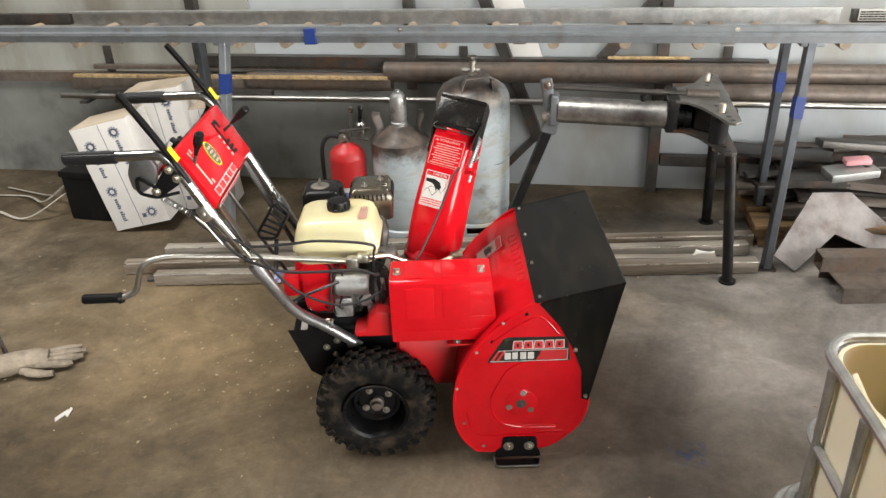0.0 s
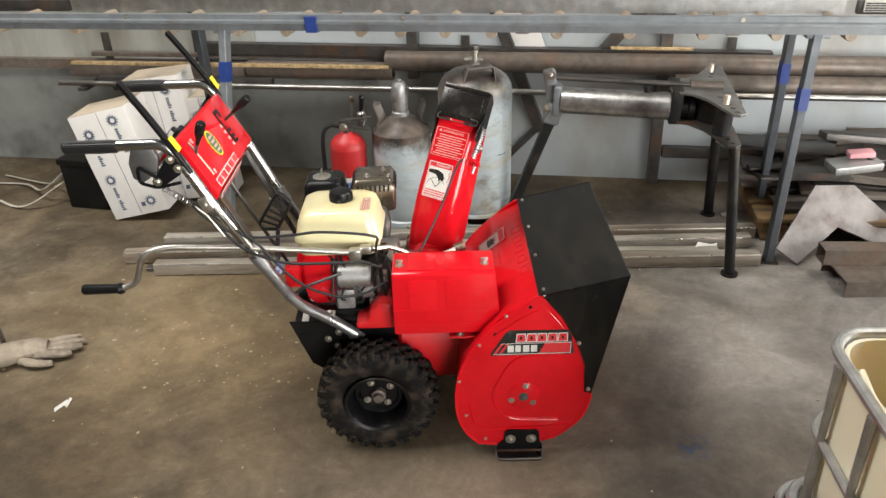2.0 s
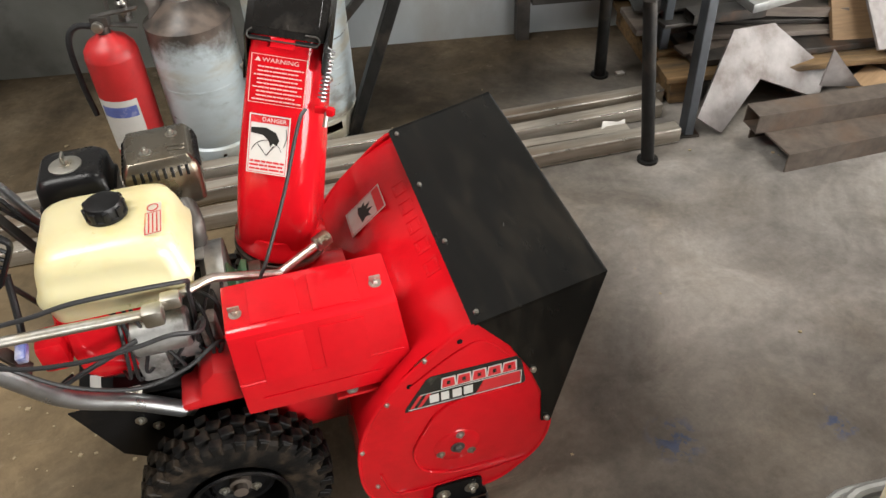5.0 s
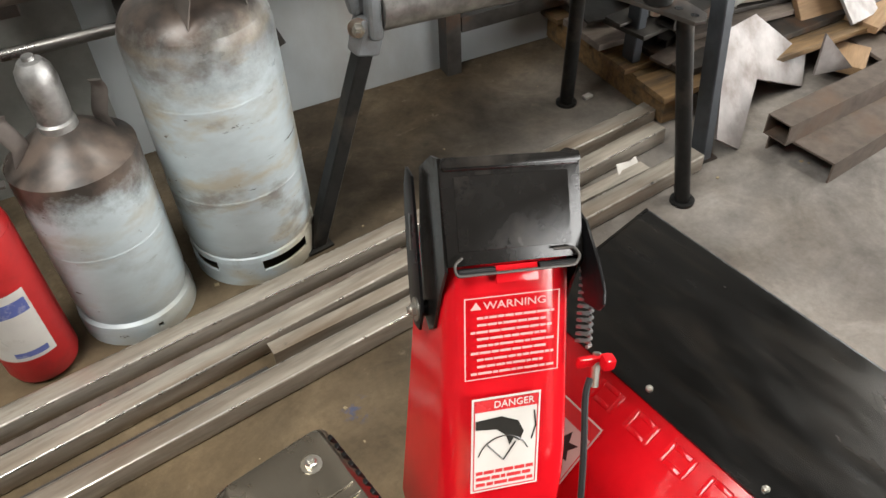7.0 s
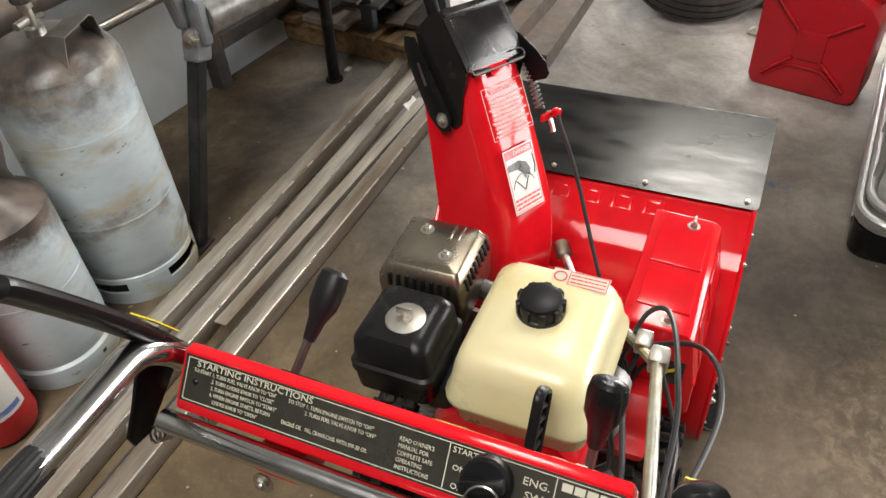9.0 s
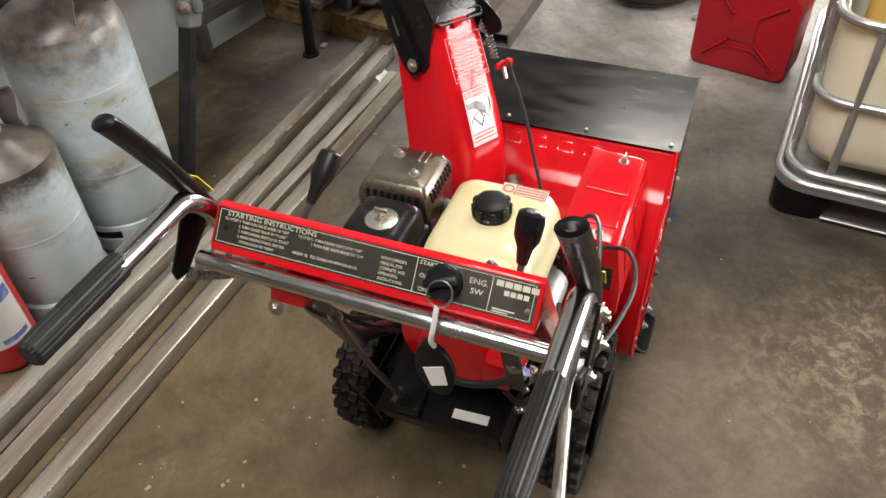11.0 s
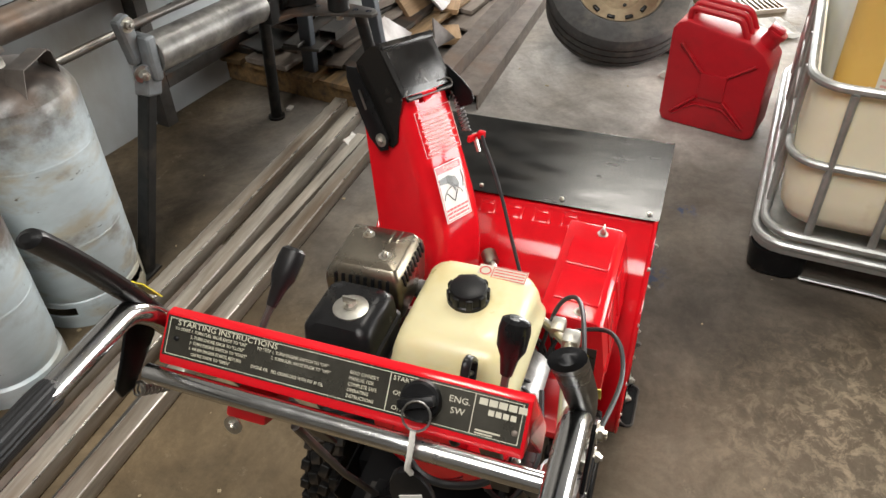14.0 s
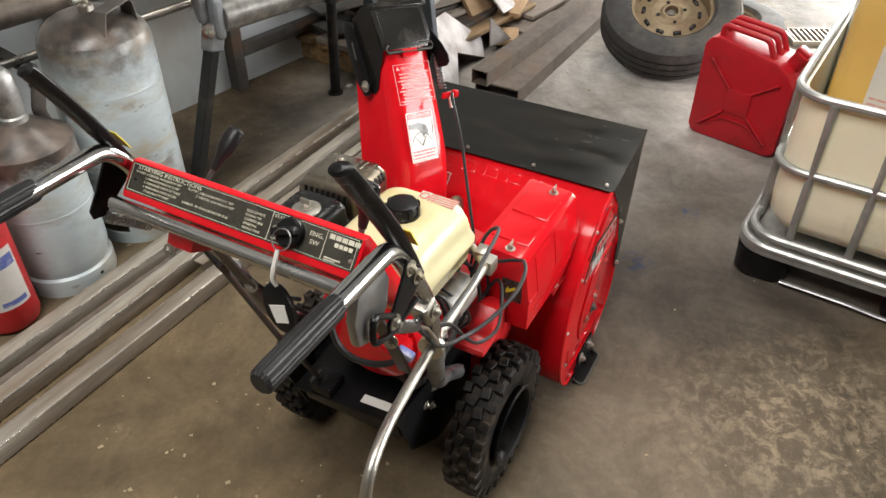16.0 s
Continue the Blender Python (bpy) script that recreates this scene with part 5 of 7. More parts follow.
def lug_places(R, w, lugs):
    """The kind and place of every tread block round a tyre."""
    for k in range(lugs):
        for row, (z, off, tw) in enumerate(((-0.39, 0.0, 7), (-0.13, 0.5, -12), (0.13, 0.0, 12), (0.39, 0.5, -7))):
            yield int(row in (1, 2)), rot(360.0 / lugs * (k + off), "Z") @ Matrix.Translation((R * (0.965 if 0 < row < 3 else 0.945), 0, w * z)) @ rot(tw, "X")
        for s in (-1, 1):
            yield 2, rot(360.0 / lugs * (k + (0.5 if s > 0 else 0)), "Z") @ Matrix.Translation((R * 0.91, 0, s * w * 0.485))


TR, TW, TN = 0.166, 0.074, 25
lug_me = [finish("tread_lug", box(B(), (0, 0, 0), size, TR * 0.010, None, 1), RUBBER, 0.5) for size in
          ((TR * 0.105, 2 * math.pi * TR / TN * 0.50, TW * 0.23), (TR * 0.095, 2 * math.pi * TR / TN * 0.58, TW * 0.25), (TR * 0.13, TR * 0.10, TW * 0.09))]
tyre_me = finish("tyre", tyre_mesh(TR, TW, 0.082), RUBBER, 0.5)
rim_bm = lathe(B(), [(0, -0.006), (0.050, -0.006), (0.056, 0.002), (0.064, 0.002), (0.068, -0.014), (0.074, -0.020), (0.078, 0.030), (0.088, 0.044), (0.092, 0.046), (0.090, 0.050), (0.082, 0.046), (0.076, 0.036), (0.071, -0.016), (0, -0.014)], 48)
rim_me = finish("wheel", rim_bm, BLACK_PAINT, 0.5)
for sgn in (-1, 1):
    wm = pose(0.026, sgn * 0.216, 0.166) @ plane_frame((0, 0, 0), (1, 0, 0), (0, 0, -sgn) if sgn > 0 else (0, 0, 1))
    wh = new("wheel", rim_me)
    wh.parent = blower
    wh.matrix_local = wm
    wh["label"] = "black steel wheel rim"
    ty = new("tyre", tyre_me)
    ty.parent = wh
    ty["label"] = "knobbly black rubber tyre"
    for kind, place in lug_places(TR, TW, TN):
        lug = new("tread_lug", lug_me[int(kind)])
        lug.parent = wh
        lug.matrix_local = place
    part("hub", lathe(B(), [(0.020, -0.004), (0.020, 0.010), (0.016, 0.012), (0.013, 0.012), (0.013, 0.024), (0, 0.025)], 20), STEEL_RUST, wh, "rusty axle end")
    for a in (35, 120, 215, 305):
        part("bolt", hexbolt(B(), (0.040 * math.cos(radians(a)), 0.040 * math.sin(radians(a)), -0.005), (0, 0, 1), 0.006, 0.006), ZINC, wh)
    vs = pipe(B(), [(-0.052, 0.0, 0.0), (-0.050, 0.004, 0.014), (-0.042, 0.006, 0.022)], 0.003, 8)
    part("valve", vs, BLACK_PLASTIC, wh)
part("axle", pipe(B(), [(0.026, -0.205, 0.166), (0.026, 0.205, 0.166)], 0.013, 14), STEEL_DARK, blower)

# frame and gearcase under the engine
fr_ = part("frame", box(B(), (0.02, 0, 0.31), (0.30, 0.25, 0.05), 0.008), BLACK_PAINT, blower, "black steel engine frame")
for sgn in (-1, 1):
    part("side_plate", prism(B(), [(-0.215, 0.355), (-0.165, 0.215), (-0.06, 0.14), (0.10, 0.14), (0.10, 0.345), (-0.02, 0.350)], sgn * 0.125, sgn * 0.128), BLACK_PAINT, fr_)
part("rear_plate", prism(B(), [(-0.050, -0.125), (0.100, -0.125), (0.100, 0.105), (-0.064, 0.105)], 0, 0.004, "z", plane_frame((-0.155, 0, 0.330), (1, 0, 0.06), (0, 1, 0))), BLACK_PAINT, fr_)
part("rear_apron", box(B(), (-0.196, -0.01, 0.300), (0.004, 0.22, 0.055), 0.001, rot(-14, "Y")), BLACK_PAINT, fr_)
part("serial_label", box(B(), (0, 0, 0), (0.019, 0.064, 0.0008)), LABEL_WHITE, fr_, "blank white label strip").matrix_local = pose(-0.180, -0.062, 0.3335, 0, -3.4, 4)
for x, z in ((-0.081, 0.318), (-0.045, 0.300), (-0.112, 0.296), (-0.088, 0.272)):
    part("bolt", hexbolt(B(), (x, -0.129, z), (0, -1, 0), 0.006, 0.006), ZINC, fr_)
part("plate_socket", box(B(), (-0.19, 0.045, 0.345), (0.05, 0.045, 0.022), 0.004), BLACK_PAINT, fr_)
part("transmission_case", box(lathe(B(), [(0, -0.07), (0.085, -0.07), (0.09, -0.05), (0.09, 0.05), (0.085, 0.07), (0, 0.07)], 28, pose(0.02, 0, 0.21) @ plane_frame((0, 0, 0), (1, 0, 0), (0, 0, 1))), (-0.06, 0, 0.24), (0.16, 0.12, 0.10), 0.02), ENGINE_DARK, fr_)
part("shift_rod", pipe(B(), [(-0.395, 0.03, 0.79), (-0.29, 0.05, 0.55), (-0.19, 0.06, 0.345)], 0.005, 8), STEEL_DARK, fr_)
part("rod_socket", box(B(), (-0.185, 0.06, 0.340), (0.035, 0.04, 0.012), 0.003), STEEL_DARK, fr_)

# engine
eng = part("engine", box(box(box(B(), (-0.03, -0.03, 0.43), (0.20, 0.17, 0.16), 0.02), (-0.02, 0.055, 0.49), (0.15, 0.10, 0.10), 0.015), (0.03, -0.02, 0.35), (0.22, 0.20, 0.04), 0.006), ENGINE_DARK, blower, "dark grimy single-cylinder engine block")
for k in range(7):
    part("cooling_fin", box(B(), (-0.02, 0.05, 0.45 + 0.014 * k), (0.16, 0.13, 0.004), 0.001), ALUMINIUM, eng)
part("crankcase_cover", box(lathe(B(), [(0, 0.05), (0.075, 0.05), (0.085, 0.06), (0.085, 0.09), (0, 0.09)], 28, pose(0, 0, 0.45) @ plane_frame((0, 0, 0), (0, 1, 0), (0, 0, 1))), (0.05, -0.08, 0.44), (0.03, 0.12, 0.13), 0.01), ALUMINIUM, eng)
sm = pose(0, -0.035, 0.486) @ plane_frame((-0.135, 0, 0), (0, -1, 0), (0, 0, 1))
part("fan_housing", lathe(B(), [(0.112, -0.065), (0.112, 0.0), (0.104, 0.018), (0.070, 0.028), (0.066, 0.040), (0.058, 0.046), (0, 0.048)], 44, sm), RED, eng, "red recoil starter housing")
part("starter_cup", box(B(), (-0.185, -0.115, 0.50), (0.045, 0.05, 0.06), 0.012), RED, eng)
part("fan_housing_tail", box(B(), (-0.10, -0.10, 0.50), (0.13, 0.05, 0.08), 0.015), RED, eng)
part("electric_box", lathe(B(), [(0, -0.045), (0.030, -0.045), (0.034, -0.04), (0.034, 0.04), (0.030, 0.045), (0, 0.045)], 24, pose(-0.02, -0.135, 0.505) @ plane_frame((0, 0, 0), (0, 1, 0), (0, 0, 1))), ALUMINIUM, eng, "bright aluminium starter barrel")
part("carburettor", box(box(box(B(), (0.0, -0.11, 0.455), (0.06, 0.05, 0.05), 0.006), (-0.05, -0.12, 0.43), (0.05, 0.04, 0.06), 0.006), (0.03, -0.135, 0.42), (0.03, 0.03, 0.03), 0.004), ALUMINIUM, eng)
part("oil_pan", box(B(), (-0.03, -0.09, 0.385), (0.20, 0.10, 0.03), 0.008), BLACK_PAINT, eng)
part("bolt", hexbolt(B(), (-0.095, -0.145, 0.392), (0, -0.5, 1), 0.008, 0.007), ZINC, eng)
part("bolt", hexbolt(B(), (0.055, -0.125, 0.41), (0, -1, 0.3), 0.007, 0.006), ZINC, eng)
part("drive_pulley", lathe(B(), [(0, -0.02), (0.05, -0.02), (0.052, -0.012), (0.036, -0.002), (0.036, 0.002), (0.052, 0.012), (0.05, 0.02), (0, 0.02)], 28, pose(0.105, -0.03, 0.46) @ plane_frame((0, 0, 0), (0, 1, 0), (0, 0, 1))), WIRE_GREEN, eng, "green painted pulley")
part("drive_pulley", lathe(B(), [(0, -0.01), (0.045, -0.01), (0.045, 0.01), (0, 0.01)], 24, pose(0.138, -0.03, 0.46) @ plane_frame((0, 0, 0), (0, 1, 0), (0, 0, 1))), STEEL_DARK, eng)
rngc = random.Random(5)
for k in range(9):
    x0 = -0.10 + 0.025 * k
    part("wire", pipe(B(), spline([(x0, -0.13, 0.40 + rngc.uniform(0, 0.05)), (x0 + rngc.uniform(-0.02, 0.03), -0.155 - rngc.uniform(0, 0.012), 0.45), (x0 + rngc.uniform(-0.03, 0.03), -0.145, 0.50 + rngc.uniform(0, 0.05)), (x0 + rngc.uniform(-0.04, 0.02), -0.10, 0.56)]), 0.0032, 6), CABLE, eng)

# fuel tank
tk = B()
def rounded(cx, cy, hx, hy, r, z, n=5):
    out = []
    for sx, sy, a0 in ((1, 1, 0), (-1, 1, 90), (-1, -1, 180), (1, -1, 270)):
        for i in range(n + 1):
            a = radians(a0 + 90 * i / n)
            out.append((cx + sx * (hx - r) + r * math.cos(a), cy + sy * (hy - r) + r * math.sin(a), z))
    return out


def loft(bm, rings):
    R = [[bm.verts.new(p) for p in ring] for ring in rings]
    n = len(R[0])
    for A, Bq in zip(R, R[1:]):
        for i in range(n):
            bm.faces.new((A[i], A[(i + 1) % n], Bq[(i + 1) % n], Bq[i]))
    bm.faces.new(R[0][::-1])
    bm.faces.new(R[-1])
    bmesh.ops.recalc_face_normals(bm, faces=bm.faces)
    return bm


TX, TY = -0.055, -0.055
loft(tk, [rounded(TX, TY, hx * 1.11, hy * 1.13, r, z) for hx, hy, r, z in ((0.085, 0.066, 0.02, 0.563), (0.094, 0.076, 0.025, 0.570), (0.098, 0.080, 0.028, 0.600), (0.103, 0.086, 0.03, 0.607), (0.103, 0.086, 0.03, 0.614), (0.099, 0.082, 0.03, 0.622),
                                                       (0.093, 0.077, 0.03, 0.655), (0.086, 0.071, 0.03, 0.676), (0.074, 0.060, 0.03, 0.686), (0.05, 0.04, 0.02, 0.689))])
tank = part("fuel_tank", tk, TANK, blower, "cream plastic fuel tank", 1.0)
cp = lathe(B(), [(0.031, 0.0), (0.031, 0.006), (0.0285, 0.008), (0.0285, 0.020), (0.026, 0.025), (0.020, 0.027), (0, 0.0275)], 36, pose(-0.048, -0.052, 0.688))
part("fuel_cap", cp, BLACK_PLASTIC, tank, "black ribbed fuel cap")
for k in range(9):
    a = radians(40 * k)
    part("cap_rib", box(B(), (-0.048 + 0.0285 * math.cos(a), -0.052 + 0.0285 * math.sin(a), 0.702), (0.006, 0.010, 0.016), 0.002, rot(40 * k, "Z")), BLACK_PLASTIC, tank)
tl = plane_frame((0.010, -0.122, 0.6875), (0, 1, 0), (-1, 0, 0.0)) @ pose(0, 0, 0, -4, 0, 0)
part("caution_label", rects(B(), tl, [(0.0, -0.022, 0.075, 0.004)], 0.0002), PLATE_PRINT, tank, "cream and red caution label")
part("caution_label", rects(B(), tl, frame_bars(0.001, -0.021, 0.053, 0.003, 0.0012) + word_bars(random.Random(2), 0.004, 0.05, -0.004, 0.002) + word_bars(random.Random(4), 0.004, 0.05, -0.010, 0.002) + word_bars(random.Random(6), 0.004, 0.05, -0.016, 0.002), 0.0008), LABEL_RED, tank)
part("caution_roundel", lathe(B(), [(0.007, 0.0009), (0.009, 0.0009), (0.009, 0.0012), (0.007, 0.0012)], 20, tl @ Matrix.Translation((0.064, -0.009, 0))), LABEL_RED, tank)

# muffler with louvred guard
MU = pose(0.024, 0.126, 0, 0, 0, 2)
muf = part("muffler", loft(B(), [rounded(0, 0, hx, hy, r, z) for hx, hy, r, z in ((0.054, 0.056, 0.008, 0.592), (0.060, 0.062, 0.009, 0.598), (0.062, 0.064, 0.009, 0.656), (0.060, 0.062, 0.009, 0.668), (0.050, 0.052, 0.007, 0.6855), (0.048, 0.050, 0.006, 0.6865), (0.02, 0.02, 0.006, 0.687))]), MUFFLER, blower, "heat-stained chromed muffler guard", 0.8)
muf.matrix_local = MU
for k in range(8):
    q = -0.0425 + 0.0122 * k
    part("louvre", box(B(), (-0.0595, q, 0.664), (0.007, 0.0055, 0.018), 0.001, rot(14, "Y")), BLACK_PAINT, muf)
    part("louvre", box(B(), (q, -0.0615, 0.664), (0.0055, 0.007, 0.018), 0.001, rot(-14, "X")), BLACK_PAINT, muf)
    part("louvre", box(B(), (0.0595, q, 0.664), (0.007, 0.0055, 0.018), 0.001, rot(-14, "Y")), BLACK_PAINT, muf)
for x, y in ((-0.018, -0.024), (0.026, 0.020)):
    part("bolt", hexbolt(B(), (x, y, 0.6865), (0, 0, 1), 0.006, 0.007), ZINC, muf)
for y in (-0.03, -0.018):
    part("pressed_ridge", box(B(), (0.030, y, 0.687), (0.032, 0.004, 0.003), 0.0013), MUFFLER, muf)
part("heat_pipe", pipe(B(), spline([(0.02, -0.05, 0.60), (0.03, -0.09, 0.57), (0.02, -0.10, 0.52)]), 0.016, 12), STEEL_DARK, muf)

# air cleaner
air = part("air_cleaner", loft(B(), [rounded(-0.113, 0.108, hx, hy, r, z) for hx, hy, r, z in ((0.050, 0.048, 0.012, 0.585), (0.056, 0.054, 0.014, 0.592), (0.058, 0.056, 0.014, 0.625), (0.060, 0.058, 0.014, 0.628), (0.060, 0.058, 0.014, 0.640), (0.056, 0.054, 0.014, 0.643), (0.054, 0.052, 0.016, 0.676), (0.046, 0.044, 0.016, 0.688), (0.03, 0.03, 0.01, 0.690))]), BLACK_PLASTIC, blower, "black plastic air cleaner box", 0.8)
part("washer_plate", lathe(B(), [(0, 0.690), (0.026, 0.690), (0.026, 0.692), (0.018, 0.694), (0, 0.694)], 28, pose(-0.119, 0.102, 0)), ZINC, air, "zinc retaining washer")
wn_ = hexbolt(B(), (-0.119, 0.102, 0.694), (0, 0, 1), 0.006, 0.007)
box(wn_, (-0.119, 0.102, 0.706), (0.004, 0.022, 0.012), 0.0015)
part("wing_nut", wn_, ZINC, air)
part("intake_neck", box(B(), (-0.113, 0.06, 0.575), (0.06, 0.08, 0.05), 0.01), BLACK_PLASTIC, air)

# chute
CH = pose(0.195, 0.095, 0.48, 0, 0, -20.6) @ rot(9.5, "Y") @ pose(0, 0, -0.48)
def chute_ring(back, front, half, z, n=7):
    """A U-shaped ring: flat back at y=back, sides running to y=front, rounded back corners."""
    r = min(0.032, half * 0.5)
    pts = [(-half, front), (-half, back + r)]
    for i in range(1, n):
        a = radians(180 + 90 * i / n)
        pts.append((-half + r + r * math.cos(a), back + r + r * math.sin(a)))
    pts += [(-half + r, back), (half - r, back)]
    for i in range(1, n):
        a = radians(270 + 90 * i / n)
        pts.append((half - r + r * math.cos(a), back + r + r * math.sin(a)))
    pts += [(half, back + r), (half, front)]
    return [(x, y, z - 0.0) for x, y in pts]


def u_sheet(rings, t=0.003):
    bm = B()
    V = []
    for ring in rings:
        c = Vector((0, sum(p[1] for p in ring) / len(ring), ring[0][2]))
        out = [bm.verts.new(p) for p in ring]
        inn = [bm.verts.new((p[0] * (1 - t / 0.065), p[1] + (t if i not in (0, len(ring) - 1) else 0), p[2])) for i, p in enumerate(ring)]
        V.append((out, inn))
    n = len(rings[0])
    for (a, b), (c, d) in zip(V, V[1:]):
        for i in range(n - 1):
            bm.faces.new((a[i], a[i + 1], c[i + 1], c[i]))
            bm.faces.new((b[i + 1], b[i], d[i], d[i + 1]))
        bm.faces.new((a[0], c[0], d[0], b[0]))
        bm.faces.new((c[-1], a[-1], b[-1], d[-1]))
    for k in (0, -1):
        a, b = V[k]
        for i in range(n - 1):
            bm.faces.new((a[i + 1], a[i], b[i], b[i + 1]) if k == 0 else (a[i], a[i + 1], b[i + 1], b[i]))
    bmesh.ops.recalc_face_normals(bm, faces=bm.faces)
    return bm


def back_at(z):
    pts = [(0.48, -0.066), (0.54, -0.066), (0.60, -0.058), (0.65, -0.044), (0.72, -0.013), (0.80, 0.028), (0.86, 0.060)]
    for (z0, y0), (z1, y1) in zip(pts, pts[1:]):
        if z <= z1:
            return y0 + (y1 - y0) * (z - z0) / (z1 - z0)
    return pts[-1][1]


prof = spline([(z, back_at(z), 0) for z in (0.485, 0.54, 0.60, 0.65, 0.70, 0.75, 0.80, 0.848)], 2)
chute = part("chute", u_sheet([chute_ring(p.y, 0.055 + (p.x - 0.485) * 0.27, 0.0700 - (p.x - 0.485) * 0.026, p.x) for p in prof]), RED, blower, "glossy red discharge chute", 0.9)
chute.matrix_local = CH
part("chute_collar", lathe(B(), [(0.066, 0.462), (0.082, 0.462), (0.085, 0.468), (0.083, 0.478), (0.075, 0.486), (0.072, 0.500), (0.066, 0.500)], 44), RED, chute)
part("ring_gear", lathe(B(), [(0.070, 0.448), (0.086, 0.448), (0.086, 0.456), (0.070, 0.456)], 44), STEEL_RUST, chute)
part("chute_neck", lathe(B(), [(0.076, 0.34), (0.076, 0.470), (0.068, 0.470)], 40), RED_DULL, chute)

def on_back(z, x=0.0, lift=0.0012):
    dz = 0.01
    t = Vector((0, back_at(z + dz) - back_at(z - dz), 2 * dz)).normalized()
    return plane_frame((x, back_at(z), z) , (1, 0, 0), t) @ Matrix.Translation((0, 0, lift))


lm = on_back(0.747, -0.004, 0.003) @ Matrix.Diagonal((1, 0.80, 1, 1))
rngw = random.Random(8)
part("warning_label", rects(B(), lm, frame_bars(-0.046, 0.0, 0.046, 0.098, 0.0012) + [r for k in range(9) for r in word_bars(rngw, -0.040 + (0.006 if k % 3 else 0), 0.041 - 0.008 * (k % 2), 0.006 + 0.0083 * k, 0.0028)], 0.0), LABEL_PALE, chute, "faded white warning print")
text_part("warning_heading", "WARNING", 0.0125, lm @ Matrix.Translation((-0.028, 0.0835, 0.0)), LABEL_PALE, chute, 0.0003)
part("warning_triangle", prism(B(), [(-0.040, 0.084), (-0.030, 0.084), (-0.035, 0.093)], -0.0003, 0.0003, "z", lm), LABEL_PALE, chute)
dm = on_back(0.697, -0.010, 0.0055)
part("danger_label", rects(B(), dm, [(-0.034, -0.062, 0.034, 0.038)], -0.0006, 0.0006), LABEL_WHITE, chute, "white danger label with a black pictogram")
part("danger_frame", rects(B(), dm, frame_bars(-0.032, -0.060, 0.032, 0.036, 0.001) + [(-0.032, 0.024, 0.032, 0.036)] + [r for k in range(3) for r in word_bars(rngw, -0.029, 0.029, -0.056 + 0.0065 * k, 0.0035)], 0.0), LABEL_RED, chute)
text_part("danger_heading", "DANGER", 0.010, dm @ Matrix.Translation((-0.013, 0.0268, 0.0003)), LABEL_WHITE, chute, 0.0003)
part("pictogram", prism(B(), [(-0.030, 0.015), (-0.005, 0.017), (0.012, 0.010), (0.018, -0.002), (0.014, -0.012), (0.008, -0.008), (0.004, -0.015), (0.000, -0.004), (-0.010, 0.004), (-0.030, 0.006)], 0.0, 0.0004, "z", dm), LABEL_BLACK, chute)
arc = B()
pipe(arc, [dm @ Vector((0.026 * math.cos(radians(a)) - 0.002, 0.026 * math.sin(radians(a)) - 0.030, 0.0002)) for a in range(20, 165, 8)], 0.0006, 4)
pipe(arc, [dm @ Vector((-0.002, -0.030, 0.0002)), dm @ Vector((0.010, -0.012, 0.0002))], 0.0008, 4)
pipe(arc, [dm @ Vector((-0.002, -0.030, 0.0002)), dm @ Vector((-0.018, -0.012, 0.0002))], 0.0008, 4)
pipe(arc, [dm @ Vector((0.028, 0.018, 0.0002)), dm @ Vector((0.030, 0.002, 0.0002)), dm @ Vector((0.026, -0.012, 0.0002))], 0.0007, 4)
part("pictogram_lines", arc, LABEL_BLACK, chute)

# deflector hinged on top of the chute
dfm = plane_frame((0, 0.050, 0.843), (1, 0, 0), (0, 0.62, 0.78))
df = B()
dl = [(-0.064, 0.0), (0.064, 0.0), (0.066, 0.085), (0.064, 0.094), (-0.064, 0.094), (-0.066, 0.085)]
prism(df, dl, 0.0, 0.003, "z", dfm, 0.001)
for s in (-1, 1):
    prism(df, [(0.030, -0.074), (0.090, -0.060), (0.098, -0.02), (0.094, 0.0), (-0.004, 0.0), (-0.026, -0.024), (-0.060, -0.050), (-0.064, -0.066), (-0.050, -0.080), (-0.020, -0.080)], s * 0.0635, s * 0.0665, "x", dfm)
prism(df, dl[2:4] + [(-0.064, 0.094), (-0.066, 0.085)], 0.003, 0.007, "z", dfm, 0.001)
part("deflector", df, DEFLECTOR, chute, "black plastic chute deflector with wire hinge")
for x0, x1 in ((-0.056, -0.022), (0.020, 0.056)):
    part("hinge_tube", pipe(B(), [dfm @ Vector((x0, -0.006, 0.003)), dfm @ Vector((x1, -0.006, 0.003))], 0.0040, 10), BLACK_PAINT, chute)
part("hinge_wire", pipe(B(), fillet([dfm @ Vector(p) for p in ((-0.052, 0.008, 0.007), (-0.060, 0.002, 0.007), (-0.058, -0.008, 0.007), (0.054, -0.008, 0.007), (0.060, 0.0, 0.007), (0.054, 0.008, 0.007), (0.034, 0.008, 0.007))], 0.005), 0.0014, 6), STEEL_DARK, chute)
part("lid_fold", box(B(), (0, 0, 0), (0.128, 0.012, 0.007), 0.0030, None, 3), DEFLECTOR, chute).matrix_local = dfm @ Matrix.Translation((0, 0.088, 0.002))
part("lid_press", box(B(), (0, 0, 0), (0.108, 0.066, 0.003), 0.0014, None, 3), DEFLECTOR, chute).matrix_local = dfm @ Matrix.Translation((0, 0.045, 0.0022))
part("hinge_tab", box(B(), (0, 0, 0), (0.040, 0.016, 0.003), 0.001), RED, chute).matrix_local = dfm @ Matrix.Translation((-0.001, -0.010, 0.0022))
part("bolt", hexbolt(B(), dfm @ Vector((-0.0755, -0.044, -0.074)), (-1, 0, 0), 0.007, 0.006), ZINC, chute)
part("bolt", hexbolt(B(), dfm @ Vector((0.067, -0.044, -0.074)), (1, 0, 0), 0.007, 0.006), ZINC, chute)
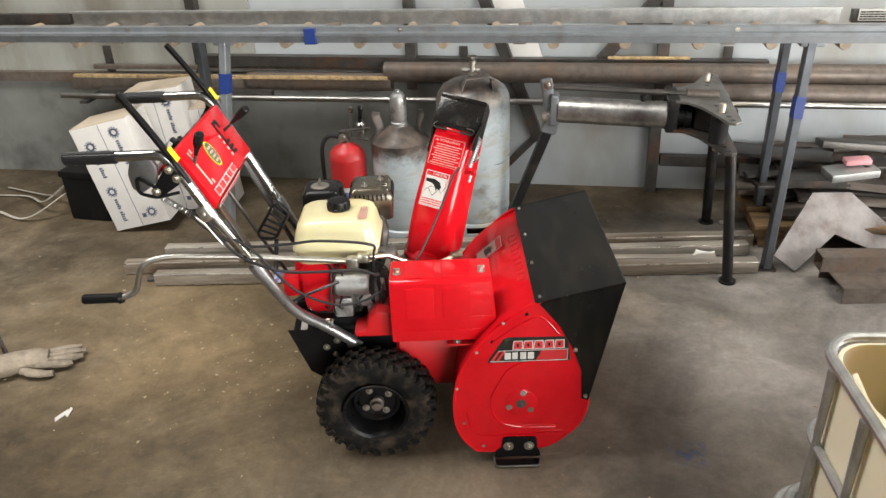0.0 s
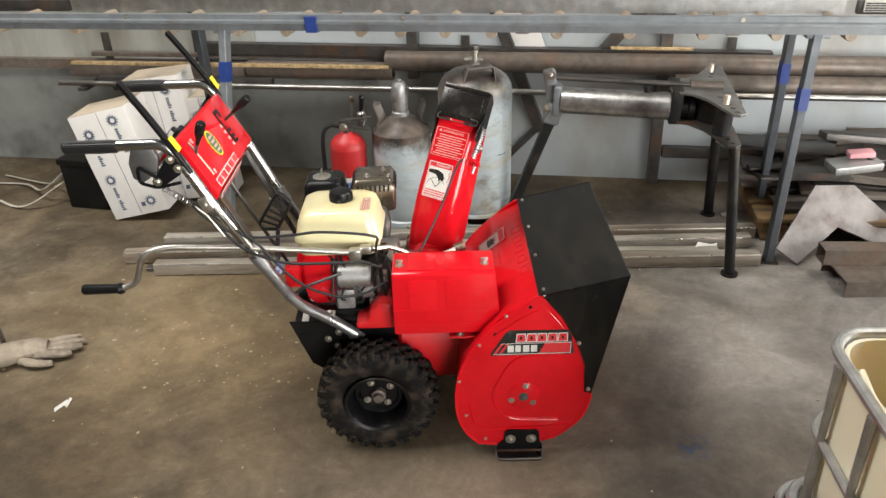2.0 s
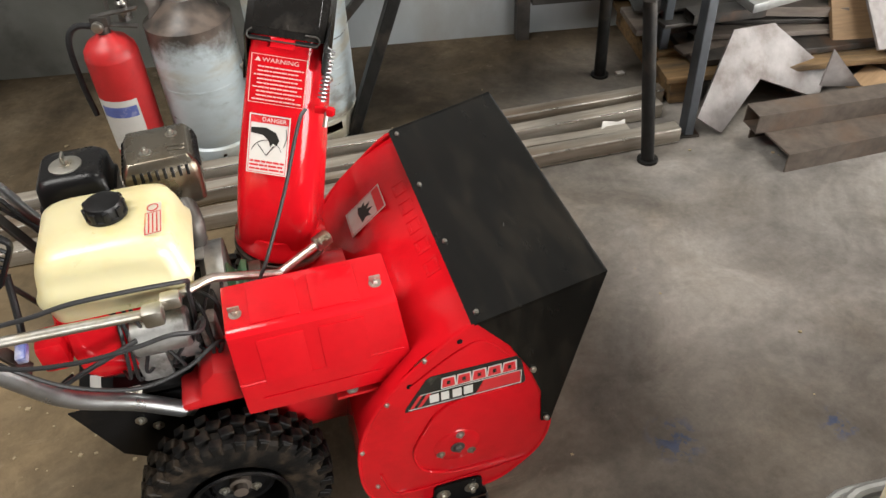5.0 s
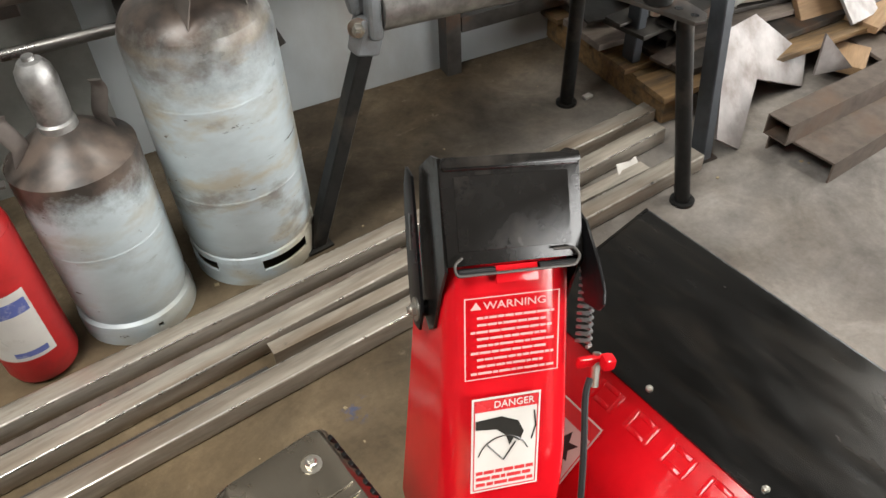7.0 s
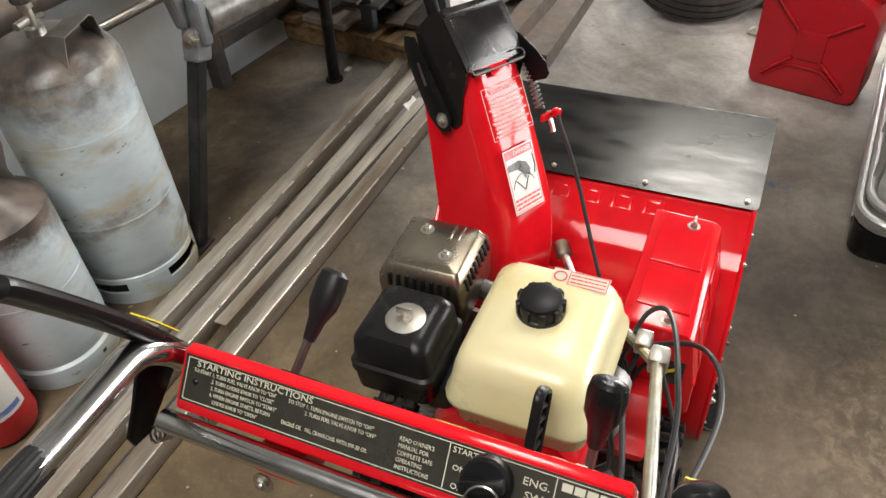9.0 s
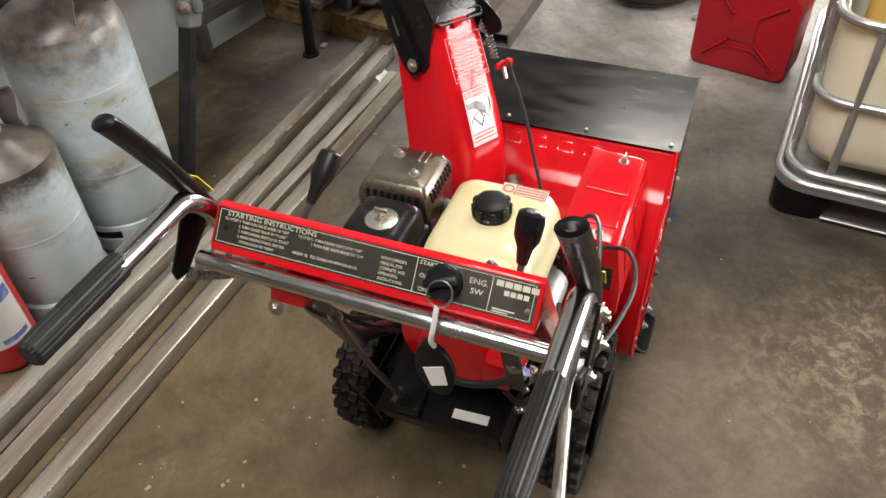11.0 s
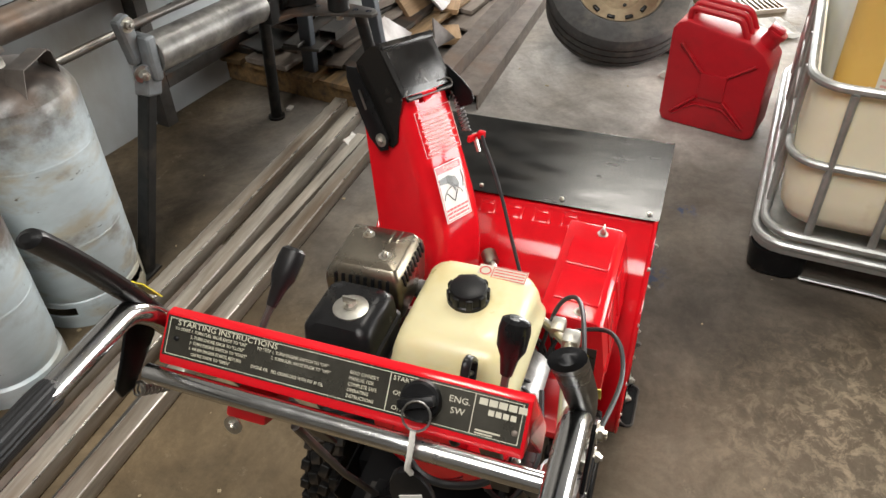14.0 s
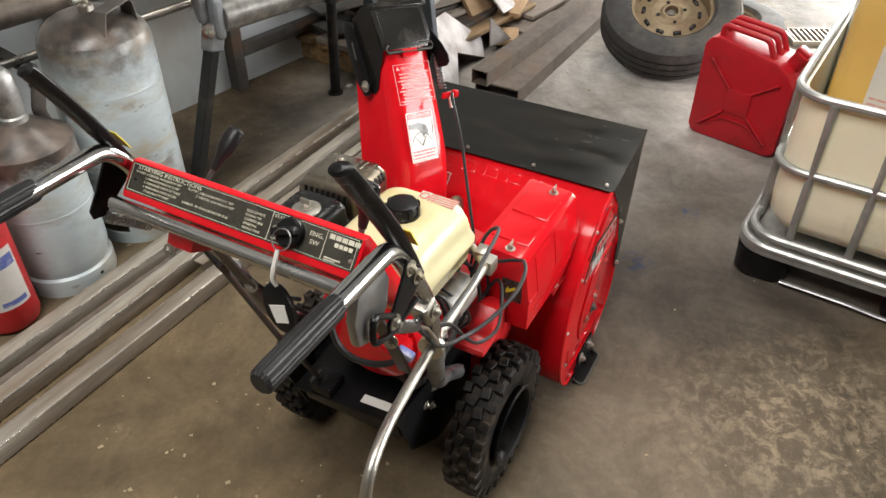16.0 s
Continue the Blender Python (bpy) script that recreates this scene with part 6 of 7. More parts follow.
part("slot", box(B(), (0, 0, 0), (0.0012, 0.035, 0.005)), STEEL_BRIGHT, chute).matrix_local = dfm @ Matrix.Translation((-0.0758, 0.030, -0.074)) @ rot(8, "X")
part("pivot_plate", prism(B(), [(0.092, -0.076), (0.082, -0.058), (0.030, -0.056), (-0.046, -0.056), (-0.064, -0.070), (-0.060, -0.088), (-0.030, -0.098), (0.040, -0.094), (0.076, -0.088)], -0.0755, -0.0725, "x", dfm, 0.0008), BLACK_PAINT, chute, "black pivot plate with a bright slot")
part("pivot_spacer", pipe(B(), [dfm @ Vector((-0.066, -0.044, -0.074)), dfm @ Vector((-0.073, -0.044, -0.074))], 0.008, 12), BLACK_PAINT, chute)
# flared plate that carries the return spring
fa, fb, fc = (dfm @ Vector(p) for p in ((0.069, 0.040, -0.010), (0.069, -0.044, -0.012), (0.071, 0.000, 0.040)))
fu = (fb - fa).normalized()
fv = ((fc - fa) - fu * (fc - fa).dot(fu)).normalized()
part("spring_plate", prism(B(), [(0, 0), (0.085, 0), (0.090, 0.028), (0.084, 0.038), (0.070, 0.040), (0.046, 0.032), (0.010, 0.014)], -0.0015, 0.0015, "z", plane_frame(fa, fu, fv), 0.0008), BLACK_PAINT, chute, "flared black plate holding the spring")
# spring and cable for the deflector
sp = B()
a, b2 = Vector((0.076, 0.055, 0.835)), Vector((0.070, 0.010, 0.762))
d = (b2 - a)
qx = d.normalized().orthogonal().normalized()
qy = d.normalized().cross(qx)
pipe(sp, [a + d * (i / 90) + (qx * math.cos(i * 0.9) + qy * math.sin(i * 0.9)) * 0.0068 for i in range(91)], 0.0019, 5)
part("spring", sp, HANDLE_ZINC, chute)
part("cable_stay", box(box(B(), (0.078, -0.002, 0.752), (0.034, 0.006, 0.012), 0.002), (0.088, -0.010, 0.757), (0.012, 0.012, 0.014), 0.003), RED, chute)
part("cable_end", pipe(B(), [(0.082, 0.002, 0.758), (0.080, -0.014, 0.728)], 0.004, 8), ZINC, chute)
part("chute_cable", pipe(B(), spline([(0.277, 0.026, 0.760), (0.265, 0.018, 0.750), (0.247, -0.003, 0.718), (0.225, -0.027, 0.671), (0.197, -0.052, 0.616), (0.165, -0.080, 0.560), (0.14, -0.10, 0.52), (0.13, -0.10, 0.47)]), 0.0032, 8), CABLE, blower, "black chute control cable")

# chute crank
worm = B()
wd = Vector((-1.0, -0.62, -0.10)).normalized()
w0 = Vector((0.262, 0.004, 0.503))
lathe(worm, [(0, -0.016)] + [p for k in range(6) for p in ((0.011, -0.015 + 0.005 * k), (0.015, -0.0125 + 0.005 * k))] + [(0.011, 0.016), (0, 0.016)], 20, Matrix.Translation(w0) @ wd.to_track_quat("Z", "Y").to_matrix().to_4x4())
crank = part("chute_crank", pipe(B(), fillet([w0, w0 + wd * 0.10, (0.075, -0.115, 0.575), (0.01, -0.175, 0.600), (-0.02, -0.205, 0.603)], 0.01), 0.0075, 10), ZINC, blower, "galvanised chute crank rod with black handle")
part("worm_gear", worm, ZINC, crank, "brassy worm gear")
part("crank_rod", pipe(B(), fillet([(-0.02, -0.200, 0.608), (-0.272, -0.236, 0.650), (-0.447, -0.268, 0.674), (-0.505, -0.280, 0.664), (-0.534, -0.280, 0.585), (-0.565, -0.28, 0.571), (-0.66, -0.28, 0.569)], 0.028), 0.0078, 12), ZINC, crank)
part("crank_grip", lathe(B(), [(0, -0.05), (0.011, -0.05), (0.013, -0.046), (0.012, 0.035), (0.015, 0.042), (0.012, 0.05), (0, 0.05)], 16, Matrix.Translation((-0.620, -0.28, 0.569)) @ Vector((1, 0, 0)).to_track_quat("Z", "Y").to_matrix().to_4x4()), BLACK_PLASTIC, crank)
uj = box(box(B(), (-0.005, -0.20, 0.603), (0.03, 0.026, 0.030), 0.006), (0.02, -0.175, 0.602), (0.03, 0.022, 0.022), 0.005)
part("universal_joint", uj, ZINC, crank)
part("crank_eye", lathe(B(), [(0.0085, -0.006), (0.020, -0.006), (0.020, 0.006), (0.0085, 0.006)], 20, Matrix.Translation((-0.272, -0.236, 0.650)) @ Vector((1, 0.1, 0)).to_track_quat("Z", "Y").to_matrix().to_4x4()), ZINC, crank)

# handlebars
HY = {-1: (-0.155, -0.260), 1: (0.150, 0.166)}
for sgn in (-1, 1):
    y0, y1 = HY[sgn]
    ox, oz = (0.018, -0.016) if sgn < 0 else (0.0, 0.0)
    knee, head = Vector((-0.175, (2 * y0 + y1) / 3, 0.455)), Vector((-0.335 + ox, y1, 0.790 + oz))
    joint = knee.lerp(head, 0.46)
    lower = part("handlebar", pipe(B(), fillet([joint, head, (-0.398 + ox, y1, 0.918 + oz), (-0.425 + ox, y1, 0.948 + oz), (-0.640 + ox, y1 * 1.005, 0.947 + oz)], 0.05, 6), 0.0125, 14), CHROME, blower, "chromed handlebar tube with black grip")
    part("lower_tube", pipe(B(), fillet([knee.lerp(head, 0.50), knee, (-0.095, y0 * 1.04, 0.385), (-0.030, y0, 0.330)], 0.05, 6), 0.0150, 14), HANDLE_ZINC, lower, "dull grey zinc lower tube")
    part("collar", pipe(B(), [knee.lerp(head, 0.42), knee.lerp(head, 0.53)], 0.0172, 14), HANDLE_ZINC, lower)
    gm = Matrix.Translation((-0.586 + ox, y1 * 1.005, 0.947 + oz)) @ Matrix(((0, 0, 1, 0), (1, 0, 0, 0), (0, 1, 0, 0), (0, 0, 0, 1)))
    gr = loft(B(), [[gm @ Vector(((r - (0.0008 if i % 2 else 0.0)) * 0.86 * math.cos(math.pi * i / 20), (r - (0.0008 if i % 2 else 0.0)) * math.sin(math.pi * i / 20) - (0.0012 if k % 2 and math.sin(math.pi * i / 20) < -0.4 else 0.0), z)) for i in range(40)]
                    for k, (r, z) in enumerate(((0.0118, -0.064), (0.0150, -0.060), (0.0158, -0.040), (0.0154, -0.022), (0.0158, -0.002), (0.0154, 0.018), (0.0158, 0.038), (0.0148, 0.056), (0.0136, 0.060)))])
    part("grip", gr, GRIP, lower, "ribbed black rubber grip", 0.35)
    part("flattened_end", box(B(), (-0.045, y0, 0.342), (0.085, 0.006, 0.026), 0.004, rot(40, "Y")), HANDLE_ZINC, lower)
    for x, z in ((-0.062, 0.357), (-0.030, 0.328)):
        part("bolt", hexbolt(B(), (x, y0 + sgn * 0.004, z), (0, sgn, 0), 0.007, 0.006), ZINC, lower)
    # dead-man lever: a broad paddle on a bolted plate, with its hooked arm and return spring
    lv = B()
    ly = y1 + sgn * 0.004
    ty_ = -0.257 if sgn < 0 else 0.156
    lpts = spline([(-0.372 + ox, ly, 0.878 + oz), (-0.396 + ox, ly, 0.925 + oz), (-0.428 + ox, ly * 0.7 + ty_ * 0.3, 0.984 + oz), (-0.460 + ox, ly * 0.3 + ty_ * 0.7, 1.038 + oz), (-0.488 + ox, ty_, 1.082 + oz), (-0.496 + ox, ty_, 1.092 + oz)], 5)
    nl = len(lpts)
    pipe(lv, lpts, [0.009 + 0.0045 * min(1.0, i / (nl * 0.35)) - 0.007 * max(0.0, (i - nl + 3) / 2) for i in range(nl)], 14, None, False, 0.62)
    lever = part("clutch_lever", lv, BLACK_PLASTIC, blower, "black dead-man clutch lever with yellow tag")
    yp = y1 + sgn * 0.016
    part("tag", box(B(), (-0.3955 + ox, ly, 0.950 + oz), (0.0012, 0.024, 0.036), 0.0, rot(-29, "Y")), LABEL_YELLOW, lever, "yellow warning tag")
    part("pivot_plate", prism(B(), [(-0.412 + ox, 0.930 + oz), (-0.384 + ox, 0.903 + oz), (-0.392 + ox, 0.880 + oz), (-0.440 + ox, 0.849 + oz), (-0.458 + ox, 0.853 + oz), (-0.460 + ox, 0.866 + oz), (-0.442 + ox, 0.888 + oz), (-0.424 + ox, 0.914 + oz)], yp - 0.002, yp + 0.002, "y", None, 0.0012), BLACK_PAINT, lever)
    for x, z in ((-0.409 + ox, 0.917 + oz), (-0.395 + ox, 0.895 + oz), (-0.447 + ox, 0.864 + oz)):
        part("bolt", hexbolt(B(), (x, yp + sgn * 0.002, z), (0, sgn, 0), 0.006, 0.006), ZINC, lever)
    if sgn < 0:
        part("cable_arm", pipe(B(), fillet([(-0.445 + ox, yp, 0.872 + oz), (-0.487 + ox, yp, 0.902 + oz), (-0.490 + ox, yp, 0.862 + oz), (-0.452 + ox, yp, 0.849 + oz), (-0.396 + ox, yp, 0.860 + oz)], 0.012), 0.0042, 8), BLACK_PAINT, lever)
    sp = B()
    a, b2 = Vector((-0.441 + ox, yp - sgn * 0.004, 0.848 + oz)), Vector((-0.384 + ox, y1 + sgn * 0.006, 0.800 + oz))
    d = b2 - a
    qx = d.normalized().orthogonal().normalized()
    qy = d.normalized().cross(qx)
    pipe(sp, [a + d * (i / 100) + (qx * math.cos(i * 0.85) + qy * math.sin(i * 0.85)) * 0.0075 for i in range(101)], 0.0014, 5)
    part("spring", sp, STEEL_BRIGHT, lever)
    part("spring_rod", pipe(B(), [b2, b2 + Vector((0.030, 0, -0.030)), b2 + Vector((0.062, 0, -0.085))], 0.0030, 8), ZINC, lever)
    part("clamp", box(B(), (-0.350 + ox, y1, 0.800 + oz), (0.030, 0.030, 0.040), 0.008, rot(-25, "Y"), 3), ZINC, lower)
    part("bolt", hexbolt(B(), (-0.350 + ox, y1 + sgn * 0.016, 0.802 + oz), (0, sgn, 0), 0.006, 0.006), ZINC, lower)
part("cross_tube", pipe(B(), [(-0.440, -0.258, 0.878), (-0.437, 0.158, 0.876)], 0.0100, 14), CHROME, blower, "chromed cross tube")
part("guide_bracket", prism(B(), [(-0.478, 0.930), (-0.432, 0.930), (-0.420, 0.905), (-0.428, 0.866), (-0.466, 0.842), (-0.488, 0.852), (-0.492, 0.890)], -0.269, -0.255, "y", None, 0.005), HANDLE_ZINC, blower, "pressed zinc cable guide")
for sgn, y in ((1, 0.125), (-1, -0.165)):
    part("brace", bar(B(), (-0.345, y, 0.800), (-0.215, y * 0.92, 0.500), 0.006, 0.026, (0, 1, 0), 0.001), STEEL_DARK, blower, "flat dark steel brace")
    part("bolt", hexbolt(B(), (-0.268, y * 0.95 - 0.004, 0.62), (-0.9, -0.3, 0.3), 0.007, 0.008), ZINC, blower)

# control panel
PY0, PY1 = -0.223, 0.149
panel_sec = [(-0.428, 0.884), (-0.4245, 0.892), (-0.396, 0.925), (-0.386, 0.924), (-0.312, 0.792), (-0.318, 0.775), (-0.332, 0.765), (-0.345, 0.785), (-0.400, 0.875)]
panel = part("control_panel", prism(B(), panel_sec, PY0, PY1, "y", None, 0.003), RED, blower, "red control panel with black instruction plate and levers")
ip = plane_frame((-0.4245, PY1 - 0.004, 0.8925), (0, -1, 0), (0.0285, 0, 0.033)) @ Matrix.Diagonal((1, 0.90, 1, 1))
PW = PY1 - PY0 - 0.008
part("instruction_plate", rects(B(), ip, [(0.0, 0.002, PW, 0.046)], 0.0008, 0.0008), INSTRUCTION_PLATE, panel, "black instruction plate with cream print")
TZ = 0.0013
def plate_text(body, x, y, size, wide=1.0):
    text_part("plate_text", body, size, ip @ Matrix.Translation((x, y, TZ)), PLATE_PRINT, panel, 0.0002, wide=wide)


plate_text("STARTING INSTRUCTIONS", 0.012, 0.0372, 0.0082, 1.12)
for k, s in enumerate(("TO START 1. TURN FUEL VALVE KNOB TO \"ON\"", "2. TURN CHOKE KNOB TO \"CLOSE\"", "3. TURN ENGINE SWITCH TO \"START\"", "4. WHEN ENGINE STARTS, RETURN", "CHOKE KNOB TO \"OPEN\"")):
    plate_text(s, 0.010 if k == 0 else (0.0285 if k < 4 else 0.032), 0.0318 - 0.0060 * k, 0.0050, 0.74)
for k, s in enumerate(("TO STOP 1. TURN ENGINE SWITCH TO \"OFF\"", "2. TURN FUEL VALVE KNOB TO \"OFF\"")):
    plate_text(s, 0.101 if k == 0 else 0.117, 0.0318 - 0.0060 * k, 0.0050, 0.74)
plate_text("ENGINE OIL   FILL CRANKCASE WITH 5W-30 OIL", 0.098, 0.0118, 0.0050, 0.70)
for k, s in enumerate(("READ OWNER'S", "MANUAL FOR", "COMPLETE SAFE", "OPERATING", "INSTRUCTIONS")):
    plate_text(s, 0.198, 0.0318 - 0.0060 * k, 0.0052, 0.76)
plate_text("START", 0.240, 0.0370, 0.0066)
plate_text("ON", 0.242, 0.0225, 0.0066)
plate_text("OFF", 0.243, 0.0075, 0.0066)
plate_text("ENG.", 0.294, 0.030, 0.0090)
plate_text("SW", 0.297, 0.019, 0.0090)
part("plate_border", rects(B(), ip, frame_bars(0.003, 0.004, PW - 0.003, 0.044, 0.0007) + [(0.237, 0.004, 0.2378, 0.044), (0.317, 0.004, 0.3178, 0.044)], TZ, 0.0003), PLATE_PRINT, panel)
for x0, y0, x1, y1 in [(0.3215 + 0.0088 * k, 0.0345, 0.3290 + 0.0088 * k, 0.0410) for k in range(5)] + [(0.331 + 0.0066 * k, 0.0255, 0.3362 + 0.0066 * k, 0.0310) for k in range(4)] + [(0.322, 0.0085, 0.345, 0.0102), (0.322, 0.0058, 0.338, 0.0072)]:
    part("maker_bar", rects(B(), ip, [(x0, y0, x1, y1)], TZ, 0.0003), PLATE_PRINT, panel)
for x, y in ((0.013, 0.022), (0.357, 0.015)):
    part("rivet", lathe(B(), [(0, 0.0026), (0.002, 0.0022), (0.0035, 0.0008), (0, 0.0005)], 12, ip @ Matrix.Translation((x, y, 0))), STEEL_RUST if x > 0.1 else BLACK_PAINT, panel)
km = plane_frame(ip @ Vector((0.270, 0.024, 0)), (0, -1, 0), (0.0285, 0, 0.033))
kb = lathe(B(), [(0.019, 0.001), (0.0185, 0.010), (0.016, 0.0125), (0, 0.0125)], 28, km)
box(kb, (0, 0, 0), (0.034, 0.010, 0.012), 0.003, km @ Matrix.Translation((0, 0, 0.017)) @ rot(18, "Z"))
part("engine_switch", kb, BLACK_PLASTIC, panel, "black rotary engine switch")
kr = B()
pipe(kr, [km @ Vector((0.013 * math.cos(radians(a)) + 0.004, 0.013 * math.sin(radians(a)) - 0.010, 0.024)) for a in range(0, 360, 24)], 0.0011, 6, None, True)
part("key_ring", kr, STEEL_BRIGHT, panel)
kp = km @ Vector((0.004, -0.023, 0.024))
part("key_cord", pipe(B(), spline([kp, kp + Vector((-0.012, 0, -0.02)), kp + Vector((-0.014, 0.002, -0.035)), kp + Vector((-0.012, 0.0, -0.045))]), 0.003, 6), PAPER, panel, "white cord")
kt = plane_frame(kp + Vector((-0.012, 0.0, -0.080)), (0.15, -1, 0), (0.1, 0, 1))
part("key_tag", prism(B(), [(0.020 * math.cos(radians(a)) * (1 if math.sin(radians(a)) < 0 else 1), 0.036 * math.sin(radians(a))) for a in range(0, 360, 20)], -0.004, 0.004, "z", kt @ rot(14, "Z"), 0.0015), BLACK_PLASTIC, panel, "black and white key tag")
part("tag_paper", prism(B(), [(-0.009, -0.020), (0.009, -0.020), (0.011, 0.006), (-0.011, 0.006)], 0.0042, 0.0052, "z", kt @ rot(14, "Z")), LABEL_WHITE, panel)
# sloping front face with gear slots and the badge
sf = plane_frame((-0.386, PY0, 0.9235), (0, 1, 0), (-0.076, 0, 0.134))  # x across, y up the slope (negative is down)
part("gear_slot", rects(B(), sf, [(0.036, -0.045, 0.044, -0.02), (0.036, -0.115, 0.043, -0.03)], 0.0012, 0.001), PLATE_PRINT, panel)
part("gear_slot", rects(B(), sf, [(0.262, -0.118, 0.271, -0.020), (0.271, -0.105, 0.291, -0.096), (0.271, -0.088, 0.291, -0.079), (0.271, -0.119, 0.291, -0.111), (0.271, -0.03, 0.285, -0.020), (0.285, -0.045, 0.295, -0.02)], 0.0012, 0.001), BLACK_PAINT, panel)
for q in ([(0.245, -0.118 + 0.018 * k, 0.256, -0.109 + 0.018 * k) for k in range(4)] + [(0.052, -0.03, 0.062, -0.018), (0.052, -0.118, 0.062, -0.106)]):
    part("slot_numeral", rects(B(), sf, [q], 0.001, 0.0006), LABEL_PALE, panel)
ov = [(0.150 + 0.024 * math.cos(radians(a)), -0.070 + 0.036 * math.sin(radians(a))) for a in range(0, 360, 15)]
part("oval_badge", prism(B(), ov, 0.0008, 0.0016, "z", sf), LABEL_YELLOW, panel, "oval gold and green badge")
part("oval_badge_face", prism(B(), [((x - 0.150) * 0.86 + 0.150, (y + 0.070) * 0.88 - 0.070) for x, y in ov], 0.0016, 0.0021, "z", sf), WIRE_GREEN, panel)
part("oval_badge_bars", rects(B(), sf, [(0.138, -0.092 + 0.012 * k, 0.162, -0.086 + 0.012 * k) for k in range(4)], 0.0023, 0.0004), LABEL_PALE, panel)
for k in range(5):
    part("maker_block", rects(B(), sf, [(0.030 + 0.0365 * k, -0.148, 0.065 + 0.0365 * k, -0.126)], 0.0010, 0.0006), LABEL_WHITE, panel, "white-edged maker's block")
    part("maker_block_face", rects(B(), sf, [(0.0325 + 0.0365 * k, -0.1455, 0.0625 + 0.0365 * k, -0.1285)], 0.0016, 0.0006), LABEL_RED, panel)
lf = plane_frame((-0.3135, PY0 + 0.02, 0.776), (0, 1, 0), (0.006, 0, 0.016))
part("maker_strip", rects(B(), lf, [(0.0, -0.006, 0.20, 0.012)], 0.0012, 0.0008), LABEL_WHITE, panel, "white strip with red maker's bars")
part("maker_strip_bars", rects(B(), lf, [(0.006 + 0.032 * k, -0.003, 0.030 + 0.032 * k, 0.009) for k in range(6)], 0.0018, 0.0006), LABEL_RED, panel)
for (bx, by, bz), (tx, ty, tz) in (((-0.365, -0.185, 0.870), (-0.335, -0.190, 0.955)), ((-0.360, 0.080, 0.870), (-0.285, 0.065, 0.935))):
    a, b2 = Vector((bx, by, bz)), Vector((tx, ty, tz))
    lvp = part("shift_lever", pipe(B(), [a, a + (b2 - a) * 0.5], 0.004, 8), STEEL_DARK, panel)
    kq = Matrix.Translation(a + (b2 - a) * 0.38) @ (b2 - a).to_track_quat("Z", "Y").to_matrix().to_4x4() @ Matrix.Diagonal((1.0, 0.75, 1, 1))
    h = (b2 - a).length * 0.66
    part("shift_knob", lathe(B(), [(0, 0), (0.006, 0), (0.009, h * 0.3), (0.0145, h * 0.5), (0.0155, h * 0.8), (0.014, h * 0.95), (0.009, h), (0, h)], 18, kq), BLACK_PLASTIC, panel, "black shift lever knob")
part("panel_bracket", box(B(), (-0.402, 0.062, 0.828), (0.05, 0.045, 0.026), 0.004, rot(28, "Y")), RED_DULL, panel)
part("bolt", hexbolt(B(), (-0.436, 0.072, 0.826), (-1, 0, 0.3), 0.006, 0.005), ZINC, panel)

# control cables
for pts, r in (([(-0.375, -0.270, 0.800), (-0.330, -0.262, 0.735), (-0.258, -0.242, 0.682), (-0.153, -0.239, 0.681), (-0.089, -0.229, 0.682), (-0.004, -0.212, 0.667), (0.042, -0.195, 0.650), (0.052, -0.176, 0.632), (0.046, -0.163, 0.605), (0.040, -0.150, 0.54), (0.03, -0.14, 0.47)], 0.0036),
               ([(-0.350, -0.258, 0.775), (-0.282, -0.252, 0.668), (-0.211, -0.260, 0.630), (-0.150, -0.274, 0.622), (-0.080, -0.284, 0.625), (-0.020, -0.276, 0.622), (0.020, -0.258, 0.612), (0.052, -0.236, 0.585), (0.058, -0.205, 0.568), (0.050, -0.172, 0.548), (0.02, -0.15, 0.48)], 0.0036),
               ([(-0.360, -0.266, 0.790), (-0.300, -0.255, 0.725), (-0.238, -0.250, 0.672), (-0.191, -0.250, 0.606), (-0.135, -0.249, 0.545), (-0.054, -0.245, 0.506), (0.015, -0.222, 0.500), (0.060, -0.198, 0.512), (0.072, -0.175, 0.490), (0.05, -0.15, 0.43)], 0.0034),
               ([(-0.215, -0.155, 0.540), (-0.228, -0.120, 0.514), (-0.237, -0.070, 0.506), (-0.241, -0.035, 0.530), (-0.236, -0.015, 0.585)], 0.0060),
               ([(-0.18, -0.12, 0.435), (-0.20, -0.16, 0.45), (-0.15, -0.19, 0.50), (-0.05, -0.17, 0.53)], 0.0042),
               ([(-0.33, 0.16, 0.76), (-0.27, 0.15, 0.62), (-0.20, 0.13, 0.54), (-0.17, 0.10, 0.52)], 0.0042),
               ([(-0.31, 0.17, 0.74), (-0.24, 0.14, 0.60), (-0.16, 0.10, 0.48), (-0.06, 0.02, 0.40)], 0.0042)):
    part("control_cable", pipe(B(), spline(pts, 6), r, 8), CABLE, blower, "black control cable")
part("connector", box(B(), (-0.214, -0.152, 0.541), (0.016, 0.030, 0.016), 0.003, rot(15, "X")), LABEL_BLUE, blower, "blue plastic connector")
# pull handle of the recoil starter
lp = B()
hoop = [(-0.254, -0.10, 0.632), (-0.262, -0.10, 0.646), (-0.206, -0.10, 0.732), (-0.193, -0.10, 0.730), (-0.174, -0.10, 0.706), (-0.176, -0.10, 0.696), (-0.216, -0.10, 0.630)]
pipe(lp, fillet(hoop + [hoop[0]], 0.010), 0.0062, 8, None, False, 0.7)
strap = part("pull_handle", lp, BLACK_PLASTIC, blower, "black ladder-shaped starter pull handle")
